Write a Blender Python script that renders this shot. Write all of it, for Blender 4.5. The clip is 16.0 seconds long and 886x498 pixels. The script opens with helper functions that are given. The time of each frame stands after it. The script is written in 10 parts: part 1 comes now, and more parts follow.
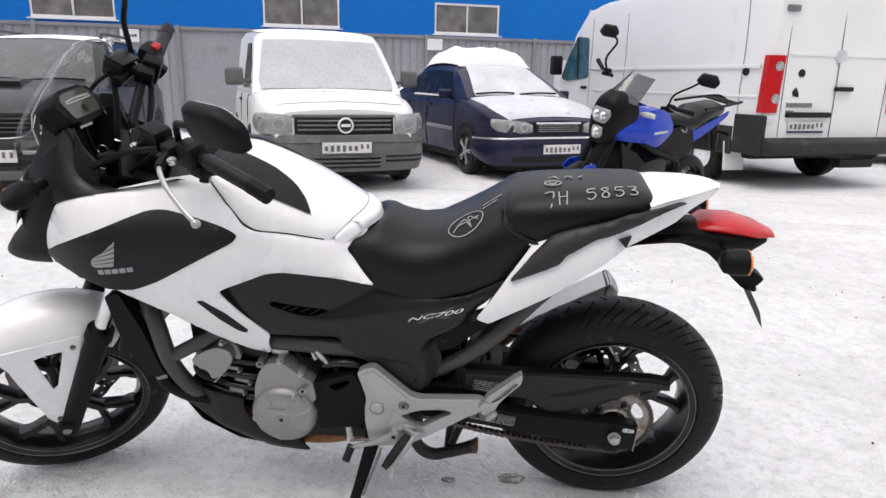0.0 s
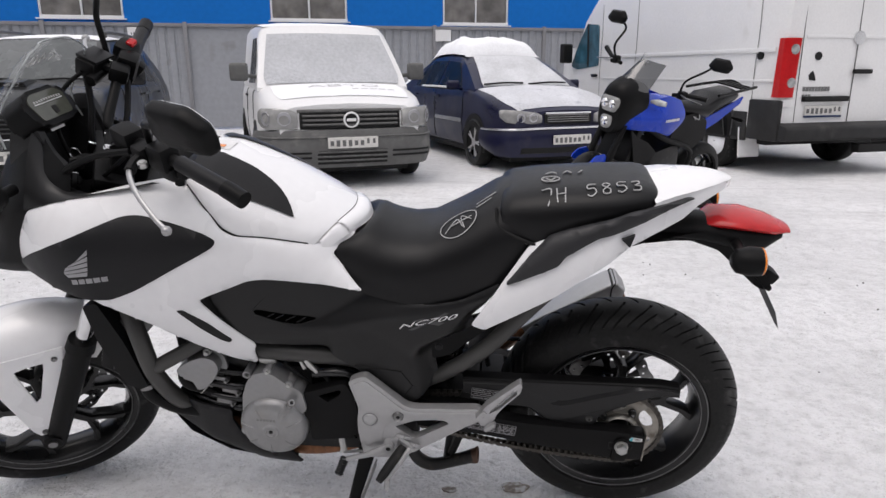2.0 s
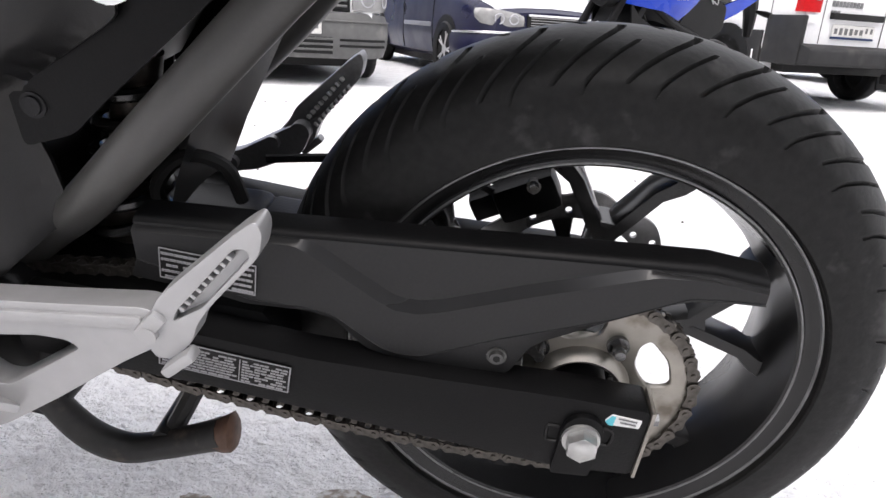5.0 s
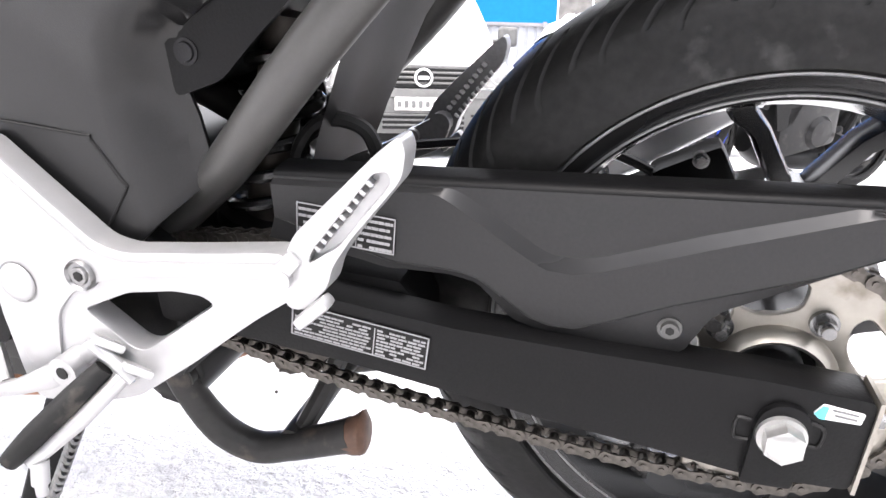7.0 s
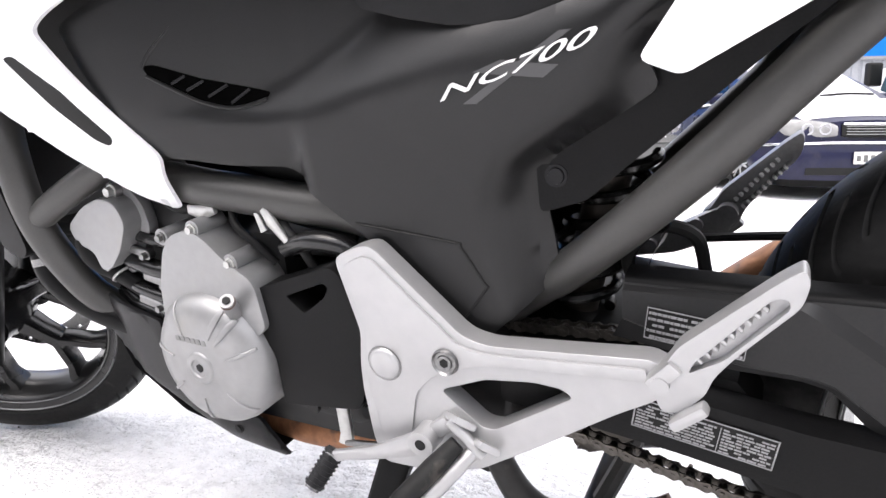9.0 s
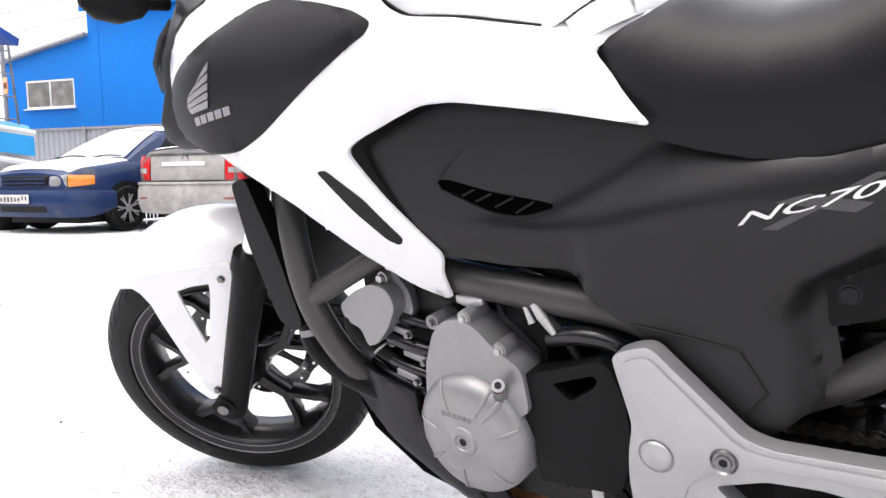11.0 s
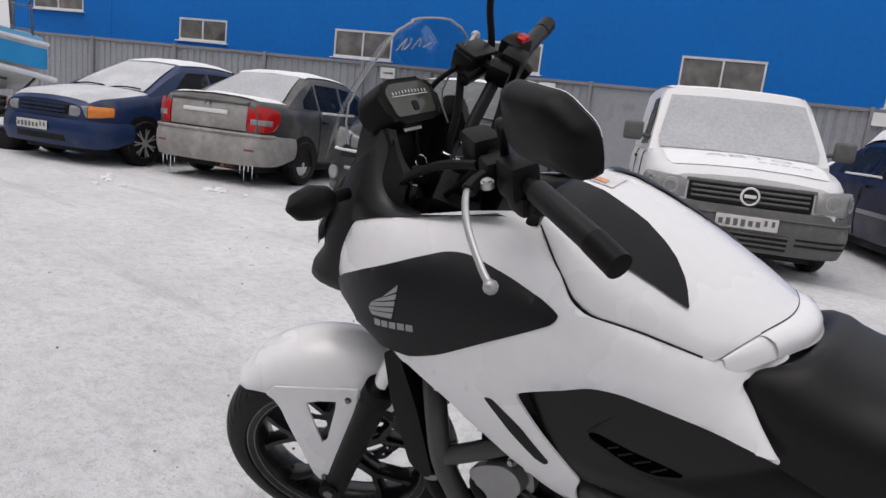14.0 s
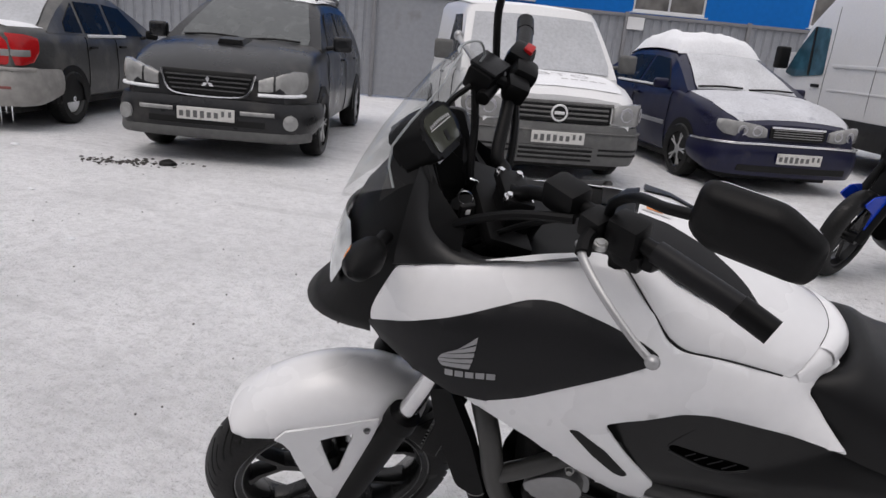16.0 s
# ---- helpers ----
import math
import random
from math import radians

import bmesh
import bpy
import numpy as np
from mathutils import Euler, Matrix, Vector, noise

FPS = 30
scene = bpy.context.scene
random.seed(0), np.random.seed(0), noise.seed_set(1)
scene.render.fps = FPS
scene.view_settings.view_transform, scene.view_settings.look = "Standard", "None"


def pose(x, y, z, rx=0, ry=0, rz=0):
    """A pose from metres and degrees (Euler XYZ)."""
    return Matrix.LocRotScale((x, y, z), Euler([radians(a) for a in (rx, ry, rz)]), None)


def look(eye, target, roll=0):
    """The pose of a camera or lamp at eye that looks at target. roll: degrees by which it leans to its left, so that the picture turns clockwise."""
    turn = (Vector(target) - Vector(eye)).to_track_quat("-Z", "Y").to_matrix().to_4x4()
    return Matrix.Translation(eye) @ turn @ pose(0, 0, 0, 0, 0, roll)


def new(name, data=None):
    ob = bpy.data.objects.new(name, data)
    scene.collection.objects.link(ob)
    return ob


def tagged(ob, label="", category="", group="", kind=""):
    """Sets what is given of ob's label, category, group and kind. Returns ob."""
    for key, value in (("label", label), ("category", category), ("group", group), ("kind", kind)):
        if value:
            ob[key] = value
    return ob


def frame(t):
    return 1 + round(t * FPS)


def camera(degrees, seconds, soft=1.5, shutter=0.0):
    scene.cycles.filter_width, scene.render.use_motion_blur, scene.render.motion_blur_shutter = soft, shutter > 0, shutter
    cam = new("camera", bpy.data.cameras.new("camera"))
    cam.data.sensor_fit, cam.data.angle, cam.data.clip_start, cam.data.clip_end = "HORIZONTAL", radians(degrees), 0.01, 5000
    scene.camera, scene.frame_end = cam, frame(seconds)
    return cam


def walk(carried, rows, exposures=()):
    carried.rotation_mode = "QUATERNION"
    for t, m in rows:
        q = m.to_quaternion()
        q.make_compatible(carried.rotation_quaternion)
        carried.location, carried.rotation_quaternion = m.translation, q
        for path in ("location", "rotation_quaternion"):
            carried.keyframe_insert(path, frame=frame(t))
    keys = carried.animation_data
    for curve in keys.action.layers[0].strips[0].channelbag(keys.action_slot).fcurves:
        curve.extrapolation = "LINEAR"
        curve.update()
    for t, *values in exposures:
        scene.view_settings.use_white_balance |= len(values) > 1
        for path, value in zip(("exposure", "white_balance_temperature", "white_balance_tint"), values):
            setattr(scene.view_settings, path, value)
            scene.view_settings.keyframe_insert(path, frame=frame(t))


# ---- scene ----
cam = camera(67.5, 16.0)
PATH = [
    (0, (-0.34, -1.808, 1.199), (-0.491, 0.124, 0.705), 1.1),
    (0.5, (-0.388, -1.886, 1.222), (-0.593, 0.04, 0.723), -0.7),
    (1, (-0.416, -1.911, 1.229), (-0.681, 0.01, 0.739), -1.3),
    (1.5, (-0.395, -1.882, 1.211), (-0.641, 0.03, 0.677), -1.7),
    (2, (-0.296, -1.705, 1.199), (-0.489, 0.217, 0.681), -0.2),
    (2.5, (-0.186, -1.499, 1.164), (-0.346, 0.43, 0.663), 1.7),
    (3, (-0.143, -1.325, 1.097), (-0.248, 0.593, 0.54), 2.7),
    (3.5, (-0.137, -1.131, 0.994), (-0.116, 0.745, 0.301), 5.3),
    (4, (-0.095, -0.952, 0.839), (-0.171, 0.919, 0.135), 4.6),
    (4.2, (-0.109, -0.875, 0.792), (-0.171, 0.984, 0.057), 4.4),
    (6.3, (-0.07, -0.634, 0.486), (-0.444, 1.276, 0.026), 1.7),
    (6.5, (-0.084, -0.639, 0.487), (-0.494, 1.265, 0.032), 1.4),
    (7, (-0.117, -0.661, 0.506), (-0.64, 1.221, 0.076), 1.0),
    (7.5, (-0.153, -0.685, 0.518), (-0.764, 1.176, 0.116), 0.7),
    (8, (-0.189, -0.708, 0.534), (-0.887, 1.128, 0.158), 0.6),
    (8.5, (-0.231, -0.736, 0.551), (-1.048, 1.054, 0.192), 0.1),
    (9, (-0.271, -0.775, 0.574), (-1.186, 0.974, 0.25), -0.2),
    (9.5, (-0.305, -0.815, 0.593), (-1.326, 0.878, 0.291), -0.3),
    (10, (-0.328, -0.847, 0.613), (-1.432, 0.801, 0.356), -0.5),
    (10.2, (-0.337, -0.859, 0.626), (-1.48, 0.762, 0.376), -0.8),
    (12.3, (-0.438, -1.026, 0.735), (-1.742, 0.487, 0.635), 1.6),
    (12.5, (-0.442, -1.036, 0.766), (-1.764, 0.461, 0.68), 2.0),
    (13, (-0.465, -1.059, 0.867), (-1.796, 0.424, 0.694), 3.0),
    (13.5, (-0.501, -1.129, 0.993), (-1.765, 0.393, 0.704), 4.7),
    (14, (-0.527, -1.195, 1.101), (-1.698, 0.379, 0.714), 6.5),
    (14.5, (-0.59, -1.189, 1.158), (-1.661, 0.436, 0.697), 6.4),
    (15, (-0.713, -1.191, 1.214), (-1.702, 0.459, 0.666), 5.1),
    (15.5, (-0.836, -1.239, 1.244), (-1.638, 0.496, 0.654), 6.3),
    (16, (-1.001, -1.342, 1.273), (-1.554, 0.485, 0.677), 5.2),
]
EXPOSURES = [(0.0, 0.12), (0.5, -0.12), (1.5, -0.26), (2.5, -0.08), (3.5, 0.06), (4.2, 0.25), (6.3, 1.95), (7.0, 2.15), (8.0, 1.85), (9.5, 1.4), (10.2, 1.4), (11.4, 0.65), (12.3, 0.12), (13.5, -0.34), (14.5, -0.48), (16.0, -0.5)]
walk(cam, [(t, look(eye, target, roll)) for t, eye, target, roll in PATH], [(t, stops, 6560, 14) for t, stops in EXPOSURES])

# ---- light ----
world = bpy.data.worlds.new("overcast_sky")
scene.world = world
world.use_nodes = True
wn, wl = world.node_tree.nodes, world.node_tree.links
sky = wn.new("ShaderNodeTexSky")
sky.sky_type, sky.sun_disc = "NISHITA", False
sky.sun_elevation, sky.sun_rotation = radians(66), radians(207)
sky.air_density, sky.dust_density, sky.ozone_density = 1.0, 6.0, 1.0
grey = wn.new("ShaderNodeMix")
grey.data_type = "RGBA"
grey.inputs["Factor"].default_value = 0.85
grey.inputs["B"].default_value = (7.2, 7.3, 7.5, 1)
wl.new(sky.outputs["Color"], grey.inputs["A"])
# an overcast sky is brighter overhead than at the horizon
coord, split, rise, scale = wn.new("ShaderNodeTexCoord"), wn.new("ShaderNodeSeparateXYZ"), wn.new("ShaderNodeMapRange"), wn.new("ShaderNodeVectorMath")
rise.inputs["To Min"].default_value, rise.inputs["To Max"].default_value = 1.0, 1.55
scale.operation = "SCALE"
wl.new(coord.outputs["Generated"], split.inputs[0])
wl.new(split.outputs["Z"], rise.inputs["Value"])
wl.new(grey.outputs["Result"], scale.inputs[0])
wl.new(rise.outputs["Result"], scale.inputs["Scale"])
wl.new(scale.outputs["Vector"], wn["Background"].inputs["Color"])
wn["Background"].inputs["Strength"].default_value = 0.12
sun = new("sun", bpy.data.lights.new("sun", "SUN"))
sun.data.energy, sun.data.angle, sun.data.color = 1.1, radians(40), (1.0, 0.97, 0.93)
sun.matrix_world = look((-1.5, -3, 7.6), (0, 0, 0))

# ---- helpers of this scene ----
BIKE_LEAN, BIKE_SHIFT = 11.0, 0.0515


def lerp(x, xs, ys):
    return float(np.interp(x, xs, ys))


def empty(name, m, label, category, group=""):
    ob = new(name)
    ob.matrix_world = m
    return tagged(ob, label, category, group)


def part(name, bm, material, parent=None, label="", smooth=40):
    """Links a bmesh as one mesh object under a thing or a part, shaded smooth below the given angle."""
    me = bpy.data.meshes.new(name)
    bmesh.ops.recalc_face_normals(bm, faces=bm.faces)
    if smooth:
        for f in bm.faces:
            f.smooth = True
        for e in bm.edges:
            e.smooth = len(e.link_faces) == 2 and e.calc_face_angle(0.0) < radians(smooth)
    bm.to_mesh(me)
    bm.free()
    me.materials.append(material)
    ob = new(name, me)
    if parent is not None:
        ob.parent = parent
    if label:
        tagged(ob, label)
    return ob


def box(bm, size, at=(0, 0, 0), turn=None, bevel=0.0, segments=2):
    """Adds a box, bevelled, to bm."""
    m = Matrix.Translation(at) @ (turn or Matrix()) @ Matrix.Diagonal((*size, 1))
    vs = bmesh.ops.create_cube(bm, size=1.0, matrix=m)["verts"]
    if bevel:
        es = list({e for v in vs for e in v.link_edges})
        bmesh.ops.bevel(bm, geom=es, offset=bevel, segments=segments, affect="EDGES", profile=0.6)
    return bm


def rod(bm, a, b, r, r2=None, n=12, caps=True):
    """A round bar from a to b."""
    a, b = Vector(a), Vector(b)
    q = (b - a).to_track_quat("Z", "Y").to_matrix().to_4x4()
    m = Matrix.Translation((a + b) / 2) @ q
    bmesh.ops.create_cone(bm, cap_ends=caps, segments=n, radius1=r, radius2=r if r2 is None else r2, depth=(b - a).length, matrix=m)
    return bm


def smooth_path(pts, steps=6, closed=False):
    """A Catmull-Rom line through the points."""
    pts = [Vector(p) for p in pts]
    n, out = len(pts), []
    for i in range(n if closed else n - 1):
        if closed:
            p0, p1, p2, p3 = (pts[(i + k - 1) % n] for k in range(4))
        else:
            p0, p1, p2, p3 = pts[max(i - 1, 0)], pts[i], pts[i + 1], pts[min(i + 2, n - 1)]
        for k in range(steps):
            t = k / steps
            out.append(0.5 * (2 * p1 + (p2 - p0) * t + (2 * p0 - 5 * p1 + 4 * p2 - p3) * t**2 + (3 * p1 - p0 - 3 * p2 + p3) * t**3))
    if not closed:
        out.append(pts[-1])
    return out


def tube(bm, pts, r, n=10, steps=6, flat=1.0):
    """A bent bar through the points; r is a radius or a list of one for each point."""
    line = smooth_path(pts, steps) if steps else [Vector(p) for p in pts]
    rs = [r] * len(line) if not isinstance(r, (list, tuple)) else [float(v) for v in np.interp(np.linspace(0, len(r) - 1, len(line)), range(len(r)), r)]
    side, rings = None, []
    for i, p in enumerate(line):
        way = (line[min(i + 1, len(line) - 1)] - line[max(i - 1, 0)]).normalized()
        side = way.orthogonal().normalized() if side is None else (side - way * side.dot(way)).normalized()
        up = way.cross(side)
        rings.append([bm.verts.new(p + rs[i] * (math.cos(k * math.tau / n) * side + flat * math.sin(k * math.tau / n) * up)) for k in range(n)])
    for a, b in zip(rings, rings[1:]):
        for k in range(n):
            bm.faces.new((a[k], a[(k + 1) % n], b[(k + 1) % n], b[k]))
    bm.faces.new(rings[0][::-1]), bm.faces.new(rings[-1])
    return bm


def loft(bm, rings, caps=True, closed=True):
    """Skins rings of equally many points."""
    rows = [[bm.verts.new(p) for p in ring] for ring in rings]
    n = len(rows[0])
    for a, b in zip(rows, rows[1:]):
        for k in range(n if closed else n - 1):
            bm.faces.new((a[k], a[(k + 1) % n], b[(k + 1) % n], b[k]))
    if caps and closed:
        bm.faces.new(rows[0][::-1]), bm.faces.new(rows[-1])
    return bm


def spin(bm, profile, n=48, axis="y", at=(0, 0, 0), closed=False):
    """Turns a profile of (radius, along) round an axis."""
    rings = []
    for k in range(n):
        c, s = math.cos(k * math.tau / n), math.sin(k * math.tau / n)
        if axis == "y":
            rings.append([(at[0] + r * c, at[1] + h, at[2] + r * s) for r, h in profile])
        elif axis == "x":
            rings.append([(at[0] + h, at[1] + r * c, at[2] + r * s) for r, h in profile])
        else:
            rings.append([(at[0] + r * c, at[1] + r * s, at[2] + h) for r, h in profile])
    rows = [[bm.verts.new(p) for p in ring] for ring in rings]
    m = len(profile)
    for k in range(n):
        a, b = rows[k], rows[(k + 1) % n]
        for j in range(m if closed else m - 1):
            bm.faces.new((a[j], a[(j + 1) % m], b[(j + 1) % m], b[j]))
    return bm


def prism(bm, pts, lo, hi, axis="y", bevel=0.0, segments=2):
    """A plate with the outline pts, (x, z) for axis y, (y, z) for x, (x, y) for z, from lo to hi along the axis."""
    def place(p, h):
        return {"y": (p[0], h, p[1]), "x": (h, p[0], p[1]), "z": (p[0], p[1], h)}[axis]
    a, b = [bm.verts.new(place(p, lo)) for p in pts], [bm.verts.new(place(p, hi)) for p in pts]
    n = len(pts)
    fs = [bm.faces.new(a), bm.faces.new(b[::-1])]
    fs += [bm.faces.new((a[k], b[k], b[(k + 1) % n], a[(k + 1) % n])) for k in range(n)]
    if bevel:
        es = list(set(fs[0].edges) | set(fs[1].edges))
        bmesh.ops.bevel(bm, geom=es, offset=bevel, segments=segments, affect="EDGES", profile=0.6)
    return bm


def rounded(pts, r=0.02, steps=3):
    """The outline with its corners rounded by r."""
    out, n = [], len(pts)
    for i in range(n):
        p0, p, p1 = Vector(pts[i - 1]), Vector(pts[i]), Vector(pts[(i + 1) % n])
        a, b = (p0 - p), (p1 - p)
        d = min(r, 0.45 * a.length, 0.45 * b.length)
        a, b = p + a.normalized() * d, p + b.normalized() * d
        for k in range(steps + 1):
            t = k / steps
            out.append(tuple((1 - t) ** 2 * a + 2 * t * (1 - t) * p + t * t * b))
    return out


def drape(pts, depth, thick=0.004, step=0.02, side=-1, lift=0.0, edge=0.0):
    """A shell with the outline pts in (x, z), laid on the surface y = side * (depth(x, z) + lift); edge turns its rim inwards."""
    bm = bmesh.new()
    bm.faces.new([bm.verts.new((x, 0, z)) for x, z in pts])
    xs, zs = [p[0] for p in pts], [p[1] for p in pts]
    for lo, hi, normal in ((min(xs), max(xs), (1, 0, 0)), (min(zs), max(zs), (0, 0, 1))):
        k = math.floor(lo / step) + 1
        while k * step < hi:
            at = Vector(normal) * (k * step + 1e-5)
            bmesh.ops.bisect_plane(bm, geom=bm.verts[:] + bm.edges[:] + bm.faces[:], dist=1e-7, plane_co=at, plane_no=normal)
            k += 1
    rim = {v for e in bm.edges if len(e.link_faces) == 1 for v in e.verts}
    for v in bm.verts:
        v.co.y = side * (depth(v.co.x, v.co.z) + lift - (edge if v in rim else 0.0))
    if thick:
        back = bmesh.ops.duplicate(bm, geom=bm.faces[:])
        old = [e for e in bm.edges if len(e.link_faces) == 1]
        pairs = {v: w for v, w in back["vert_map"].items() if isinstance(v, bmesh.types.BMVert)}
        for v in {g for g in back["geom"] if isinstance(g, bmesh.types.BMVert)}:
            v.co.y -= side * thick
        for e in old:
            a, b = e.verts
            if a in pairs and b in pairs and bm.edges.get((pairs[a], pairs[b])) is not None:
                try:
                    bm.faces.new((a, b, pairs[b], pairs[a]))
                except ValueError:
                    pass
    return bm


def mirrored(bm):
    """A copy of bm on the other side of y = 0."""
    other = bm.copy()
    bmesh.ops.scale(other, vec=(1, -1, 1), verts=other.verts)
    bmesh.ops.reverse_faces(other, faces=other.faces)
    return other


def both(name, bm, material, parent, label="", smooth=40):
    """The part and its mirror image."""
    other = mirrored(bm)
    return part(name, bm, material, parent, label, smooth), part(name, other, material, parent, label, smooth)

# ---- materials ----
def material(name, colour, rough=0.5, metal=0.0, vary=0.1, grain=40.0, big=3.0, bump=0.0, coat=0.0, spec=0.5, rough_vary=0.1, stain=None, stain_at=0.55, stain_scale=4.0):
    """A node material: colour varied at two scales, roughness varied, fine relief, and stains of a second colour."""
    m = bpy.data.materials.new(name)
    m.use_nodes = True
    t, n = m.node_tree, m.node_tree.nodes
    b = n["Principled BSDF"]
    b.inputs["Metallic"].default_value, b.inputs["Coat Weight"].default_value = metal, coat
    b.inputs["Specular IOR Level"].default_value = spec
    b.inputs["Coat Roughness"].default_value = 0.12
    co = n.new("ShaderNodeTexCoord")

    def noise_node(scale, detail=4.0):
        x = n.new("ShaderNodeTexNoise")
        x.inputs["Scale"].default_value, x.inputs["Detail"].default_value = scale, detail
        t.links.new(co.outputs["Object"], x.inputs["Vector"])
        return x.outputs["Fac"]

    def mapped(fac, lo, hi):
        x = n.new("ShaderNodeMapRange")
        x.inputs["From Min"].default_value, x.inputs["From Max"].default_value = 0.3, 0.7
        x.inputs["To Min"].default_value, x.inputs["To Max"].default_value = lo, hi
        t.links.new(fac, x.inputs["Value"])
        return x.outputs["Result"]

    small, large = noise_node(grain), noise_node(big)
    mul = n.new("ShaderNodeMath")
    mul.operation = "MULTIPLY"
    t.links.new(mapped(small, 1 - vary, 1 + vary), mul.inputs[0])
    t.links.new(mapped(large, 1 - vary, 1 + vary), mul.inputs[1])
    mix = n.new("ShaderNodeVectorMath")
    mix.operation = "SCALE"
    mix.inputs[0].default_value = colour
    t.links.new(mul.outputs[0], mix.inputs["Scale"])
    out = mix.outputs["Vector"]
    if stain is not None:
        mm = n.new("ShaderNodeMix")
        mm.data_type = "RGBA"
        ramp = n.new("ShaderNodeMapRange")
        ramp.inputs["From Min"].default_value, ramp.inputs["From Max"].default_value = stain_at, stain_at + 0.12
        t.links.new(noise_node(stain_scale, 8.0), ramp.inputs["Value"])
        t.links.new(ramp.outputs["Result"], mm.inputs["Factor"])
        t.links.new(out, mm.inputs["A"])
        mm.inputs["B"].default_value = (*stain, 1)
        out = mm.outputs["Result"]
    t.links.new(out, b.inputs["Base Color"])
    t.links.new(mapped(large, max(rough - rough_vary, 0.02), min(rough + rough_vary, 1)), b.inputs["Roughness"])
    if bump:
        bp = n.new("ShaderNodeBump")
        bp.inputs["Strength"].default_value, bp.inputs["Distance"].default_value = 1.0, bump
        t.links.new(small, bp.inputs["Height"])
        t.links.new(bp.outputs["Normal"], b.inputs["Normal"])
    return m


WHITE = material("white_gloss_paint", (0.82, 0.82, 0.83), 0.28, vary=0.015, coat=0.5, rough_vary=0.05)
VAN_WHITE = material("white_van_paint", (0.74, 0.74, 0.74), 0.4, vary=0.03, big=1.5, coat=0.2, stain=(0.66, 0.655, 0.64), stain_at=0.66, stain_scale=2.5)
MATT_BLACK = material("matt_black_plastic", (0.0042, 0.0042, 0.0045), 0.48, vary=0.25, grain=400, bump=0.0002, spec=0.15, stain=(0.009, 0.0088, 0.0085), stain_at=0.6, stain_scale=9)
DARK_GREY = material("dark_grey_plastic", (0.012, 0.012, 0.0132), 0.45, vary=0.12, grain=500, bump=0.0002, spec=0.2)
PANEL_BLACK = material("black_side_panel_plastic", (0.009, 0.009, 0.0094), 0.33, vary=0.12, grain=600, bump=0.0001, spec=0.34)
SEAT = material("black_seat_vinyl", (0.0045, 0.0045, 0.005), 0.36, vary=0.2, grain=900, bump=0.0003, spec=0.26)
TYRE = material("tyre_rubber", (0.0085, 0.0084, 0.0083), 0.5, vary=0.3, grain=120, bump=0.0004, spec=0.2, stain=(0.045, 0.0445, 0.044), stain_at=0.6, stain_scale=18)
RIM = material("black_wheel_paint", (0.009, 0.009, 0.0094), 0.28, vary=0.15, spec=0.45)
# pale grey for the highlight that runs along the rims' lips
RIM_EDGE = material("rim_edge_highlight", (0.2, 0.2, 0.203), 0.3, metal=0.4, vary=0.2)
# near-black without shine, painted where openings lie in shade
VOID = material("opening_shade", (0.0015, 0.0015, 0.0015), 0.9, spec=0.0)
FRAME = material("grey_frame_paint", (0.045, 0.044, 0.042), 0.42, vary=0.06, grain=300, bump=0.0001)
ALLOY = material("cast_aluminium", (0.42, 0.42, 0.424), 0.4, metal=0.65, vary=0.03, grain=60, rough_vary=0.05)
CASE = material("engine_silver_paint", (0.29, 0.29, 0.292), 0.42, metal=0.55, vary=0.04, grain=80, rough_vary=0.06, stain=(0.29, 0.285, 0.275), stain_at=0.6, stain_scale=14)
STEEL = material("zinc_steel", (0.22, 0.22, 0.22), 0.3, metal=1.0, vary=0.1, grain=200)
CHROME = material("polished_chrome", (0.75, 0.75, 0.76), 0.12, metal=1.0, vary=0.03)
CHAIN = material("oily_chain_steel", (0.10, 0.092, 0.083), 0.45, metal=0.9, vary=0.3, grain=150)
RUST = material("rusty_exhaust_pipe", (0.26, 0.12, 0.06), 0.55, metal=0.5, vary=0.3, grain=60, stain=(0.08, 0.05, 0.04), stain_scale=30)
ENGINE_BLACK = material("black_engine_paint", (0.006, 0.006, 0.0064), 0.4, metal=0.1, vary=0.25, spec=0.3, stain=(0.02, 0.0185, 0.017), stain_at=0.58, stain_scale=25)
RED_LENS = material("red_lens", (0.45, 0.012, 0.014), 0.2, vary=0.08, coat=0.2, spec=0.3)
AMBER = material("amber_lens", (0.75, 0.22, 0.02), 0.2, vary=0.05, coat=0.6)
CLEAR_LENS = material("headlamp_lens", (0.34, 0.35, 0.35), 0.15, vary=0.3, grain=25, coat=0.8)
GRAPHIC = material("silver_decal", (0.3, 0.3, 0.31), 0.4, metal=0.3)
MARKER = material("white_marker", (0.4, 0.4, 0.4), 0.7, vary=0.25, grain=300)
RAIL_GREY = material("grey_rail_plastic", (0.026, 0.026, 0.028), 0.42, vary=0.1, grain=500, bump=0.0002, spec=0.3)
HEAD_LENS = material("clear_headlamp_plastic", (0.52, 0.54, 0.55), 0.1, vary=0.2, grain=25, coat=0.6)
PAPER = material("white_sticker", (0.7, 0.7, 0.7), 0.6, vary=0.03)
PLATE_WHITE = material("number_plate_white", (0.62, 0.61, 0.58), 0.5, vary=0.06, grain=60, stain=(0.35, 0.33, 0.29), stain_at=0.6, stain_scale=10)
INK = material("black_ink", (0.006, 0.006, 0.006), 0.6, spec=0.3)
GLASS_DARK = material("dark_car_glass", (0.008, 0.009, 0.01), 0.25, vary=0.1, coat=0.0, spec=0.12, stain=(0.07, 0.073, 0.076), stain_at=0.62, stain_scale=5)
SNOWY_GLASS = material("snow_dusted_glass", (0.45, 0.46, 0.48), 0.85, vary=0.08, grain=26, big=3, bump=0.014)
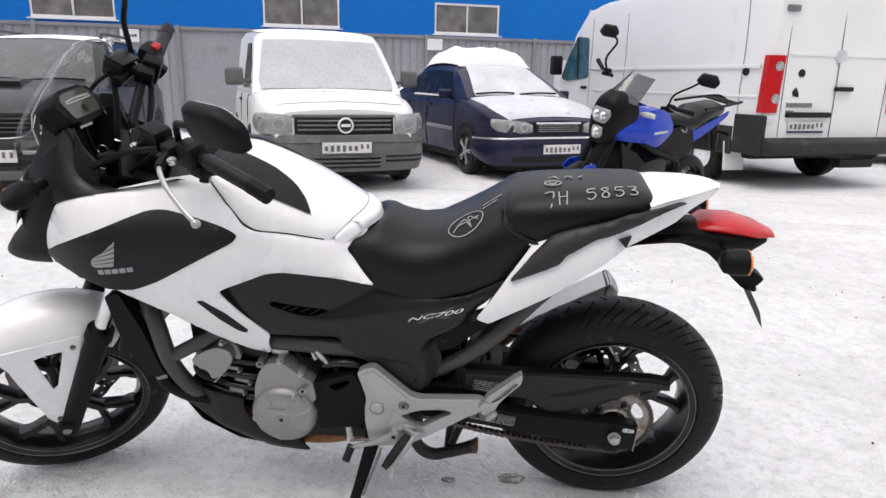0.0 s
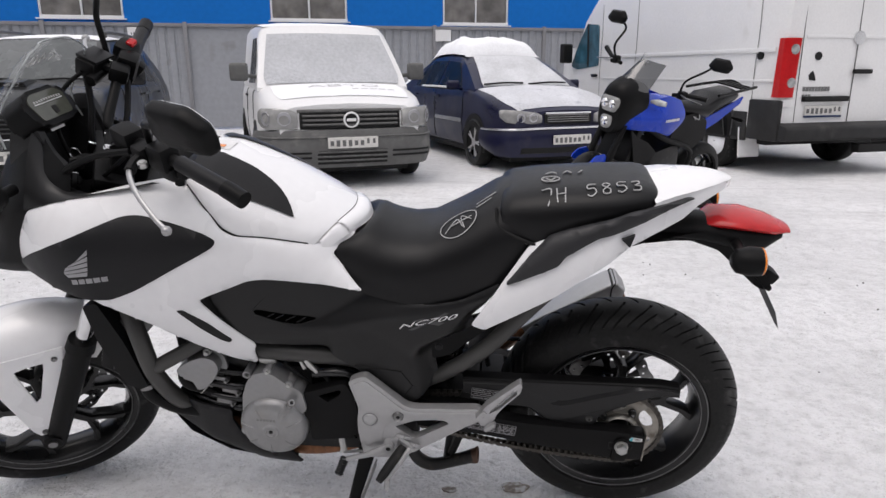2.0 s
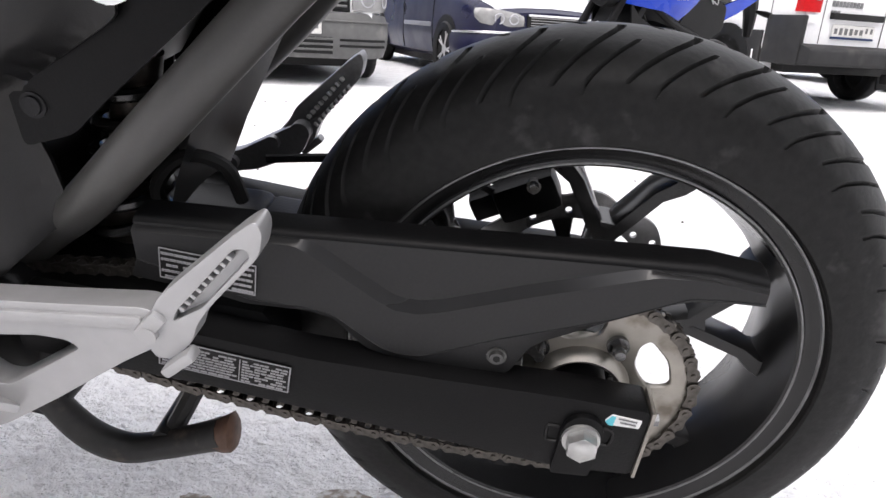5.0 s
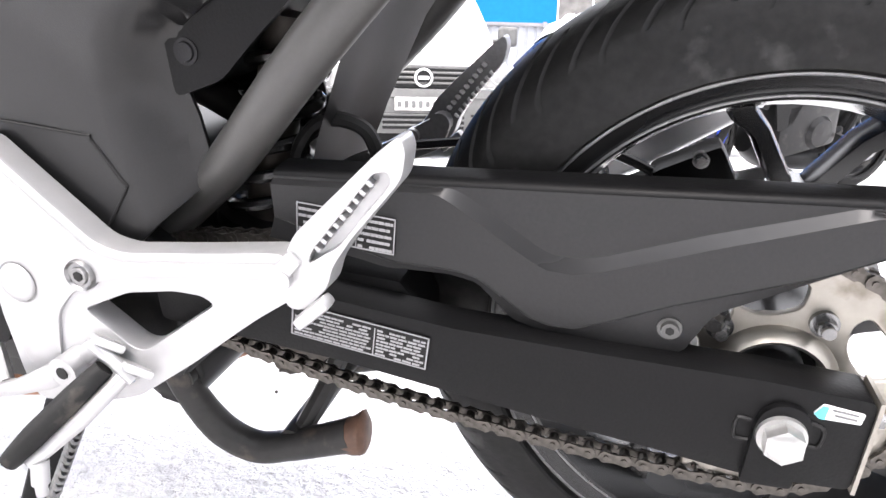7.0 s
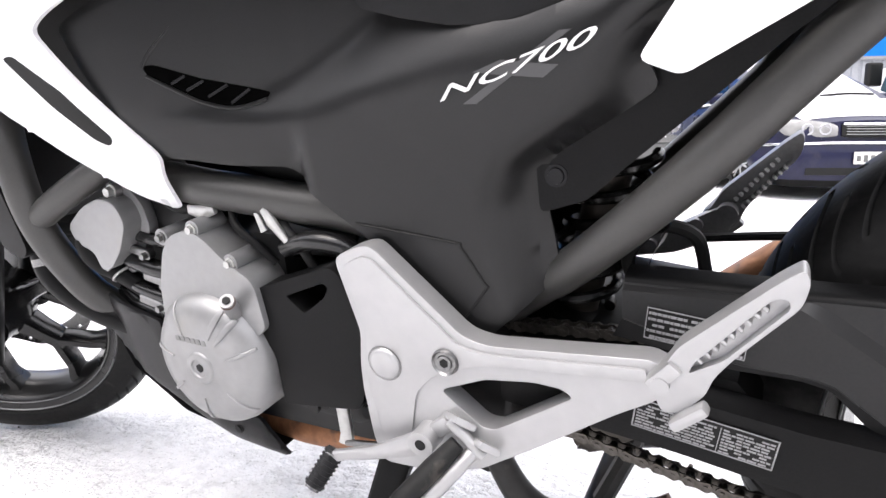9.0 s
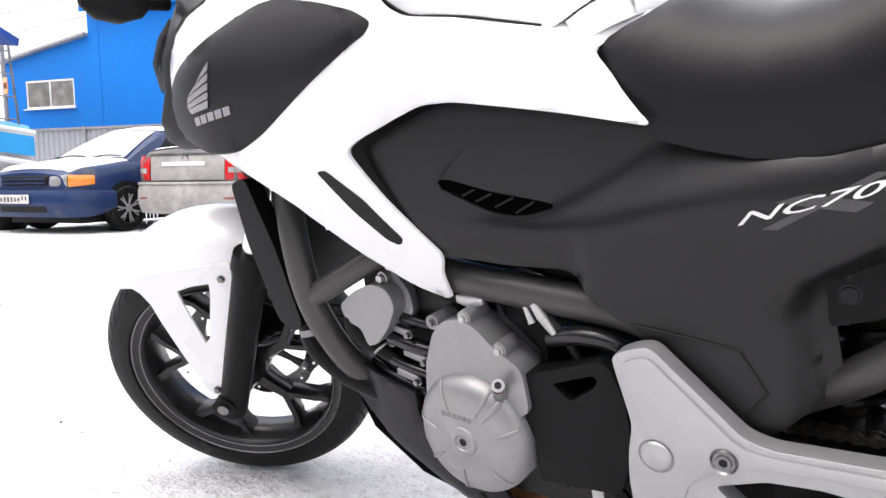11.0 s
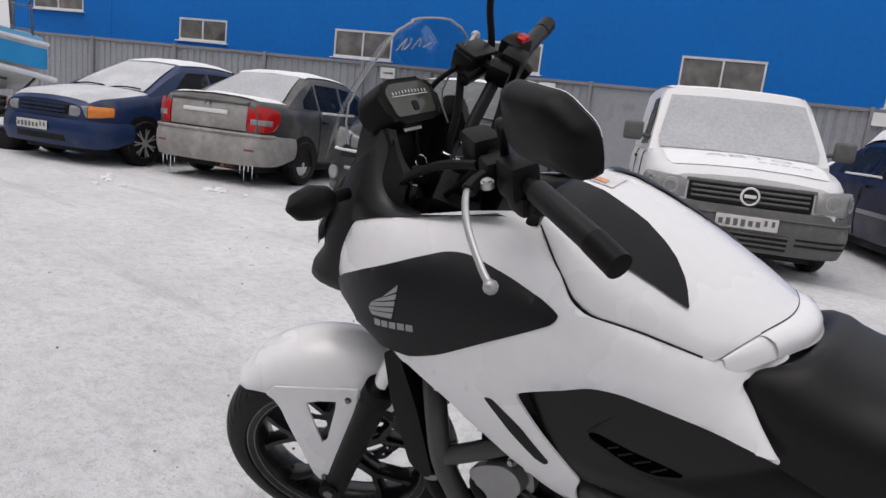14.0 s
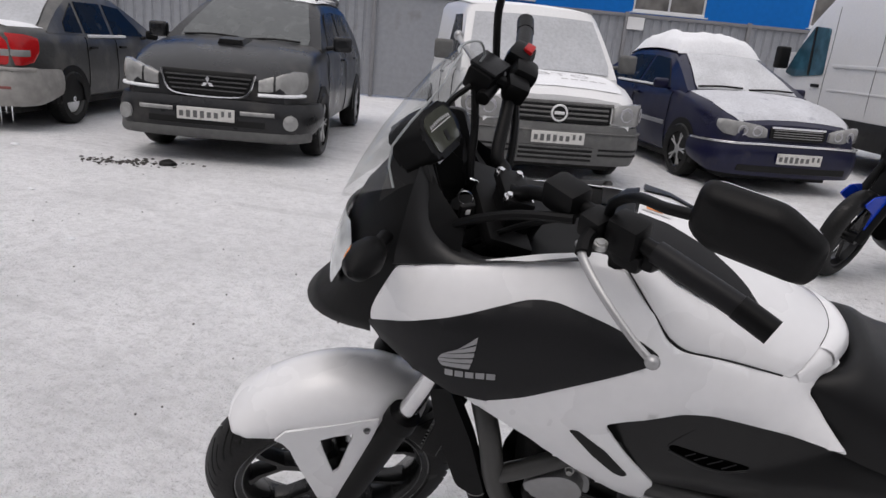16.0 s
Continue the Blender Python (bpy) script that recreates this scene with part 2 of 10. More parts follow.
SNOW = material("snow_cover", (0.82, 0.83, 0.85), 0.85, vary=0.05, grain=45, big=2, bump=0.006)
FROST = material("frosted_blue_paint", (0.56, 0.57, 0.60), 0.75, vary=0.12, grain=45, big=2.5, bump=0.004, stain=(0.36, 0.37, 0.42), stain_at=0.62, stain_scale=6)


def clear_sheet(name, tint, gloss=0.03):
    """A thin clear sheet: seen through, with a faint shine."""
    m = bpy.data.materials.new(name)
    m.use_nodes = True
    t, n = m.node_tree, m.node_tree.nodes
    n.remove(n["Principled BSDF"])
    a, b, x = n.new("ShaderNodeBsdfTransparent"), n.new("ShaderNodeBsdfGlossy"), n.new("ShaderNodeMixShader")
    a.inputs["Color"].default_value = (*tint, 1)
    b.inputs["Roughness"].default_value = gloss
    x.inputs[0].default_value = 0.12
    t.links.new(a.outputs[0], x.inputs[1])
    t.links.new(b.outputs[0], x.inputs[2])
    t.links.new(x.outputs[0], n["Material Output"].inputs["Surface"])
    return m


SCREEN = clear_sheet("clear_windscreen", (0.88, 0.89, 0.89))
BLUE_WALL = material("blue_metal_cladding", (0.005, 0.165, 0.56), 0.6, vary=0.05, grain=8, big=0.4, spec=0.15)
FENCE = material("grey_fence_sheet", (0.27, 0.28, 0.3), 0.55, vary=0.07, grain=10, big=0.6, stain=(0.2, 0.2, 0.2), stain_at=0.6, stain_scale=1.5)
FENCE_DARK = material("fence_cap", (0.2, 0.2, 0.21), 0.6, vary=0.1)
WINDOW_WHITE = material("white_window_frame", (0.75, 0.75, 0.75), 0.45, vary=0.04)
WINDOW_GLASS = material("dim_window_glass", (0.16, 0.15, 0.14), 0.12, vary=0.35, grain=3, big=1.2)

# ---- the setting: snowy yard, fence, blue building ----
FENCE_AT = pose(-7, 12.2, 0, 0, 0, 20)


def ground():
    """One sheet to the horizon, finely cut and gently uneven near the vehicles."""
    xs = sorted({round(float(v), 3) for v in np.r_[-400, -200, -100, -60, -40, np.arange(-30, -4, 0.5), np.arange(-4, 2, 0.1), np.arange(2, 30, 1.0), 40, 60, 100, 200, 400]})
    ys = sorted({round(float(v), 3) for v in np.r_[-400, -200, -100, -50, -20, -10, -5, np.arange(-3, 2, 0.1), np.arange(2, 20, 0.5), 25, 40, 80, 200, 400]})
    bm = bmesh.new()
    rows = []
    for y in ys:
        row = []
        for x in xs:
            far = math.hypot(x + 1, y)
            z = -0.034 * math.exp(-((x + 1.75) ** 2 + (y - 0.0) ** 2) / 0.45)
            z += 0.010 * noise.noise(Vector((x * 0.6, y * 0.6, 3))) * min(max((far - 2.0) / 3, 0), 1)
            z += 0.004 * noise.noise(Vector((x * 3, y * 3, 7))) * min(max((far - 1.2) / 2, 0), 1)
            row.append(bm.verts.new((x, y, z)))
        rows.append(row)
    for a, b in zip(rows, rows[1:]):
        for k in range(len(a) - 1):
            bm.faces.new((a[k], a[k + 1], b[k + 1], b[k]))
    tagged(part("ground", bm, SNOW_GROUND, smooth=80), "trodden snow with grit, tyre tracks and icy patches", "ground", kind="structure")


def snow_ground():
    """Packed snow: white, with fine grit, grey trodden patches and relief at three scales."""
    m = bpy.data.materials.new("packed_snow_ground")
    m.use_nodes = True
    t, n = m.node_tree, m.node_tree.nodes
    b = n["Principled BSDF"]
    co = n.new("ShaderNodeTexCoord")

    def tex(scale, detail=6.0, rough=0.6, kind="ShaderNodeTexNoise", stretch=None):
        x = n.new(kind)
        x.inputs["Scale"].default_value = scale
        if kind == "ShaderNodeTexNoise":
            x.inputs["Detail"].default_value, x.inputs["Roughness"].default_value = detail, rough
        src = co.outputs["Object"]
        if stretch:
            mp = n.new("ShaderNodeMapping")
            mp.inputs["Scale"].default_value, mp.inputs["Rotation"].default_value = stretch, (0, 0, radians(20))
            t.links.new(src, mp.inputs["Vector"])
            src = mp.outputs["Vector"]
        t.links.new(src, x.inputs["Vector"])
        return x.outputs["Fac"] if kind == "ShaderNodeTexNoise" else x.outputs["Distance"]

    def ramp(v, a, b_, lo=0.0, hi=1.0):
        x = n.new("ShaderNodeMapRange")
        x.inputs["From Min"].default_value, x.inputs["From Max"].default_value = a, b_
        x.inputs["To Min"].default_value, x.inputs["To Max"].default_value = lo, hi
        t.links.new(v, x.inputs["Value"])
        return x.outputs["Result"]

    def mix(fac, a, c):
        x = n.new("ShaderNodeMix")
        x.data_type = "RGBA"
        t.links.new(fac, x.inputs["Factor"])
        for sock, v in (("A", a), ("B", c)):
            if isinstance(v, tuple):
                x.inputs[sock].default_value = (*v, 1)
            else:
                t.links.new(v, x.inputs[sock])
        return x.outputs["Result"]

    colour = mix(ramp(tex(0.9, 8), 0.38, 0.66), (0.93, 0.93, 0.94), (0.80, 0.80, 0.81))
    colour = mix(ramp(tex(9.0, 8, 0.7), 0.47, 0.68, 0, 0.45), colour, (0.56, 0.56, 0.56))
    colour = mix(ramp(tex(1.1, 6, 0.6, stretch=(0.35, 3.0, 1.0)), 0.56, 0.72, 0, 0.45), colour, (0.54, 0.54, 0.54))
    colour = mix(ramp(tex(26.0, 5, 0.75), 0.50, 0.66, 0, 0.5), colour, (0.56, 0.56, 0.56))
    colour = mix(ramp(tex(60.0, 3, 0.8), 0.60, 0.74, 0, 0.7), colour, (0.30, 0.29, 0.28))
    colour = mix(ramp(tex(170.0, 2, 0.7), 0.67, 0.72, 0, 0.8), colour, (0.12, 0.11, 0.10))
    t.links.new(colour, b.inputs["Base Color"])
    b.inputs["Roughness"].default_value = 0.78
    b.inputs["Specular IOR Level"].default_value = 0.3
    add = n.new("ShaderNodeMath")
    add.operation = "MULTIPLY_ADD"
    more = n.new("ShaderNodeMath")
    more.operation = "MULTIPLY_ADD"
    more.inputs[1].default_value = 1.6
    t.links.new(tex(38.0, 3, 0.6), more.inputs[0])
    t.links.new(tex(14.0, 8, 0.65), add.inputs[0])
    add.inputs[1].default_value = 2.0
    t.links.new(tex(90.0, 4, 0.7), more.inputs[2])
    t.links.new(more.outputs[0], add.inputs[2])
    bp = n.new("ShaderNodeBump")
    bp.inputs["Strength"].default_value, bp.inputs["Distance"].default_value = 0.9, 0.016
    t.links.new(add.outputs[0], bp.inputs["Height"])
    t.links.new(bp.outputs["Normal"], b.inputs["Normal"])
    return m


SNOW_GROUND = snow_ground()
ground()


def fence():
    f = empty("sheet_fence", FENCE_AT, "grey corrugated sheet metal fence with a top rail", "fence")
    tagged(f, kind="structure")
    height, lo, hi, step = 2.14, -24.0, 26.0, 2.66
    x = lo
    while x < hi:
        plain = -2.7 < x - 0.0 < 0.4
        x1 = min(x + step, hi)
        pts, u, j = [], x + 0.03, 0
        pitch = 1.33 if plain else 0.19
        while u < x1 - 0.03:
            d = 0.022
            pts += [(u, 0.0), (min(u + pitch * 0.62, x1 - 0.03), 0.0)] + ([(min(u + pitch * 0.72, x1 - 0.03), d), (min(u + pitch * 0.92, x1 - 0.03), d)] if not plain else [])
            u += pitch
        bm = loft(bmesh.new(), [[(p[0], p[1], z) for p in pts] for z in (0.03, height * 0.5, height - 0.03)], closed=False)
        part("fence_sheet", bm, FENCE, f, smooth=20)
        part("fence_post", box(bmesh.new(), (0.08, 0.08, height + 0.06), (x, -0.03, height / 2 + 0.03), None, 0.008), FENCE_DARK, f)
        part("fence_rail", box(bmesh.new(), (step - 0.06, 0.06, 0.07), (x + step / 2, -0.02, height + 0.0), None, 0.008), FENCE_DARK, f)
        x += step
    # paper notices
    for s, z in ((-0.98, 1.96), (-4.72, 1.96), (5.45, 1.98)):
        bm = box(bmesh.new(), (0.36, 0.008, 0.25), (0, 0, 0), None, 0.002, 1)
        sign = part("notice", bm, PAPER)
        sign.matrix_world = FENCE_AT @ pose(s, -0.085, z)
        tagged(sign, "small white paper notice fixed to the fence", "notice", "notices on the fence")
        if s < 5:
            bm = bmesh.new()
            for k, w in enumerate((0.02, 0.05, 0.05, 0.05, 0.06)):
                box(bm, (w * 0.8, 0.002, 0.045), (-0.11 + 0.055 * k, -0.0052, 0))
            tagged(part("print", bm, INK, sign), kind="stuff")


fence()


def building():
    off = 2.5
    at = FENCE_AT @ pose(0, off, 0)
    b = empty("warehouse", at, "bright blue metal-clad warehouse with white windows", "building")
    tagged(b, kind="structure")
    opening = [(-12.68, -11.0, 2.5, 3.16), (-7.5, -5.75, 2.42, 3.18), (-3.45, -1.65, 2.42, 3.18), (1.7, 3.6, 2.42, 3.18), (6.1, 7.92, 2.38, 3.18), (10.6, 12.4, 2.38, 3.18)]
    x0, x1, top = -15.6, 30.0, 6.05
    edges = [x0] + [v for o in opening for v in o[:2]] + [x1]
    for k in range(0, len(edges), 2):
        part("wall", box(bmesh.new(), (edges[k + 1] - edges[k], 0.3, top), ((edges[k] + edges[k + 1]) / 2, 0.15, top / 2)), BLUE_WALL, b)
    for a, c, lo, hi in opening:
        part("wall", box(bmesh.new(), (c - a, 0.3, lo), ((a + c) / 2, 0.15, lo / 2)), BLUE_WALL, b)
        part("wall", box(bmesh.new(), (c - a, 0.3, top - hi), ((a + c) / 2, 0.15, (top + hi) / 2)), BLUE_WALL, b)
    part("end_wall", box(bmesh.new(), (0.3, 12, top + 0.1), (x0 + 0.15, 6.31, (top + 0.1) / 2)), BLUE_WALL, b)
    part("parapet", box(bmesh.new(), (0.42, 3, 6.66), (x0 + 0.2, 1.49, 3.33)), BLUE_WALL, b)
    bm = bmesh.new()
    prof = []
    u = x0
    while u < x1:
        prof += [(u, 0.0), (u + 0.09, 0.05)]
        u += 0.18
    loft(bm, [[(p[0], y, top + 0.05 + p[1] + (y + 0.35) * 0.06) for p in prof] for y in (-0.35, 2, 10)], closed=False)
    part("roof", bm, ROOF_GREY, b, "corrugated grey roof edge", smooth=20)
    part("eave", box(bmesh.new(), (x1 - x0, 0.04, 0.16), ((x0 + x1) / 2, -0.3, top - 0.02)), BLUE_WALL, b)
    # the lower annexe with a sloping roof
    wa = [(-19.2, 0), (-15.6, 0), (-15.6, 5.28), (-19.2, 4.62)]
    hole = (-18.35, -16.3, 3.08, 4.0)
    for x, x2, lo, hi in ((-19.2, hole[0], 0, None), (hole[1], -15.6, 0, None), (hole[0], hole[1], 0, hole[2]), (hole[0], hole[1], hole[3], None)):
        h = lambda v: 4.62 + (v + 19.2) / 3.6 * 0.66
        bm = prism(bmesh.new(), [(x, lo), (x2, lo), (x2, hi if hi else h(x2)), (x, hi if hi else h(x))], 0.0, 0.3)
        part("annexe_wall", bm, BLUE_WALL, b)
    bm = prism(bmesh.new(), [(-19.35, 4.60), (-15.6, 5.28), (-15.6, 5.36), (-19.35, 4.68)], -0.2, 6)
    part("annexe_roof", bm, ROOF_GREY, b)
    part("annexe_side", box(bmesh.new(), (0.3, 6, 4.6), (-19.05, 3.3, 2.3)), BLUE_WALL, b)
    # dark sheets behind the panes, the unlit room's dimness put into their colour
    part("dim_backing", box(bmesh.new(), (44, 0.1, 5), (7, 1.2, 2.6)), DIM_ROOM, b)
    part("dim_backing", box(bmesh.new(), (3.2, 0.1, 4), (-17.4, 1.2, 2.1)), DIM_ROOM, b)
    for k, (a, c, lo, hi) in enumerate(opening + [hole]):
        w = part("window_%d" % (k + 1), box(bmesh.new(), (c - a, 0.05, 0.07), ((a + c) / 2, 0.03, lo + 0.035), None, 0.006), WINDOW_WHITE, b)
        part("frame_top", box(bmesh.new(), (c - a, 0.05, 0.06), ((a + c) / 2, 0.03, hi - 0.03), None, 0.006), WINDOW_WHITE, w)
        for x in (a + 0.03, (a + c) / 2, c - 0.03):
            part("frame_bar", box(bmesh.new(), (0.045, 0.05, hi - lo - 0.13), (x, 0.03, (lo + hi) / 2 + 0.005), None, 0.006), WINDOW_WHITE, w)
        for s in (0, 1):
            m0, m1 = (a, (a + c) / 2) if s == 0 else ((a + c) / 2, c)
            part("pane", box(bmesh.new(), (m1 - m0 - 0.06, 0.012, hi - lo - 0.13), ((m0 + m1) / 2, 0.04, (lo + hi) / 2 + 0.005)), WINDOW_GLASS, w)
        part("sill", box(bmesh.new(), (c - a + 0.12, 0.12, 0.03), ((a + c) / 2, -0.04, lo - 0.016), None, 0.006), WINDOW_WHITE, w)
    # pole and wires above the roof
    mast = part("wire_mast", rod(bmesh.new(), (-13.6, 2.0, 5.9), (-13.6, 2.0, 7.7), 0.04), FENCE_DARK)
    mast.matrix_world = at
    tagged(mast, "thin grey metal mast carrying wires over the roof", "mast")
    bm = bmesh.new()
    for z0, z1, x2 in ((7.6, 6.6, -32), (7.5, 9.6, 6), (6.9, 5.6, -34)):
        tube(bm, [(-13.6, 2.0, z0), ((-13.6 + x2) / 2, 2.0, (z0 + z1) / 2 - 0.25), (x2, 2.0, z1)], 0.012, n=5, steps=8)
    w = part("overhead_wire", bm, INK)
    w.matrix_world = at
    tagged(w, "thin dark overhead wires sagging across the sky", "wire", kind="stuff")


ROOF_GREY = material("weathered_roof_sheet", (0.28, 0.28, 0.29), 0.6, vary=0.12, grain=4)
DIM_ROOM = material("dim_room_backing", (0.1, 0.095, 0.085), 0.8, vary=0.4, grain=2.5, big=0.8)
building()


def reflection_wall():
    """A plain grey wall, never in view, added behind the camera to darken reflections and side light."""
    tagged(part("unseen_wall", box(bmesh.new(), (70, 0.3, 4.6), (0, -7.5, 2.3)), REFLECTION_WALL), "plain dark grey wall closing the yard", "wall", kind="structure")


REFLECTION_WALL = material("dark_grey_wall", (0.09, 0.09, 0.092), 0.8, vary=0.1, grain=6, big=0.5)
reflection_wall()


def backdrop():
    """Bare trees on the skyline beyond the yard."""
    rnd = random.Random(9)
    bm = bmesh.new()
    for k in range(90):
        x = rnd.uniform(-8, 8)
        h = rnd.uniform(2.0, 4.2)
        tube(bm, [(x, 0, 0), (x + rnd.uniform(-0.2, 0.2), 0, h * 0.6), (x + rnd.uniform(-0.5, 0.5), 0, h)], [0.05, 0.03, 0.01], n=4, steps=2)
        for j in range(9):
            z = h * rnd.uniform(0.35, 0.95)
            d = rnd.uniform(-1, 1)
            tube(bm, [(x, 0, z), (x + d * 0.5, rnd.uniform(-0.4, 0.4), z + 0.5), (x + d * 0.8, 0, z + 0.9)], [0.02, 0.012, 0.005], n=3, steps=1)
    t = part("bare_shrubs", bm, TWIG)
    t.matrix_world = pose(-47, 16, 0, 0, 0, 65)
    tagged(t, "leafless grey winter shrubs on the far skyline", "shrubs", kind="stuff")


TWIG = material("bare_twigs", (0.2, 0.18, 0.17), 0.8, vary=0.2)
backdrop()

# ---- the white motorcycle: x to its rear, y to its right, z up, leaning on its side stand ----
bike = empty("motorcycle", pose(0, BIKE_SHIFT, 0, BIKE_LEAN),
             "white and black adventure motorcycle leaning on its side stand, handlebar turned", "motorcycle")
CASTER, STEER = radians(27), radians(32)
STEER_AXIS = Vector((math.sin(CASTER), 0, math.cos(CASTER)))
STEER_FOOT = Vector((-1.74, 0, 0))
TURNED = Matrix.Translation(STEER_FOOT) @ Matrix.Rotation(STEER, 4, STEER_AXIS) @ Matrix.Translation(-STEER_FOOT)


LOWERED = Matrix.Translation((0, -0.036, -0.026)) @ TURNED
BAR_TURN = Matrix.Translation(STEER_FOOT) @ Matrix.Rotation(radians(30), 4, STEER_AXIS) @ Matrix.Translation(-STEER_FOOT)


CLAMP_SHIFT = Matrix.Translation((0.018, -0.023, -0.022))


def lowered(bm):
    bmesh.ops.transform(bm, matrix=LOWERED, verts=bm.verts)
    return bm


def steered(bm):
    bmesh.ops.transform(bm, matrix=BAR_TURN, verts=bm.verts)
    return bm


def body_depth(x, z):
    """Half the width of the bodywork at a place of its side."""
    xs = (-1.6, -1.5, -1.4, -1.28, -1.05, -0.93, -0.85, -0.7, -0.55, -0.4, -0.2, -0.03, 0.11, 0.2)
    ws = (0.08, 0.15, 0.225, 0.27, 0.252, 0.245, 0.217, 0.187, 0.186, 0.2, 0.19, 0.17, 0.1, 0.06)
    middle = lerp(x, (-1.5, -1.3, -0.95, -0.7, -0.5, -0.3, -0.05, 0.15), (0.86, 0.84, 0.83, 0.75, 0.66, 0.72, 0.87, 0.97))
    w = sum(lerp(x + d, xs, ws) for d in (-0.05, -0.025, 0, 0.025, 0.05)) / 5
    d = z - middle
    waist = 0.04 * min(max((x + 0.75) / 0.07, 0), 1) * min(max((-0.48 - x) / 0.08, 0), 1) * min(max((z - 0.765) / 0.08, 0), 1)
    return max(w - waist - (3 * d * d if d > 0 else 0.75 * d * d), 0.02)


def bolt(name, at, r, parent, mat_=None, way=(0, -1, 0), h=0.008, n=6, label=""):
    bm = bmesh.new()
    at, way = Vector(at), Vector(way).normalized()
    rod(bm, at - way * 0.01, at, r * 1.35, n=20)
    rod(bm, at, at + way * h, r, r * 0.92, n=n)
    return part(name, bm, mat_ or STEEL, parent, label)


def resample(pts, n):
    """n points at even steps along the line pts."""
    pts = [Vector(p) for p in pts]
    d = [0.0]
    for a, b in zip(pts, pts[1:]):
        d.append(d[-1] + (b - a).length)
    return [tuple(float(np.interp(s, d, [p[k] for p in pts])) for k in range(len(pts[0]))) for s in np.linspace(0, d[-1], n)]


def plate(outer, holes, lo, hi, bevel=0.004, segments=2, shift=None):
    """A plate in (x, z) with holes through it, from y = lo to hi, its rims bevelled; shift moves y by place."""
    bm = bmesh.new()
    edges = []
    for loop in [outer] + list(holes):
        vs = [bm.verts.new((x, lo, z)) for x, z in loop]
        edges += [bm.edges.new((a, b)) for a, b in zip(vs, vs[1:] + vs[:1])]
    bmesh.ops.triangle_fill(bm, use_beauty=True, use_dissolve=False, edges=edges)
    made = bmesh.ops.extrude_face_region(bm, geom=bm.faces[:])["geom"]
    for v in made:
        if isinstance(v, bmesh.types.BMVert):
            v.co.y = hi
    bmesh.ops.recalc_face_normals(bm, faces=bm.faces)
    if bevel:
        rims = [e for e in bm.edges if len(e.link_faces) == 2 and 1.2 < e.calc_face_angle(0.0) < 1.9 and abs(e.verts[0].co.y - e.verts[1].co.y) < 1e-6]
        bmesh.ops.bevel(bm, geom=rims, offset=bevel, segments=segments, affect="EDGES", profile=0.6, clamp_overlap=True)
    if shift:
        for v in bm.verts:
            v.co.y += shift(v.co.x, v.co.z)
    return bm


def blade(bm, rows):
    """A bar of rounded box section: rows of (middle, half width, half depth), the depth along y."""
    line = [Vector(r[0]) for r in rows]
    rings = []
    for k, (p, w, d) in enumerate(rows):
        way = (line[min(k + 1, len(line) - 1)] - line[max(k - 1, 0)]).normalized()
        side = Vector((-way.z, 0, way.x))
        ring = [(-1, -0.6), (-1, 0.6), (-0.7, 1), (0.7, 1), (1, 0.6), (1, -0.6), (0.7, -1), (-0.7, -1)]
        rings.append([Vector(p) + side * (w * u) + Vector((0, d * v, 0)) for u, v in ring])
    return loft(bm, rings)


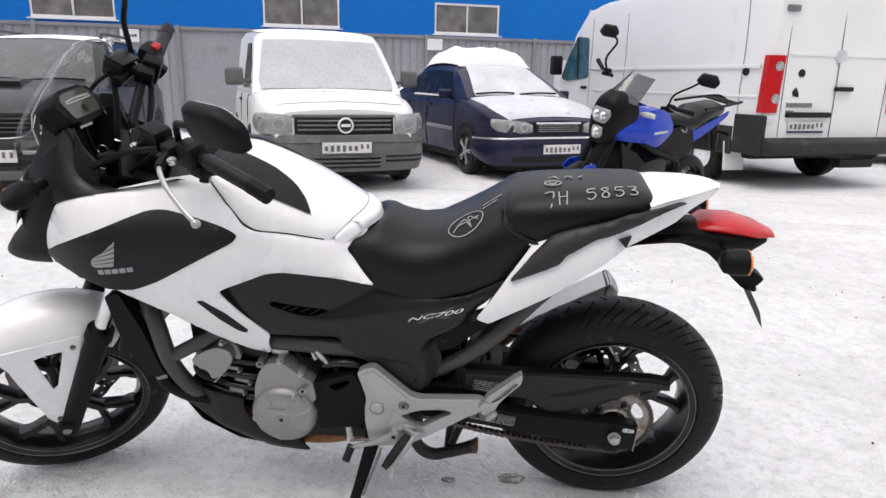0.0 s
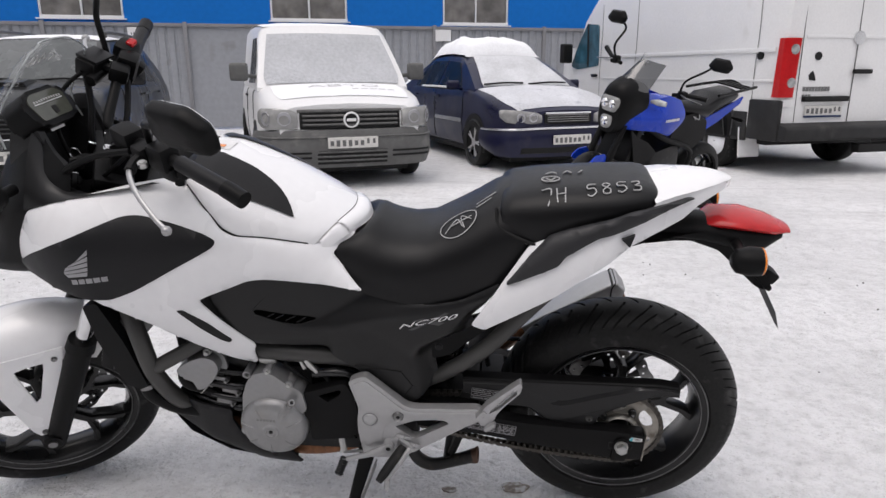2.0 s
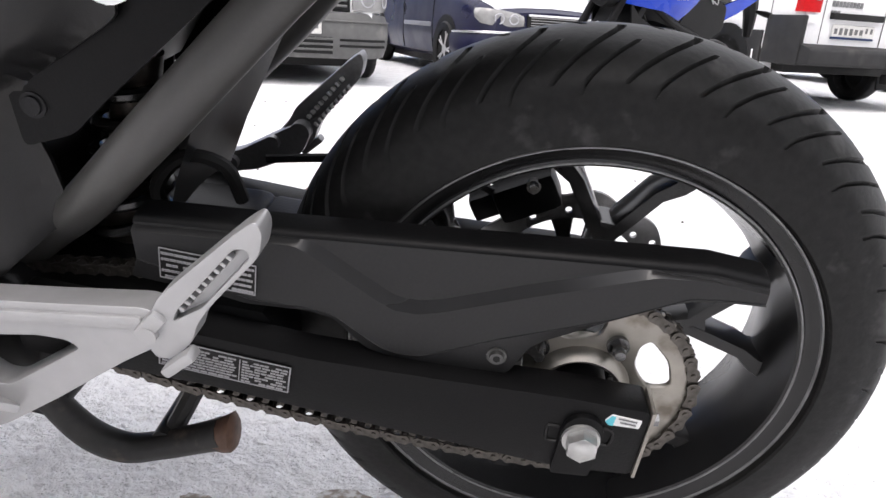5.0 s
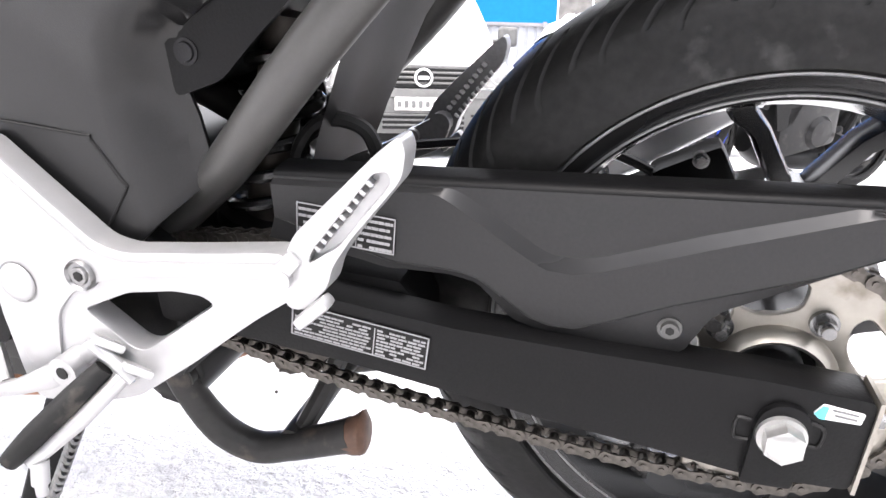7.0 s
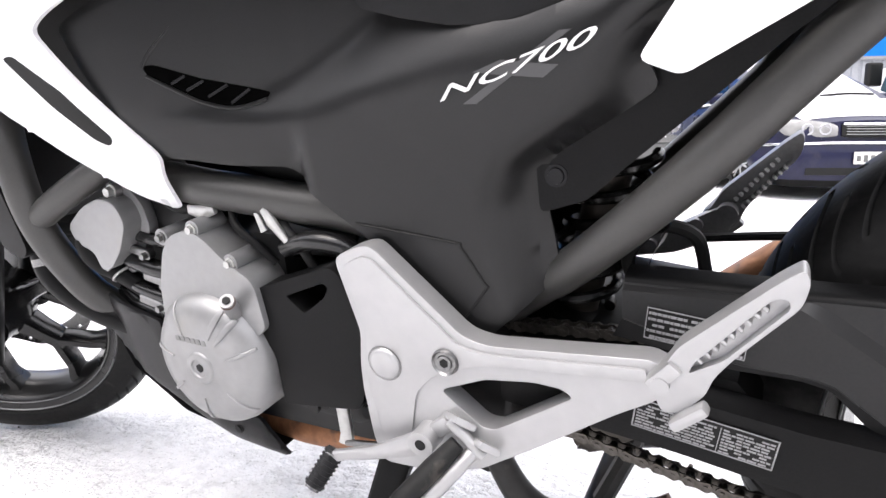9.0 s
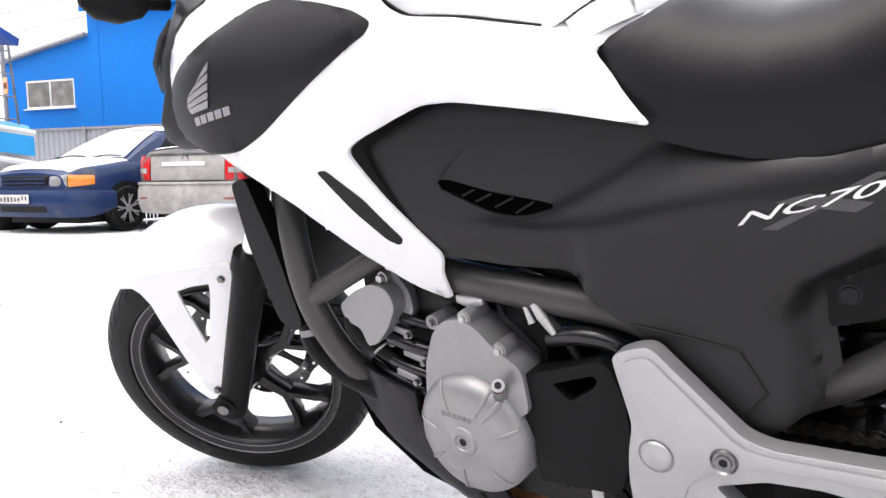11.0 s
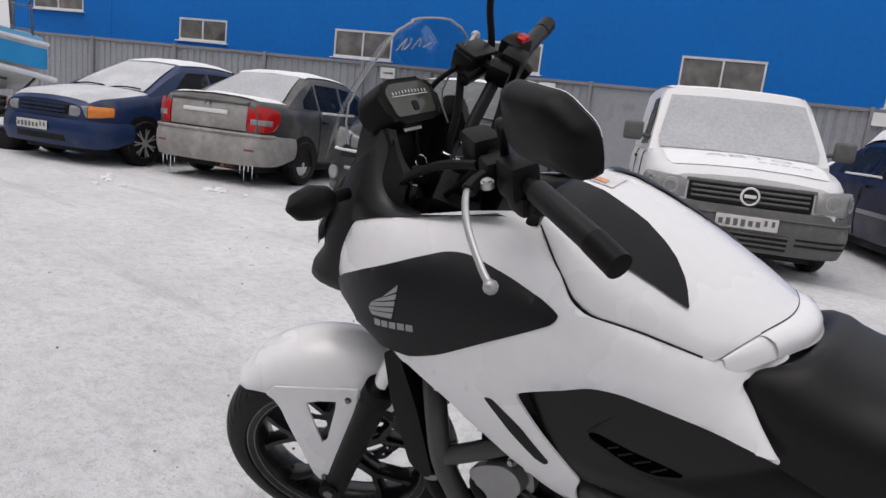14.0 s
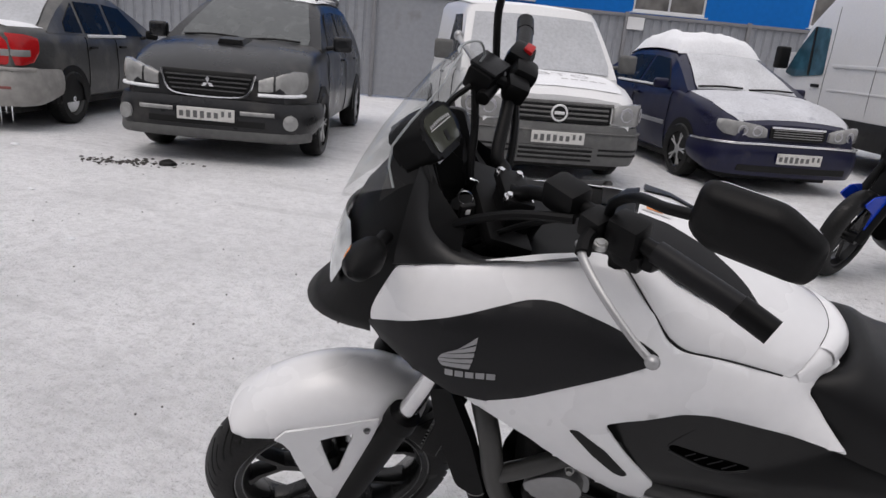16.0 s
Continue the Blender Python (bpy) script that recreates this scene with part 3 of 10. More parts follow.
def wheel(name, at, r, half, rim_r, steer, parent, fork_half):
    """A cast wheel with five forked spokes; its tyre is a part of it."""
    put = (lambda bm: lowered(bm)) if steer else (lambda bm: bm)
    f = half * 0.84
    side = [(rim_r + 0.006, f - 0.004), (rim_r + 0.006, f), (rim_r + 0.0035, f + 0.0012), (rim_r - 0.0005, f), (rim_r - 0.004, f - 0.004), (rim_r - 0.010, f - 0.005), (rim_r - 0.013, f - 0.003), (rim_r - 0.0165, f - 0.005), (rim_r - 0.021, f * 0.66), (rim_r - 0.027, f * 0.34), (rim_r - 0.030, f * 0.1)]
    profile = [(a, -b) for a, b in side] + side[::-1] + [(rim_r + 0.004, 0.0)]
    w = part(name, put(spin(bmesh.new(), profile, 84, "y", at, closed=True)), RIM, parent)
    bm = bmesh.new()
    spin(bm, [(0.02, -0.075), (0.045, -0.07), (0.05, -0.03), (0.058, -0.02), (0.058, 0.02), (0.05, 0.03), (0.045, 0.07), (0.02, 0.075)], 32, "y", at)
    part("hub", put(bm), RIM, w)
    c = Vector(at)
    def on(rad, ang, y=0.0):
        return c + Vector((rad * math.cos(ang), y, rad * math.sin(ang)))
    for k in range(5):
        a = k * math.tau / 5 + (0.35 if steer else 0.2)
        bm = bmesh.new()
        blade(bm, [(on(0.045, a), 0.021, 0.026), (on(0.085, a), 0.015, 0.022), (on(rim_r * 0.53, a), 0.0145, 0.02), (on(rim_r * 0.6, a), 0.017, 0.019)])
        for s in (-1, 1):
            blade(bm, [(on(rim_r * 0.5, a), 0.008, 0.02), (on(rim_r * 0.63, a + s * 0.13), 0.009, 0.02), (on(rim_r * 0.78, a + s * 0.22), 0.0085, 0.021), (on(rim_r - 0.034, a + s * 0.285), 0.011, 0.023), (on(rim_r - 0.016, a + s * 0.3), 0.017, 0.026)])
        part("spoke", put(bm), RIM, w)
    # tyre: rounded crown, sidewall with its bead line
    prof = []
    for k in range(25):
        t = math.pi * (k / 24)
        y = -half * math.cos(t) * (1.0 if 0.15 < k / 24 < 0.85 else 0.98)
        prof.append((rim_r + 0.008 + (r - rim_r - 0.008) * math.sin(t) ** 0.72, y))
    prof = [(rim_r + 0.003, -half * 0.82), (rim_r + 0.006, -half * 0.9)] + prof + [(rim_r + 0.006, half * 0.9), (rim_r + 0.003, half * 0.82)]
    fine, steps, cuts = smooth_path([(a, b, 0) for a, b in prof], 2), (32 * 26 if steer else 32 * 30), (26 if steer else 30)
    rows = []
    for k in range(steps):
        ang = k * math.tau / steps
        row = []
        for q in fine:
            u = q.y / half
            s = abs(u)
            turn = k / steps * cuts + (0.5 if u > 0 else 0)
            groove = 0.05 < s < 0.86 and abs(turn % 1 - 0.5) < 0.047
            sipe = 0.42 < s < 0.9 and abs((turn + 0.45) % 1 - 0.5) < 0.031
            rr = q.x - ((0.0055 if groove or sipe else 0.0) if q.x > rim_r + 0.025 else 0.0)
            # the grooves sweep back towards the shoulders
            bend = ang + 1.25 * s ** 1.6 / cuts * math.tau
            row.append((at[0] + rr * math.cos(bend), at[1] + q.y, at[2] + rr * math.sin(bend)))
        rows.append(row)
    bm = loft(bmesh.new(), rows + rows[:1], closed=False)
    bmesh.ops.remove_doubles(bm, verts=bm.verts, dist=0.00005)
    part("tyre", put(bm), TYRE, w, "black tyre with slanting tread grooves", smooth=30)
    # thin pale rings put the lips' highlight into the colour
    for s in (-1, 1):
        for rad, y, thick in ((rim_r + 0.0035, f + 0.0012, 0.0017), (rim_r - 0.013, f - 0.003, 0.0012)):
            bm = spin(bmesh.new(), [(rad + thick * math.cos(t), s * y + thick * math.sin(t)) for t in np.linspace(0, math.tau, 6, endpoint=False)], 100, "y", at, closed=True)
            part("rim_edge", put(bm), RIM_EDGE, w, "worn bright rim edge")
    return w


def disc(name, at, r_in, r_out, y, parent, put, waves=10, mat_=None):
    """A wavy brake disc, drilled through, on five arms."""
    n = 100
    ring = [(at[0] + rr * math.cos(k * math.tau / n), at[2] + rr * math.sin(k * math.tau / n)) for k in range(n) for rr in (r_out + 0.004 * math.sin(waves * k * math.tau / n),)]
    holes = [[(at[0] + r_in * math.cos(t), at[2] + r_in * math.sin(t)) for t in np.linspace(0, math.tau, 50, endpoint=False)]]
    for k in range(30):
        a, rr = k * math.tau / 30, r_in + (r_out - r_in) * (0.32, 0.68)[k % 2]
        p = (at[0] + rr * math.cos(a), at[2] + rr * math.sin(a))
        holes.append([(p[0] + 0.0042 * math.cos(t), p[1] + 0.0042 * math.sin(t)) for t in np.linspace(0, math.tau, 8, endpoint=False)])
    d = part(name, put(plate(ring, holes, at[1] + y - 0.0025, at[1] + y + 0.0025, 0)), mat_ or STEEL, parent)
    bm = bmesh.new()
    for k in range(5):
        a = k * math.tau / 5 + 0.5
        blade(bm, [((at[0] + q * math.cos(a), at[1] + y, at[2] + q * math.sin(a)), w_, 0.002) for q, w_ in ((0.04, 0.014), (r_in * 0.75, 0.008), (r_in + 0.004, 0.014))])
    part("disc_carrier", put(bm), RIM, d)
    return d


CHAIN_RUST = material("dull_rusty_steel", (0.10, 0.05, 0.03), 0.6, vary=0.3, grain=80)
SPROCKET = material("stained_zinc_sprocket", (0.34, 0.32, 0.285), 0.42, metal=0.8, vary=0.14, grain=40, stain=(0.16, 0.14, 0.115), stain_at=0.56, stain_scale=22)
PALE_BLUE_INK = material("pale_blue_ink", (0.1, 0.5, 0.6), 0.5, vary=0.03)
OILY_METAL = material("oily_brown_casting", (0.05, 0.043, 0.037), 0.5, metal=0.4, vary=0.3, grain=50, stain=(0.12, 0.10, 0.085), stain_at=0.55, stain_scale=25)


def hanging_label(name, at, size, tilt, rows, seed):
    """A black warning label: white frame, a pale head band and rows of unreadable print as bars."""
    turn = pose(0, 0, 0, 0, tilt, 0)
    lab = part(name, box(bmesh.new(), (size[0], 0.0012, size[1]), at, turn), INK, bike, "black label with rows of fine white print")
    rnd = random.Random(seed)
    bm = bmesh.new()
    def bar(x, z, w, h, lift=0.0009):
        box(bm, (size[0] * w, 0.0008, size[1] * h), Vector(at) + Vector((0, -lift, 0)) + turn @ Vector((size[0] * x, 0, size[1] * z)), turn)
    for k in range(rows):
        z = 0.33 - 0.75 * k / (rows - 1)
        for lo, hi in ((-0.48, 0.10), (0.13, 0.48)):
            x = lo
            while x < hi - 0.03:
                w = min(rnd.uniform(0.02, 0.075), hi - x)
                if rnd.random() < 0.88:
                    bar(x + w / 2, z, w * 0.86, 0.3 / rows + 0.015)
                x += w
    for x, z, w, h in ((0, 0.49, 1, 0.03), (0, -0.49, 1, 0.03), (0.495, 0, 0.01, 1), (-0.495, 0, 0.01, 1), (0.115, -0.05, 0.006, 0.86)):
        bar(x, z, w, h)
    tagged(part("print", bm, GRAPHIC, lab), kind="stuff")


def rear_end():
    axle = (0.004, 0, 0.32)
    w = wheel("rear_wheel", axle, 0.322, 0.08, 0.231, False, bike, 0)
    disc("rear_brake_disc", axle, 0.09, 0.122, 0.085, w, lambda b: b)
    bm = box(bmesh.new(), (0.075, 0.05, 0.045), (-0.055, 0.1, 0.43), pose(0, 0, 0, 0, -25, 0), 0.01)
    box(bm, (0.05, 0.03, 0.03), (-0.095, 0.1, 0.415), pose(0, 0, 0, 0, -25, 0), 0.006)
    cal = part("rear_caliper", bm, MATT_BLACK, bike, "black rear brake caliper")
    bolt("caliper_pin", (-0.05, 0.07, 0.45), 0.006, cal)
    part("brake_hose", tube(bmesh.new(), [(-0.09, 0.09, 0.43), (-0.15, 0.085, 0.455), (-0.24, 0.09, 0.46), (-0.36, 0.09, 0.45)], 0.0055, n=8), DARK_GREY, cal)
    # sprocket: toothed ring with five kidney-shaped windows
    n, y = 43, -0.1
    def polar(rr, deg):
        return (axle[0] + rr * math.cos(radians(deg)), axle[2] + rr * math.sin(radians(deg)))
    out = [polar(0.105 if k % 4 < 2 else 0.113, k * 90 / n) for k in range(4 * n)]
    holes = [[polar(0.046, t) for t in np.linspace(0, 360, 40, endpoint=False)]]
    for k in range(5):
        a = 26 + 72 * k
        holes.append(rounded([polar(0.060, a + 10), polar(0.058, a - 2), polar(0.066, a - 20), polar(0.088, a - 19), polar(0.089, a), polar(0.086, a + 20), polar(0.074, a + 21)], 0.008))
    s = part("sprocket", plate(out, holes, y - 0.0032, y + 0.0032, 0.0012, 1), SPROCKET, bike, "stained bare steel rear sprocket")
    bm = spin(bmesh.new(), [(0.036, 0.012), (0.038, -0.014), (0.041, -0.016), (0.047, -0.010), (0.05, -0.002), (0.05, 0.02)], 40, "y", (axle[0], y, axle[2]))
    part("sprocket_carrier", bm, SPROCKET, s, "worn alloy sprocket carrier")
    for k in range(5):
        p = polar(0.0625, 62 + 72 * k)
        bolt("sprocket_bolt", (p[0], y - 0.008, p[1]), 0.0078, s, h=0.008)
        part("bolt_stud", rod(bmesh.new(), (p[0], y - 0.016, p[1]), (p[0], y - 0.022, p[1]), 0.005, n=12), STEEL, s)
    part("axle_sleeve", spin(bmesh.new(), [(0.012, -0.03), (0.026, -0.03), (0.028, 0.03), (0.012, 0.03)], 24, "y", (axle[0], y, axle[2])), MATT_BLACK, s)
    # swing arm: tapering box sections, outside the chain
    arm = rounded([(-0.52, 0.405), (-0.35, 0.383), (-0.243, 0.367), (-0.133, 0.359), (-0.012, 0.352), (0.061, 0.344), (0.062, 0.332), (0.057, 0.266), (-0.011, 0.266), (-0.032, 0.269), (-0.088, 0.279), (-0.177, 0.293), (-0.271, 0.31), (-0.344, 0.323), (-0.52, 0.345)], 0.006)
    bm = plate(arm, [], -0.158, -0.122, 0.0035, 2)
    both("swing_arm", bm, MATT_BLACK, bike)
    bm = prism(bmesh.new(), rounded([(-0.56, 0.405), (-0.36, 0.395), (-0.36, 0.31), (-0.56, 0.31)], 0.02), -0.085, 0.122, bevel=0.01)
    part("swing_arm_pivot", bm, MATT_BLACK, bike)
    bm = prism(bmesh.new(), [(-0.36, 0.392), (-0.30, 0.386), (-0.28, 0.36), (-0.28, 0.325), (-0.36, 0.33)], -0.12, 0.12, bevel=0.012)
    part("swing_arm_bridge", bm, MATT_BLACK, bike)
    for sd in (-1, 1):
        bm = prism(bmesh.new(), [(0.0625, 0.345), (0.0655, 0.345), (0.0605, 0.264), (0.0575, 0.264)], sd * 0.16, sd * 0.121)
        cap = part("arm_end_plate", bm, SPROCKET, bike, "bright worn edge of the arm's end plate")
        bolt("adjuster_bolt", (0.067, sd * 0.128, 0.31), 0.007, cap, way=(1, 0, 0), h=0.012)
    bm = plate(rounded([(-0.019, 0.264), (-0.0145, 0.318), (-0.0115, 0.328), (-0.004, 0.335), (0.004, 0.337), (0.013, 0.335), (0.02, 0.329), (0.0235, 0.318), (0.0165, 0.264)], 0.003), [], -0.164, -0.157, 0.0018, 2)
    part("chain_adjuster", bm, MATT_BLACK, bike)
    for pts in ([(-0.0165, 0.318), (-0.026, 0.319), (-0.0275, 0.31), (-0.026, 0.301), (-0.017, 0.30)], [(0.0225, 0.322), (0.031, 0.318), (0.032, 0.309), (0.029, 0.301), (0.021, 0.302)]):
        part("adjuster_slot", tube(bmesh.new(), [(x, -0.1585, z) for x, z in pts], 0.0016, n=6, steps=3), INK, bike)
    bm = rod(bmesh.new(), (0.0035, -0.163, 0.311), (0.0035, -0.1672, 0.311), 0.0178, 0.0172, n=28)
    nut = part("axle_nut", bm, ZINC, bike, "zinc plated axle nut")
    part("nut_hex", rod(rod(bmesh.new(), (0.0035, -0.167, 0.311), (0.0035, -0.179, 0.311), 0.0148, 0.0146, n=6), (0.0035, -0.179, 0.311), (0.0035, -0.1825, 0.311), 0.0128, 0.0085, n=20), ZINC, nut)
    bm = plate(rounded([(0.0225, 0.331), (0.028, 0.339), (0.055, 0.3345), (0.0535, 0.3255), (0.026, 0.327)], 0.001), [], -0.1592, -0.158, 0)
    st = part("small_sticker", bm, PAPER, bike)
    part("blue_end", plate([(0.0228, 0.331), (0.0278, 0.338), (0.0315, 0.3374), (0.030, 0.3267), (0.0262, 0.3273)], [], -0.1598, -0.1593, 0), PALE_BLUE_INK, st)
    bm = bmesh.new()
    for x, z, wd in ((0.0425, 0.3342, 0.017), (0.043, 0.3302, 0.0145)):
        box(bm, (wd, 0.0006, 0.0014), (x, -0.1596, z), pose(0, 0, 0, 0, 9, 0))
    tagged(part("print", bm, STEEL, st), kind="stuff")
    # chain guard: recessed upper field, sloping band, lower field with a turned rim
    lower_line = [(-0.40, 0.474), (-0.258, 0.473), (-0.246, 0.466), (-0.186, 0.424), (-0.172, 0.4165), (-0.152, 0.4145), (-0.13, 0.419), (-0.059, 0.442), (0.044, 0.473), (0.09, 0.4735), (0.134, 0.4665)]
    upper_line = [(-0.40, 0.4775), (-0.246, 0.4765), (-0.234, 0.4705), (-0.178, 0.432), (-0.168, 0.427), (-0.15, 0.4255), (-0.13, 0.429), (-0.06, 0.4515), (0.03, 0.4765), (0.09, 0.476), (0.136, 0.4685)]
    edge_line = [(-0.40, 0.446), (-0.30, 0.414), (-0.242, 0.4095), (-0.226, 0.405), (-0.184, 0.3735), (-0.168, 0.369), (-0.149, 0.3685), (-0.125, 0.377), (-0.079, 0.396), (0.016, 0.428), (0.074, 0.4555), (0.10, 0.4575), (0.134, 0.457)]
    rim_line = [(-0.41, 0.425), (-0.331, 0.412), (-0.307, 0.406), (-0.251, 0.4045), (-0.228, 0.399), (-0.199, 0.369), (-0.18, 0.3625), (-0.144, 0.358), (-0.093, 0.3525), (-0.076, 0.3515), (-0.067, 0.357), (-0.051, 0.386), (-0.043, 0.3935), (0.007, 0.4195), (0.049, 0.441), (0.075, 0.450), (0.102, 0.4525), (0.137, 0.452)]
    gy, gin = -0.140, -0.134
    lo_, up_, ed_, ri_ = (resample(v, 90) for v in (lower_line, upper_line, edge_line, rim_line))
    def strip(a, ya, b, yb, thick=0.003):
        bm = loft(bmesh.new(), [[(x, ya, z) for x, z in a], [(x, yb, z) for x, z in b], [(x, yb + thick, z) for x, z in b], [(x, ya + thick, z) for x, z in a]], closed=False)
        return bm
    g = part("chain_guard", strip(lo_, gy, ed_, gy), GUARD_BLACK, bike, "matt black chain guard with a raised chevron")
    part("guard_rim", strip(ed_, gy, ri_, gy + 0.004), GUARD_BLACK, g)
    # thin paler, glossier tube draws the highlight along the edge crease
    part("crease_highlight", tube(bmesh.new(), [(x, gy + 0.0002, z) for x, z in ed_], 0.0008, n=5, steps=0), GUARD_BAND, g)
    part("guard_chevron", strip(lo_, gy - 0.0002, up_, gin), GUARD_BAND, g, "satin sloping chevron band")
    top = [(-0.40, 0.4795), (-0.37, 0.4795), (-0.295, 0.478), (-0.255, 0.4775), (0.02, 0.4775), (0.09, 0.477), (0.136, 0.469)]
    to_ = resample(top, 90)
    part("guard_field", strip(up_, gin, to_, gin), GUARD_BLACK, g)
    rings = [[(x, yy, z + dz) for x, z in to_] for yy, dz in ((gin, -0.001), (gin + 0.001, 0.002), (gin + 0.004, 0.0045), (gin + 0.009, 0.006), (gin + 0.03, 0.007), (gin + 0.03, 0.004), (gin + 0.008, 0.002))]
    part("guard_lip", loft(bmesh.new(), rings, closed=False), MATT_BLACK, g, smooth=60)
    bolt("guard_bolt", (-0.079, -0.1405, 0.377), 0.0068, g, DARK_ZINC, h=0.004, n=16)
    part("bolt_socket", rod(bmesh.new(), (-0.079, -0.1444, 0.377), (-0.079, -0.1449, 0.377), 0.0035, n=6), INK, g)
    bolt("guard_nut", (-0.044, -0.115, 0.378), 0.008, g, way=(-0.3, -1, -0.2), h=0.012)
    hanging_label("warning_label", (-0.336, -0.1412, 0.4405), (0.086, 0.031), 7, 5, 1)
    hanging_label("warning_label", (-0.325, -0.1592, 0.3515), (0.122, 0.0305), 9.5, 8, 2)
    # drive chain: each link a pair of waisted side plates and rollers
    a0, a1 = Vector((axle[0], -0.1, axle[2])), Vector((-0.575, -0.1, 0.36))
    r0, r1 = 0.108, 0.043
    loop = [a0 + r0 * Vector((math.cos(t), 0, math.sin(t))) for t in np.linspace(-1.66, 1.5, 24)]
    loop += [a1 + r1 * Vector((math.cos(t), 0, math.sin(t))) for t in np.linspace(1.5, 4.6, 12)]
    loop += [loop[-1].lerp(loop[0], f) + Vector((0, 0, -0.075 * f * (1 - f))) for f in (0.1, 0.2, 0.3, 0.4, 0.5, 0.6, 0.7, 0.8, 0.9)]
    d = [0.0]
    for p, q in zip(loop, loop[1:] + loop[:1]):
        d.append(d[-1] + (q - p).length)
    n = int(d[-1] / 0.015875 / 2) * 2
    def along(s):
        s = (s % 1) * d[-1]
        k = min(int(np.searchsorted(d, s, side="right")) - 1, len(loop) - 1)
        p, q = loop[k], loop[(k + 1) % len(loop)]
        return p.lerp(q, (s - d[k]) / max((q - p).length, 1e-6))
    chain = part("drive_chain", box(bmesh.new(), (0.01, 0.012, 0.01), along(0.2)), CHAIN, bike, "oily brown roller chain")
    def link(inner):
        bm = bmesh.new()
        half = 0.0079
        prof = [(-half - 0.0068 * math.cos(t), 0.0068 * math.sin(t)) for t in np.linspace(-1.2, 1.2, 5)] + [(0, 0.0045)] + [(half + 0.0068 * math.cos(t), 0.0068 * math.sin(t)) for t in np.linspace(1.2, -1.2, 5)] + [(0, -0.0045)]
        y0 = 0.0052 if inner else 0.0074
        for s in (-1, 1):
            prism(bm, prof, s * y0 - 0.0009, s * y0 + 0.0009)
        for x in (-half, half):
            rod(bm, (x, -y0 - (0 if inner else 0.0022), 0), (x, y0 + (0 if inner else 0.0022), 0), 0.0046 if inner else 0.0026, n=8)
        me = bpy.data.meshes.new("chain_link")
        bmesh.ops.recalc_face_normals(bm, faces=bm.faces)
        bm.to_mesh(me), bm.free()
        me.materials.append(CHAIN)
        return me
    kinds = (link(True), link(False))
    for k in range(n):
        p, q = along(k / n), along((k + 1) / n)
        ob = new("chain_link", kinds[k % 2])
        way = (q - p).normalized()
        ob.matrix_world = Matrix.Translation((p + q) / 2) @ Matrix(((way.x, 0, -way.z), (0, 1, 0), (way.z, 0, way.x))).to_4x4()
        ob.parent = chain
    # shock absorber, its linkage and the exhaust
    bm = bmesh.new()
    turns = [(-0.475 + 0.036 * math.cos(t) + 0.05 * (t / 38), -0.03 + 0.036 * math.sin(t), 0.405 + 0.17 * t / 38) for t in np.linspace(0, 38, 160)]
    tube(bm, turns, 0.0065, n=8, steps=0)
    shock = part("shock_absorber", bm, SPRING, bike, "black coil spring shock absorber")
    part("shock_body", rod(bmesh.new(), (-0.48, -0.03, 0.38), (-0.425, -0.03, 0.6), 0.022, n=20), OILY_METAL, shock)
    part("spring_seat", rod(bmesh.new(), (-0.482, -0.03, 0.395), (-0.478, -0.03, 0.408), 0.046, n=28), MATT_BLACK, shock)
    part("shock_hose", tube(bmesh.new(), [(-0.40, -0.06, 0.44), (-0.41, -0.07, 0.48), (-0.385, -0.06, 0.51), (-0.35, -0.05, 0.50), (-0.34, -0.04, 0.46)], 0.007, n=8), INK, shock)
    bm = prism(bmesh.new(), rounded([(-0.56, 0.29), (-0.40, 0.30), (-0.385, 0.275), (-0.41, 0.255), (-0.44, 0.235), (-0.465, 0.225), (-0.48, 0.235), (-0.475, 0.255), (-0.56, 0.25)], 0.012), -0.06, 0.05, bevel=0.008)
    link_ = part("shock_linkage", bm, OILY_METAL, bike, "oily brown suspension linkage")
    part("linkage_pin", rod(bmesh.new(), (-0.412, -0.066, 0.277), (-0.412, 0.06, 0.277), 0.009, n=14), INK, link_)
    bm = prism(bmesh.new(), rounded([(-0.62, 0.29), (-0.54, 0.29), (-0.53, 0.235), (-0.555, 0.205), (-0.60, 0.215)], 0.012), -0.11, 0.11, bevel=0.008)
    part("stand_bracket", bm, ENGINE_BLACK, link_)
    muffler = part("muffler", loft(bmesh.new(), [[(x, 0.235 + 0.052 * math.copysign(abs(math.cos(t)) ** 0.22, math.cos(t)) * s, z - 0.035 + 0.062 * math.copysign(abs(math.sin(t)) ** 0.16, math.sin(t)) * s) for t in np.linspace(0, math.tau, 28, endpoint=False)]
                                                for x, z, s in ((-0.25, 0.425, 0.5), (-0.2, 0.448, 0.92), (-0.1, 0.503, 1.0), (-0.005, 0.56, 1.0), (0.0, 0.562, 0.97))], caps=True), ALLOY, bike, "brushed silver exhaust silencer")
    bm = loft(bmesh.new(), [[(x + 0.25 * (zz - z) , 0.235 + 0.052 * math.copysign(abs(math.cos(t)) ** 0.22, math.cos(t)) * s, zz) for t in np.linspace(0, math.tau, 28, endpoint=False) for zz in (z - 0.035 + 0.062 * math.copysign(abs(math.sin(t)) ** 0.16, math.sin(t)) * s,)] for x, z, s in ((0.0, 0.562, 1.0), (0.012, 0.567, 1.0), (0.04, 0.556, 0.72), (0.041, 0.555, 0.5))])
    part("muffler_end", bm, ALLOY, muffler, "silver end cap of the silencer")
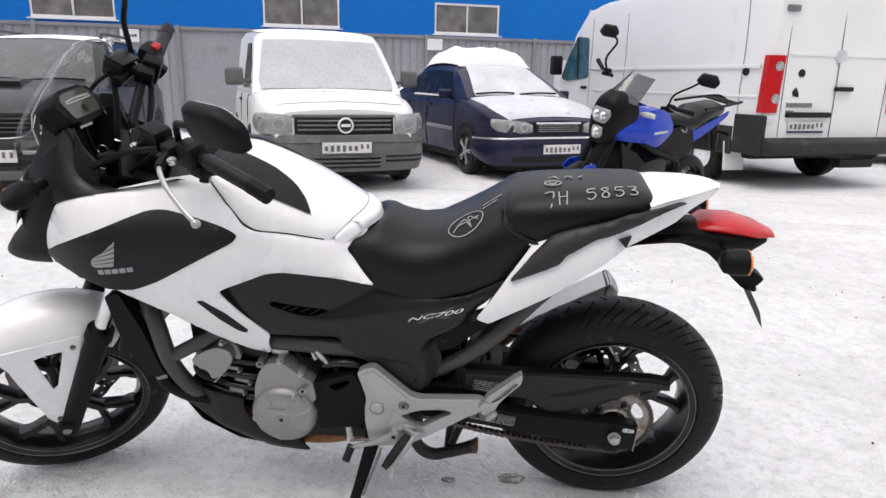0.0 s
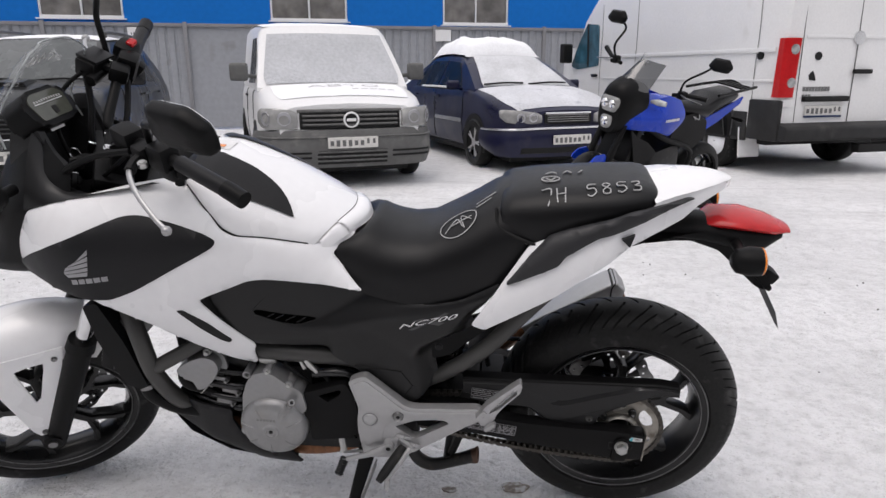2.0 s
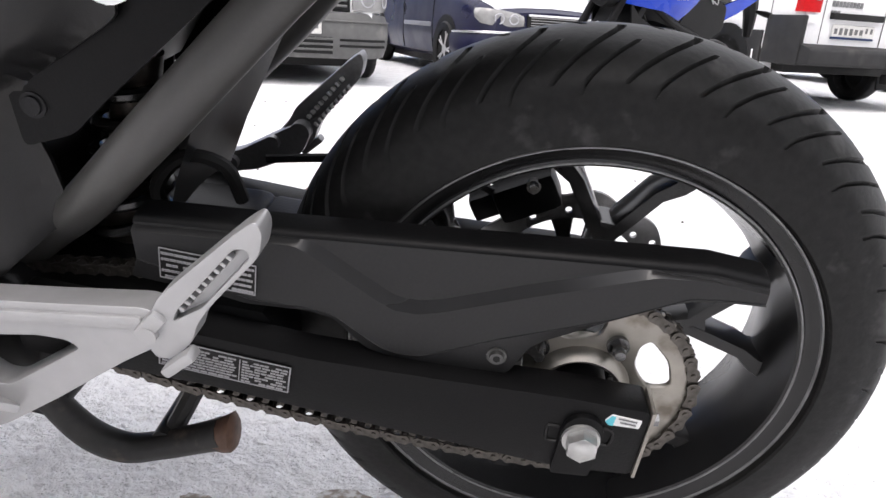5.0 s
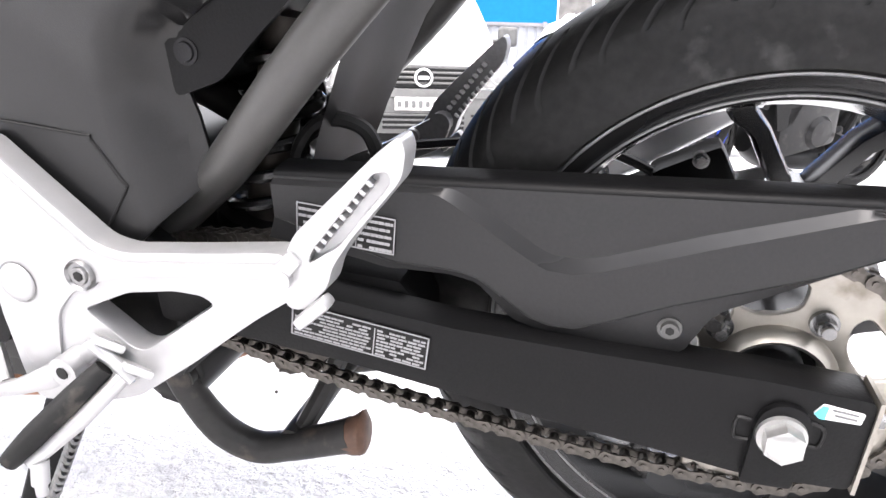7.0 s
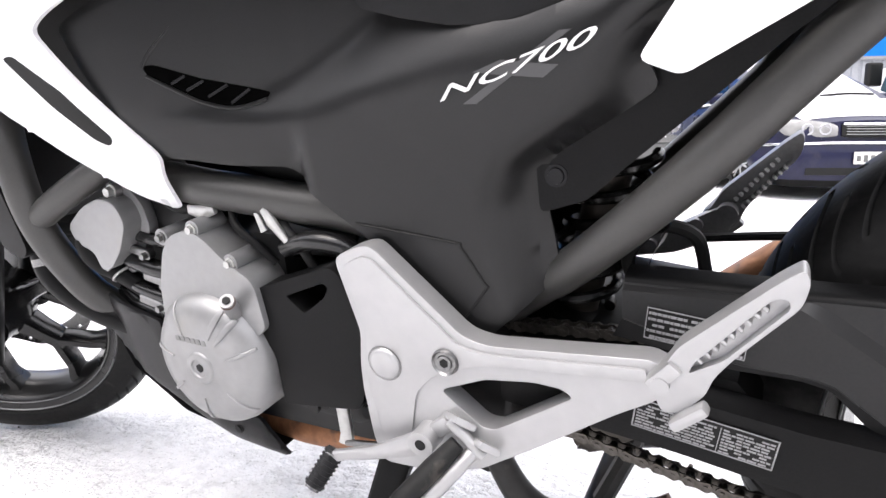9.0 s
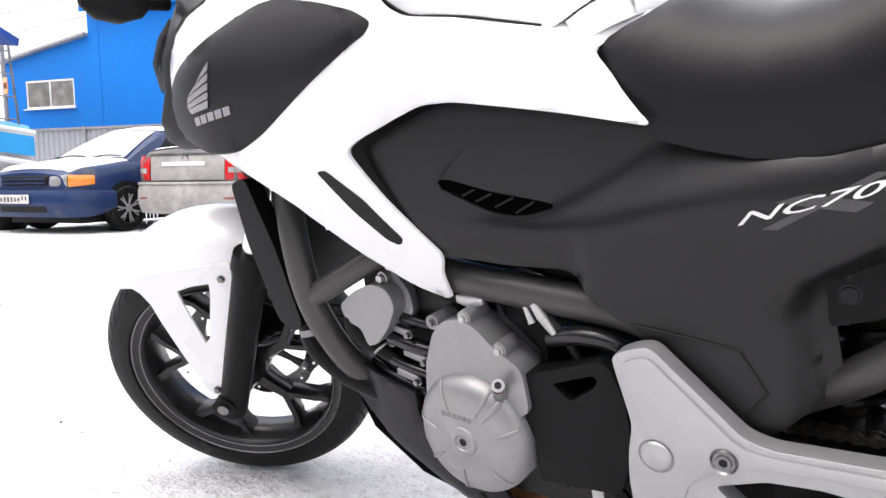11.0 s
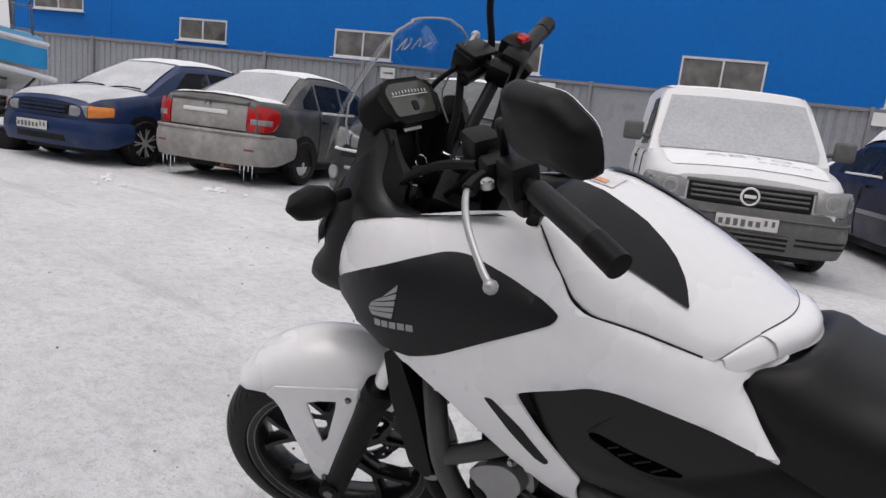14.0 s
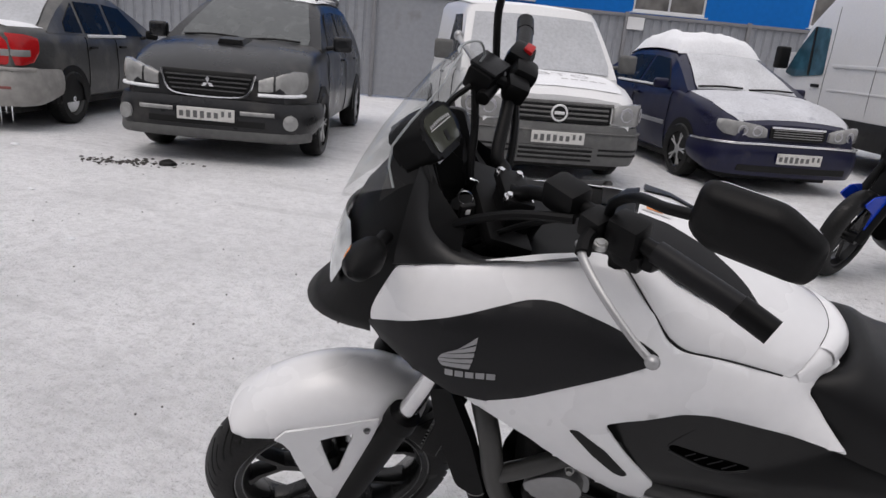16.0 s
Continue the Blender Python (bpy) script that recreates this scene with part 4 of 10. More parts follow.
    part("muffler_band", tube(bmesh.new(), [(-0.002 + 0.25 * 0.06 * math.sin(t) , 0.235 + 0.0535 * math.copysign(abs(math.cos(t)) ** 0.22, math.cos(t)), 0.5275 + 0.0635 * math.copysign(abs(math.sin(t)) ** 0.16, math.sin(t))) for t in np.linspace(0, math.tau, 29)], 0.002, n=5, steps=0), INK, muffler)
    part("tail_pipe", rod(bmesh.new(), (0.02, 0.235, 0.513), (0.05, 0.235, 0.526), 0.022, n=20), RUST, muffler)
    pipe = [(-1.12, -0.06, 0.36), (-1.05, -0.07, 0.25), (-0.9, -0.085, 0.197), (-0.75, -0.08, 0.203), (-0.6, 0.0, 0.21), (-0.45, 0.1, 0.27), (-0.33, 0.2, 0.345), (-0.22, 0.235, 0.42)]
    part("exhaust_pipe", tube(bmesh.new(), pipe, 0.026, n=16), RUST, bike, "heat-browned exhaust pipe under the engine")
    # centre stand and side stand
    bm = bmesh.new()
    for s in (-1, 1):
        tube(bm, [(-0.555, s * 0.115, 0.265), (-0.548, s * 0.11, 0.225), (-0.528, s * 0.10, 0.175), (-0.495, s * 0.092, 0.15), (-0.455, s * 0.088, 0.155), (-0.40, s * 0.084, 0.172), (-0.378, s * 0.083, 0.18)], [0.017, 0.016, 0.018, 0.018, 0.017, 0.018, 0.02], n=12)
        tube(bm, [(-0.445, s * 0.075, 0.165), (-0.42, s * 0.045, 0.215), (-0.405, s * 0.03, 0.255)], 0.0115, n=8)
    rod(bm, (-0.45, -0.09, 0.165), (-0.45, 0.09, 0.165), 0.013)
    rod(bm, (-0.55, -0.12, 0.25), (-0.55, 0.12, 0.25), 0.015)
    stand = part("centre_stand", bm, WORN_BLACK, bike, "worn black centre stand, folded up")
    for s in (-1, 1):
        bm = loft(bmesh.new(), [[(x, s * 0.083 + w_ * math.cos(t), z + h_ * math.sin(t)) for t in np.linspace(0.2, math.tau + 0.2, 10, endpoint=False)] for x, z, w_, h_ in ((-0.39, 0.177, 0.018, 0.018), (-0.376, 0.18, 0.02, 0.023), (-0.366, 0.185, 0.02, 0.027), (-0.362, 0.185, 0.015, 0.02))])
        part("stand_foot", bm, CHAIN_RUST, stand, "rusty tip of the centre stand")
    bm = bmesh.new()
    foot = Vector((-0.748, -0.285, -0.052))
    blade(bm, [((-0.648, -0.145, 0.27), 0.022, 0.012), ((-0.66, -0.16, 0.235), 0.021, 0.012), ((-0.695, -0.21, 0.115), 0.016, 0.011), (tuple(foot), 0.014, 0.01)])
    rod(bm, (-0.655, -0.165, 0.255), (-0.655, -0.11, 0.255), 0.026, n=16)
    side = part("side_stand", bm, MATT_BLACK, bike, "black side stand, down on the snow")
    part("side_stand_foot", prism(bmesh.new(), rounded([(-0.79, -0.32), (-0.72, -0.32), (-0.71, -0.25), (-0.79, -0.25)], 0.015), foot.z - 0.012, foot.z - 0.002, "z", bevel=0.002), MATT_BLACK, side)
    part("stand_spring", tube(bmesh.new(), [(-0.632 - 0.048 * t / 110, -0.175 - 0.045 * t / 110 + 0.0065 * math.cos(t), 0.225 - 0.12 * t / 110 + 0.0065 * math.sin(t)) for t in np.linspace(0, 110, 420)], 0.0024, n=5, steps=0), STEEL, side)


SPRING = material("oily_black_spring", (0.012, 0.012, 0.012), 0.22, vary=0.2, spec=0.6)
ZINC = material("bright_zinc", (0.5, 0.5, 0.49), 0.4, metal=0.85, vary=0.08, grain=120)
WORN_BLACK = material("worn_black_paint", (0.02, 0.0195, 0.019), 0.5, vary=0.25, grain=60, spec=0.3, stain=(0.07, 0.055, 0.045), stain_at=0.6, stain_scale=30)
GUARD_BLACK = material("matt_guard_plastic", (0.013, 0.013, 0.0136), 0.55, vary=0.12, grain=300, bump=0.0002, spec=0.35)
# smoother and a little paler, so the up-facing band and crease read bright
GUARD_BAND = material("smooth_black_plastic", (0.016, 0.016, 0.0165), 0.3, vary=0.1, spec=0.4)
DARK_ZINC = material("dull_dark_zinc", (0.1, 0.1, 0.098), 0.45, metal=0.8, vary=0.1)
rear_end()


def pivot_plate():
    """The silver foot-rest hanger with its open triangle, pegs, gear lever."""
    def bow(x, z):
        return -0.012 * min(max((x + 0.52) / 0.16, 0), 1) - 0.004 * min(max((0.33 - z) / 0.06, 0), 1)
    outer = rounded([(-0.683, 0.5), (-0.66, 0.512), (-0.637, 0.518), (-0.541, 0.43), (-0.517, 0.4245), (-0.44, 0.4325), (-0.362, 0.4415), (-0.346, 0.433), (-0.347, 0.413), (-0.36, 0.402), (-0.391, 0.382), (-0.465, 0.327), (-0.53, 0.283), (-0.548, 0.277), (-0.60, 0.264), (-0.652, 0.262), (-0.662, 0.29), (-0.669, 0.345), (-0.668, 0.38), (-0.662, 0.419)], 0.01)
    hole = rounded([(-0.572, 0.366), (-0.529, 0.331), (-0.515, 0.331), (-0.491, 0.347), (-0.431, 0.388), (-0.442, 0.395), (-0.47, 0.3955), (-0.521, 0.387)], 0.007)
    cast = part("footrest_plate", plate(outer, [hole], -0.191, -0.166, 0.0055, 3, bow), ALLOY, bike, "cast silver footrest plate")
    # raised face of the upper arm, and the ridge that runs down the plate
    ridge = rounded([(-0.672, 0.495), (-0.64, 0.508), (-0.545, 0.42), (-0.517, 0.4165), (-0.365, 0.433), (-0.365, 0.421), (-0.46, 0.4115), (-0.53, 0.402), (-0.575, 0.385), (-0.60, 0.36), (-0.612, 0.30), (-0.648, 0.30), (-0.658, 0.35), (-0.658, 0.382), (-0.652, 0.42)], 0.012)
    part("plate_face", plate(ridge, [], -0.1945, -0.19, 0.003, 2, bow), ALLOY, cast)
    for s in (-1, 1):
        turn = Matrix.Identity(4) if s < 0 else Matrix.Translation((-0.006, -0.03, 0.024)) @ Matrix.Diagonal((1, -1, 1, 1))
        # the far footrest takes a darker copy, for the shade it hangs in
        mat_ = ALLOY if s < 0 else PEG_SHADED
        def put(bm):
            bmesh.ops.transform(bm, matrix=turn, verts=bm.verts)
            if s > 0:
                bmesh.ops.reverse_faces(bm, faces=bm.faces)
            return bm
        ring = rounded([(-0.36, 0.432), (-0.348, 0.449), (-0.34, 0.464), (-0.272, 0.526), (-0.257, 0.537), (-0.253, 0.527), (-0.257, 0.508), (-0.297, 0.463), (-0.313, 0.441), (-0.318, 0.425), (-0.337, 0.405), (-0.352, 0.404)], 0.007)
        slot = rounded([(-0.332, 0.442), (-0.327, 0.453), (-0.276, 0.512), (-0.2665, 0.5135), (-0.264, 0.506), (-0.306, 0.458)], 0.005)
        peg = part("pillion_footrest", put(plate(ring, [slot], -0.218, -0.194, 0.0045, 3)), mat_, bike, "folded silver pillion footrest" if s < 0 else "folded grey pillion footrest")
        part("footrest_floor", put(plate(rounded([(-0.336, 0.44), (-0.328, 0.457), (-0.277, 0.516), (-0.264, 0.516), (-0.26, 0.506), (-0.305, 0.454)], 0.004), [], -0.208, -0.2, 0.001, 1)), mat_, peg)
        bm = bmesh.new()
        for k in range(9):
            for j in ((0,) if s < 0 else (0, 1)):
                p = Vector((-0.3235 + 0.0054 * k + 0.009 * j, -0.213 if s < 0 else -0.195, 0.4545 + 0.0062 * k - 0.009 * j))
                box(bm, (0.0034, 0.009, 0.006), p, pose(0, 0, 0, 0, -48, 0), 0.0008, 1)
        part("footrest_teeth", put(bm), mat_ if s < 0 else PAPER, peg)
        # clevis and hinge pin
        bm = bmesh.new()
        box(bm, (0.03, 0.02, 0.014), (-0.35, -0.213, 0.437), pose(0, 0, 0, 0, -48, 0), 0.004)
        box(bm, (0.034, 0.016, 0.010), (-0.329, -0.222, 0.407), pose(0, 0, 0, 0, -40, 0), 0.004)
        rod(bm, (-0.352, -0.224, 0.43), (-0.352, -0.19, 0.43), 0.0075, n=16)
        part("hinge", put(bm), mat_, peg)
        if s > 0:
            bm = plate(rounded([(-0.345, 0.47), (-0.325, 0.46), (-0.34, 0.43), (-0.40, 0.405), (-0.52, 0.385), (-0.53, 0.41), (-0.42, 0.43)], 0.01), [], 0.155, 0.172, 0.004, 2)
            br = part("hanger_bracket", bm, PEG_SHADED, peg)
            for x, z, r in ((-0.338, 0.462, 0.013), (-0.374, 0.446, 0.009), (-0.43, 0.415, 0.009)):
                part("bracket_boss", rod(bmesh.new(), (x, 0.146, z), (x, 0.165, z), r, n=16), PEG_SHADED, peg)
    bm = spin(bmesh.new(), [(0.0, -0.1985), (0.0075, -0.1985), (0.0085, -0.1965), (0.0115, -0.1965), (0.0135, -0.199), (0.0145, -0.1965), (0.0145, -0.19)], 28, "y", (-0.561, 0, 0.402))
    sc = part("plate_bolt", bm, STEEL, cast, "dark socket-head screw")
    part("screw_socket", rod(bmesh.new(), (-0.561, -0.198, 0.402), (-0.561, -0.199, 0.402), 0.005, n=6), INK, sc)
    bm = bmesh.new()
    spin(bm, [(0.0, -0.2), (0.013, -0.1995), (0.0175, -0.1975), (0.0185, -0.1955), (0.0185, -0.19)], 32, "y", (-0.634, 0, 0.388))
    part("plate_cap", bm, ALLOY, cast)
    part("cap_gap", spin(bmesh.new(), [(0.0186, -0.1948), (0.0205, -0.1948)], 32, "y", (-0.634, 0, 0.388)), STEEL, cast)
    # rider's peg: rubber pad on a cast silver bar, with clevis and feeler bolt
    a, b = Vector((-0.543, -0.2, 0.325)), Vector((-0.603, -0.272, 0.262))
    way = (b - a).normalized()
    bm = tube(bmesh.new(), [a + way * 0.012, a.lerp(b, 0.4), a.lerp(b, 0.8), b + way * 0.006], [0.012, 0.0155, 0.0155, 0.011], n=12, steps=3, flat=0.75)
    peg = part("footpeg", bm, WORN_RUBBER, bike, "worn black rubber footpeg with a hanging feeler bolt")
    low = Vector((0.012, 0.0, -0.012))
    part("peg_bar", tube(bmesh.new(), [a + low + way * 0.005, a.lerp(b, 0.5) + low, b + low * 0.8 - way * 0.004], [0.0075, 0.0085, 0.006], n=10, steps=2), ALLOY, peg, "cast silver bar under the rubber")
    bm = bmesh.new()
    for d in (-0.017, 0.017):
        sd = Vector((-0.62, 0.1, -0.75)).cross(way).normalized() * d
        box(bm, (0.026, 0.034, 0.008), a + sd + Vector((0.004, 0.004, 0)), pose(0, 0, 0, -20, 40, 40), 0.003)
    rod(bm, a + Vector((-0.016, -0.004, 0.016)), a + Vector((0.02, -0.004, -0.018)), 0.0065, n=12)
    part("peg_mount", bm, ALLOY, peg)
    part("feeler_bolt", rod(rod(bmesh.new(), b + low - way * 0.012, b + low - way * 0.012 + Vector((-0.002, -0.004, -0.022)), 0.0075, n=12), b + low - way * 0.012 + Vector((-0.002, -0.004, -0.02)), b + low - way * 0.012 + Vector((-0.003, -0.005, -0.034)), 0.005, n=12), ALLOY, peg)
    # gear lever: a flat forged arm from its pivot, with a ribbed rubber
    bm = bmesh.new()
    blade(bm, [((-0.585, -0.205, 0.313), 0.013, 0.006), ((-0.61, -0.212, 0.303), 0.011, 0.0055), ((-0.645, -0.216, 0.29), 0.0075, 0.005), ((-0.685, -0.219, 0.279), 0.006, 0.0045), ((-0.708, -0.222, 0.272), 0.007, 0.0045)])
    lever = part("gear_lever", bm, ALLOY, bike, "silver gear lever with a ribbed rubber")
    bm = rod(bmesh.new(), (-0.588, -0.175, 0.313), (-0.588, -0.217, 0.313), 0.0145, n=22)
    part("lever_boss", bm, ALLOY, lever)
    part("boss_hole", rod(bmesh.new(), (-0.588, -0.2168, 0.313), (-0.588, -0.2178, 0.313), 0.006, n=14), INK, lever)
    part("lever_clamp", box(bmesh.new(), (0.03, 0.014, 0.018), (-0.572, -0.196, 0.326), pose(0, 0, 0, 0, -40, 0), 0.005), ALLOY, lever)
    p0, p1 = Vector((-0.703, -0.213, 0.276)), Vector((-0.717, -0.245, 0.246))
    part("lever_rubber", rod(bmesh.new(), p0, p1, 0.0105, n=16), DARK_GREY, lever)
    bm = bmesh.new()
    for k in range(8):
        p = p0.lerp(p1, 0.06 + 0.118 * k)
        rod(bm, p, p.lerp(p1, 0.07) if k < 7 else p + (p1 - p0) * 0.06, 0.0122, n=16)
    part("rubber_ribs", bm, DARK_GREY, lever)
    part("lever_pin", rod(bmesh.new(), p1, p1 + (p1 - p0).normalized() * 0.003, 0.0085, n=14), STEEL, lever)
    # shift rod and its arm under the cover
    bm = blade(bmesh.new(), [((-0.735, -0.165, 0.322), 0.011, 0.004), ((-0.722, -0.168, 0.30), 0.0085, 0.004), ((-0.718, -0.172, 0.268), 0.008, 0.004), ((-0.719, -0.174, 0.255), 0.01, 0.004)])
    arm = part("shift_arm", bm, ZINC, bike, "bright steel shift arm")
    bolt("arm_bolt", (-0.733, -0.17, 0.318), 0.006, arm)
    part("shift_rod", rod(bmesh.new(), (-0.717, -0.176, 0.257), (-0.60, -0.19, 0.287), 0.004, n=10), STEEL, arm)


# far footrest's casting: shade worked into a darker base than the near one's
PEG_SHADED = material("shaded_peg_casting", (0.2, 0.2, 0.204), 0.42, metal=0.6, vary=0.1, grain=200)
WORN_RUBBER = material("worn_peg_rubber", (0.012, 0.012, 0.012), 0.6, vary=0.3, grain=40, bump=0.002, spec=0.2, stain=(0.05, 0.045, 0.04), stain_at=0.58, stain_scale=40)
pivot_plate()


def engine():
    block = bmesh.new()
    prism(block, rounded([(-0.97, 0.50), (-0.80, 0.50), (-0.60, 0.46), (-0.52, 0.40), (-0.52, 0.26), (-0.70, 0.235), (-0.93, 0.235), (-1.0, 0.32)], 0.03), -0.135, 0.16, bevel=0.012)
    prism(block, [(-1.17, 0.60), (-1.0, 0.585), (-0.93, 0.50), (-0.98, 0.30), (-1.10, 0.27), (-1.17, 0.40)], -0.085, 0.09)
    e = part("engine", block, ENGINE_BLACK, bike, "black parallel-twin engine with silver covers")
    # forward-leaning cylinders: long fins and coolant pipes along them
    for z, y, r in ((0.492, -0.146, 0.0085), (0.452, -0.15, 0.012), (0.412, -0.15, 0.009), (0.376, -0.142, 0.012)):
        bm = tube(bmesh.new(), [(-1.13, y + 0.02, z + 0.012), (-1.06, y, z), (-0.99, y, z - 0.012), (-0.95, y + 0.02, z - 0.02)], r, n=12)
        part("cylinder_rib", bm, ENGINE_GLOSS, e)
    for x, z in ((-1.035, 0.47), (-1.01, 0.43), (-1.03, 0.395)):
        bm = blade(bmesh.new(), [((x - 0.02, -0.157, z + 0.004), 0.006, 0.004), ((x + 0.02, -0.157, z - 0.004), 0.006, 0.004)])
        part("pipe_clip", bm, STEEL, e)
        bolt("clip_bolt", (x + 0.022, -0.162, z - 0.004), 0.005, e)
    bm = prism(bmesh.new(), rounded([(-1.04, 0.53), (-0.95, 0.54), (-0.93, 0.50), (-0.97, 0.47), (-1.04, 0.49)], 0.012), -0.135, -0.09, bevel=0.008)
    part("cylinder_head_cover", bm, ENGINE_BLACK, e)
    # silver water outlet: a flared cast cup with a flange and two bolts
    bm = plate(rounded([(-1.137, 0.503), (-1.10, 0.53), (-1.06, 0.546), (-1.03, 0.54), (-1.018, 0.513), (-1.04, 0.475), (-1.068, 0.447), (-1.088, 0.443), (-1.095, 0.47), (-1.125, 0.478)], 0.012), [], -0.178, -0.135, 0.012, 3)
    cup = part("water_outlet", bm, CASE, e, "bare silver water outlet")
    part("outlet_flange", plate(rounded([(-1.062, 0.558), (-1.04, 0.562), (-1.012, 0.53), (-1.008, 0.50), (-1.04, 0.45), (-1.065, 0.43), (-1.08, 0.435), (-1.03, 0.50)], 0.008), [], -0.15, -0.135, 0.003, 2), CASE, cup)
    bolt("cover_bolt", (-1.05, -0.162, 0.551), 0.007, cup, ZINC)
    part("outlet_hose", tube(bmesh.new(), [(-1.118, -0.16, 0.495), (-1.125, -0.168, 0.475), (-1.112, -0.165, 0.45), (-1.085, -0.15, 0.428), (-1.05, -0.14, 0.40)], [0.011, 0.013, 0.0135, 0.014, 0.014], n=12), MATT_BLACK, cup)
    for k, (x, z) in enumerate(((-1.094, 0.438), (-1.082, 0.43))):
        part("hose_clip", tube(bmesh.new(), [(x + 0.016 * math.cos(t) * 0.75, -0.152 + 0.016 * math.sin(t), z + 0.016 * math.cos(t) * 0.65) for t in np.linspace(0, math.tau, 16)], 0.002, n=6, steps=0), ZINC, cup)
    # looms and brackets under the frame tube
    for pts, r, mat_ in (([(-1.0, -0.13, 0.545), (-0.94, -0.15, 0.53), (-0.86, -0.13, 0.535), (-0.78, -0.14, 0.525), (-0.70, -0.12, 0.50)], 0.007, INK),
                         ([(-0.80, -0.12, 0.55), (-0.78, -0.15, 0.52), (-0.755, -0.155, 0.495), (-0.74, -0.15, 0.46)], 0.006, INK),
                         ([(-0.86, -0.14, 0.55), (-0.845, -0.16, 0.52), (-0.82, -0.162, 0.50), (-0.80, -0.15, 0.47)], 0.005, MATT_BLACK),
                         ([(-0.78, -0.15, 0.49), (-0.735, -0.16, 0.505), (-0.70, -0.155, 0.50), (-0.68, -0.14, 0.48)], 0.012, ENGINE_GLOSS)):
        part("wiring", tube(bmesh.new(), pts, r, n=10), mat_, e)
    for rows in ([((-0.915, -0.16, 0.533), 0.006, 0.003), ((-0.89, -0.163, 0.531), 0.009, 0.003), ((-0.872, -0.16, 0.534), 0.005, 0.003)],
                 [((-0.80, -0.16, 0.545), 0.004, 0.003), ((-0.785, -0.163, 0.525), 0.007, 0.003), ((-0.768, -0.16, 0.50), 0.004, 0.003)],
                 [((-0.81, -0.158, 0.535), 0.003, 0.003), ((-0.80, -0.16, 0.512), 0.005, 0.003)]):
        part("loom_bracket", blade(bmesh.new(), rows), ZINC, e)
    # alternator cover: upper housing with bolt ears, round cap with sunken ribs
    up = rounded([(-0.972, 0.385), (-0.964, 0.44), (-0.946, 0.486), (-0.926, 0.508), (-0.893, 0.516), (-0.872, 0.506), (-0.843, 0.48), (-0.812, 0.462), (-0.805, 0.45), (-0.80, 0.40), (-0.90, 0.33)], 0.009)
    house = part("crankcase_cover", plate(up, [], -0.188, -0.13, 0.006, 3), CASE, e)
    c = (-0.893, 0, 0.348)
    for x, z, way in ((-0.889, 0.517, 1), (-0.838, 0.479, 1), (-0.977, 0.322, 1), (-0.958, 0.29, 0), (-0.945, 0.503, 0)):
        part("bolt_ear", rod(bmesh.new(), (x, -0.185, z), (x, -0.14, z), 0.0105, n=18), CASE, house)
        bolt("case_bolt", (x, -0.187, z), 0.0052, house, ZINC if way else STEEL, h=0.005)
    bm = bmesh.new()
    spin(bm, [(0.0, -0.214), (0.024, -0.214), (0.026, -0.2125), (0.05, -0.2125), (0.064, -0.2105), (0.078, -0.204), (0.0865, -0.194), (0.0895, -0.184), (0.0905, -0.13)], 64, "y", c)
    cap = part("alternator_cover", bm, CASE, e, "round silver alternator cover")
    bm = bmesh.new()
    spin(bm, [(0.0, -0.2155), (0.0115, -0.2155), (0.0125, -0.2175), (0.018, -0.2175), (0.0205, -0.216), (0.022, -0.2135)], 36, "y", c)
    part("inspection_cap", bm, CASE, cap)
    part("cap_socket", rod(bmesh.new(), (c[0], -0.2152, c[2]), (c[0], -0.2162, c[2]), 0.006, n=6), INK, cap)
    for k, a in enumerate(np.radians((20, 48, 62, 118, 168, 215, 262, 318))):
        wide = 0.004 if k in (1, 2) else 0.0026
        rows = [((c[0] + rr * math.cos(a), -yy, c[2] + rr * math.sin(a)), wide * q, 0.0022) for rr, yy, q in ((0.046, 0.2122, 0.4), (0.064, 0.2106, 1.0), (0.078, 0.2045, 1.1), (0.086, 0.195, 1.2))]
        part("cover_rib", blade(bmesh.new(), rows), CASE, cap)
    bm = bmesh.new()
    for k in range(6):
        box(bm, (0.0062, 0.0008, 0.0068), (c[0] - 0.03 + 0.0085 * k, -0.2128, c[2] + 0.036 - 0.0004 * k), pose(0, 0, 0, 0, -6, 0))
    tagged(part("cast_marks", bm, STEEL, cap), kind="stuff")
    stub = part("cover_stub", rod(bmesh.new(), (-0.842, -0.19, 0.418), (-0.827, -0.212, 0.444), 0.0095, 0.0085, n=18), CASE, e)
    part("stub_band", rod(bmesh.new(), (-0.8295, -0.2085, 0.4398), (-0.8285, -0.210, 0.4415), 0.0092, n=18), CHAIN_RUST, stub)
    part("stub_screw", rod(bmesh.new(), (-0.827, -0.212, 0.444), (-0.8262, -0.2132, 0.4455), 0.005, n=6), INK, stub)
    # front sprocket cover with its three-cornered window
    bm = plate(rounded([(-0.838, 0.43), (-0.815, 0.446), (-0.703, 0.484), (-0.69, 0.478), (-0.674, 0.44), (-0.668, 0.38), (-0.68, 0.325), (-0.688, 0.31), (-0.80, 0.296), (-0.80, 0.36)], 0.01), [rounded([(-0.768, 0.443), (-0.712, 0.4645), (-0.706, 0.459), (-0.713, 0.447), (-0.745, 0.424)], 0.005)], -0.18, -0.14, 0.007, 3)
    part("sprocket_cover", bm, MATT_BLACK, e, "matt black front sprocket cover")
    # near-black box puts the shade behind the cover's window
    part("cover_recess", box(bmesh.new(), (0.10, 0.01, 0.07), (-0.74, -0.142, 0.443)), VOID, e)
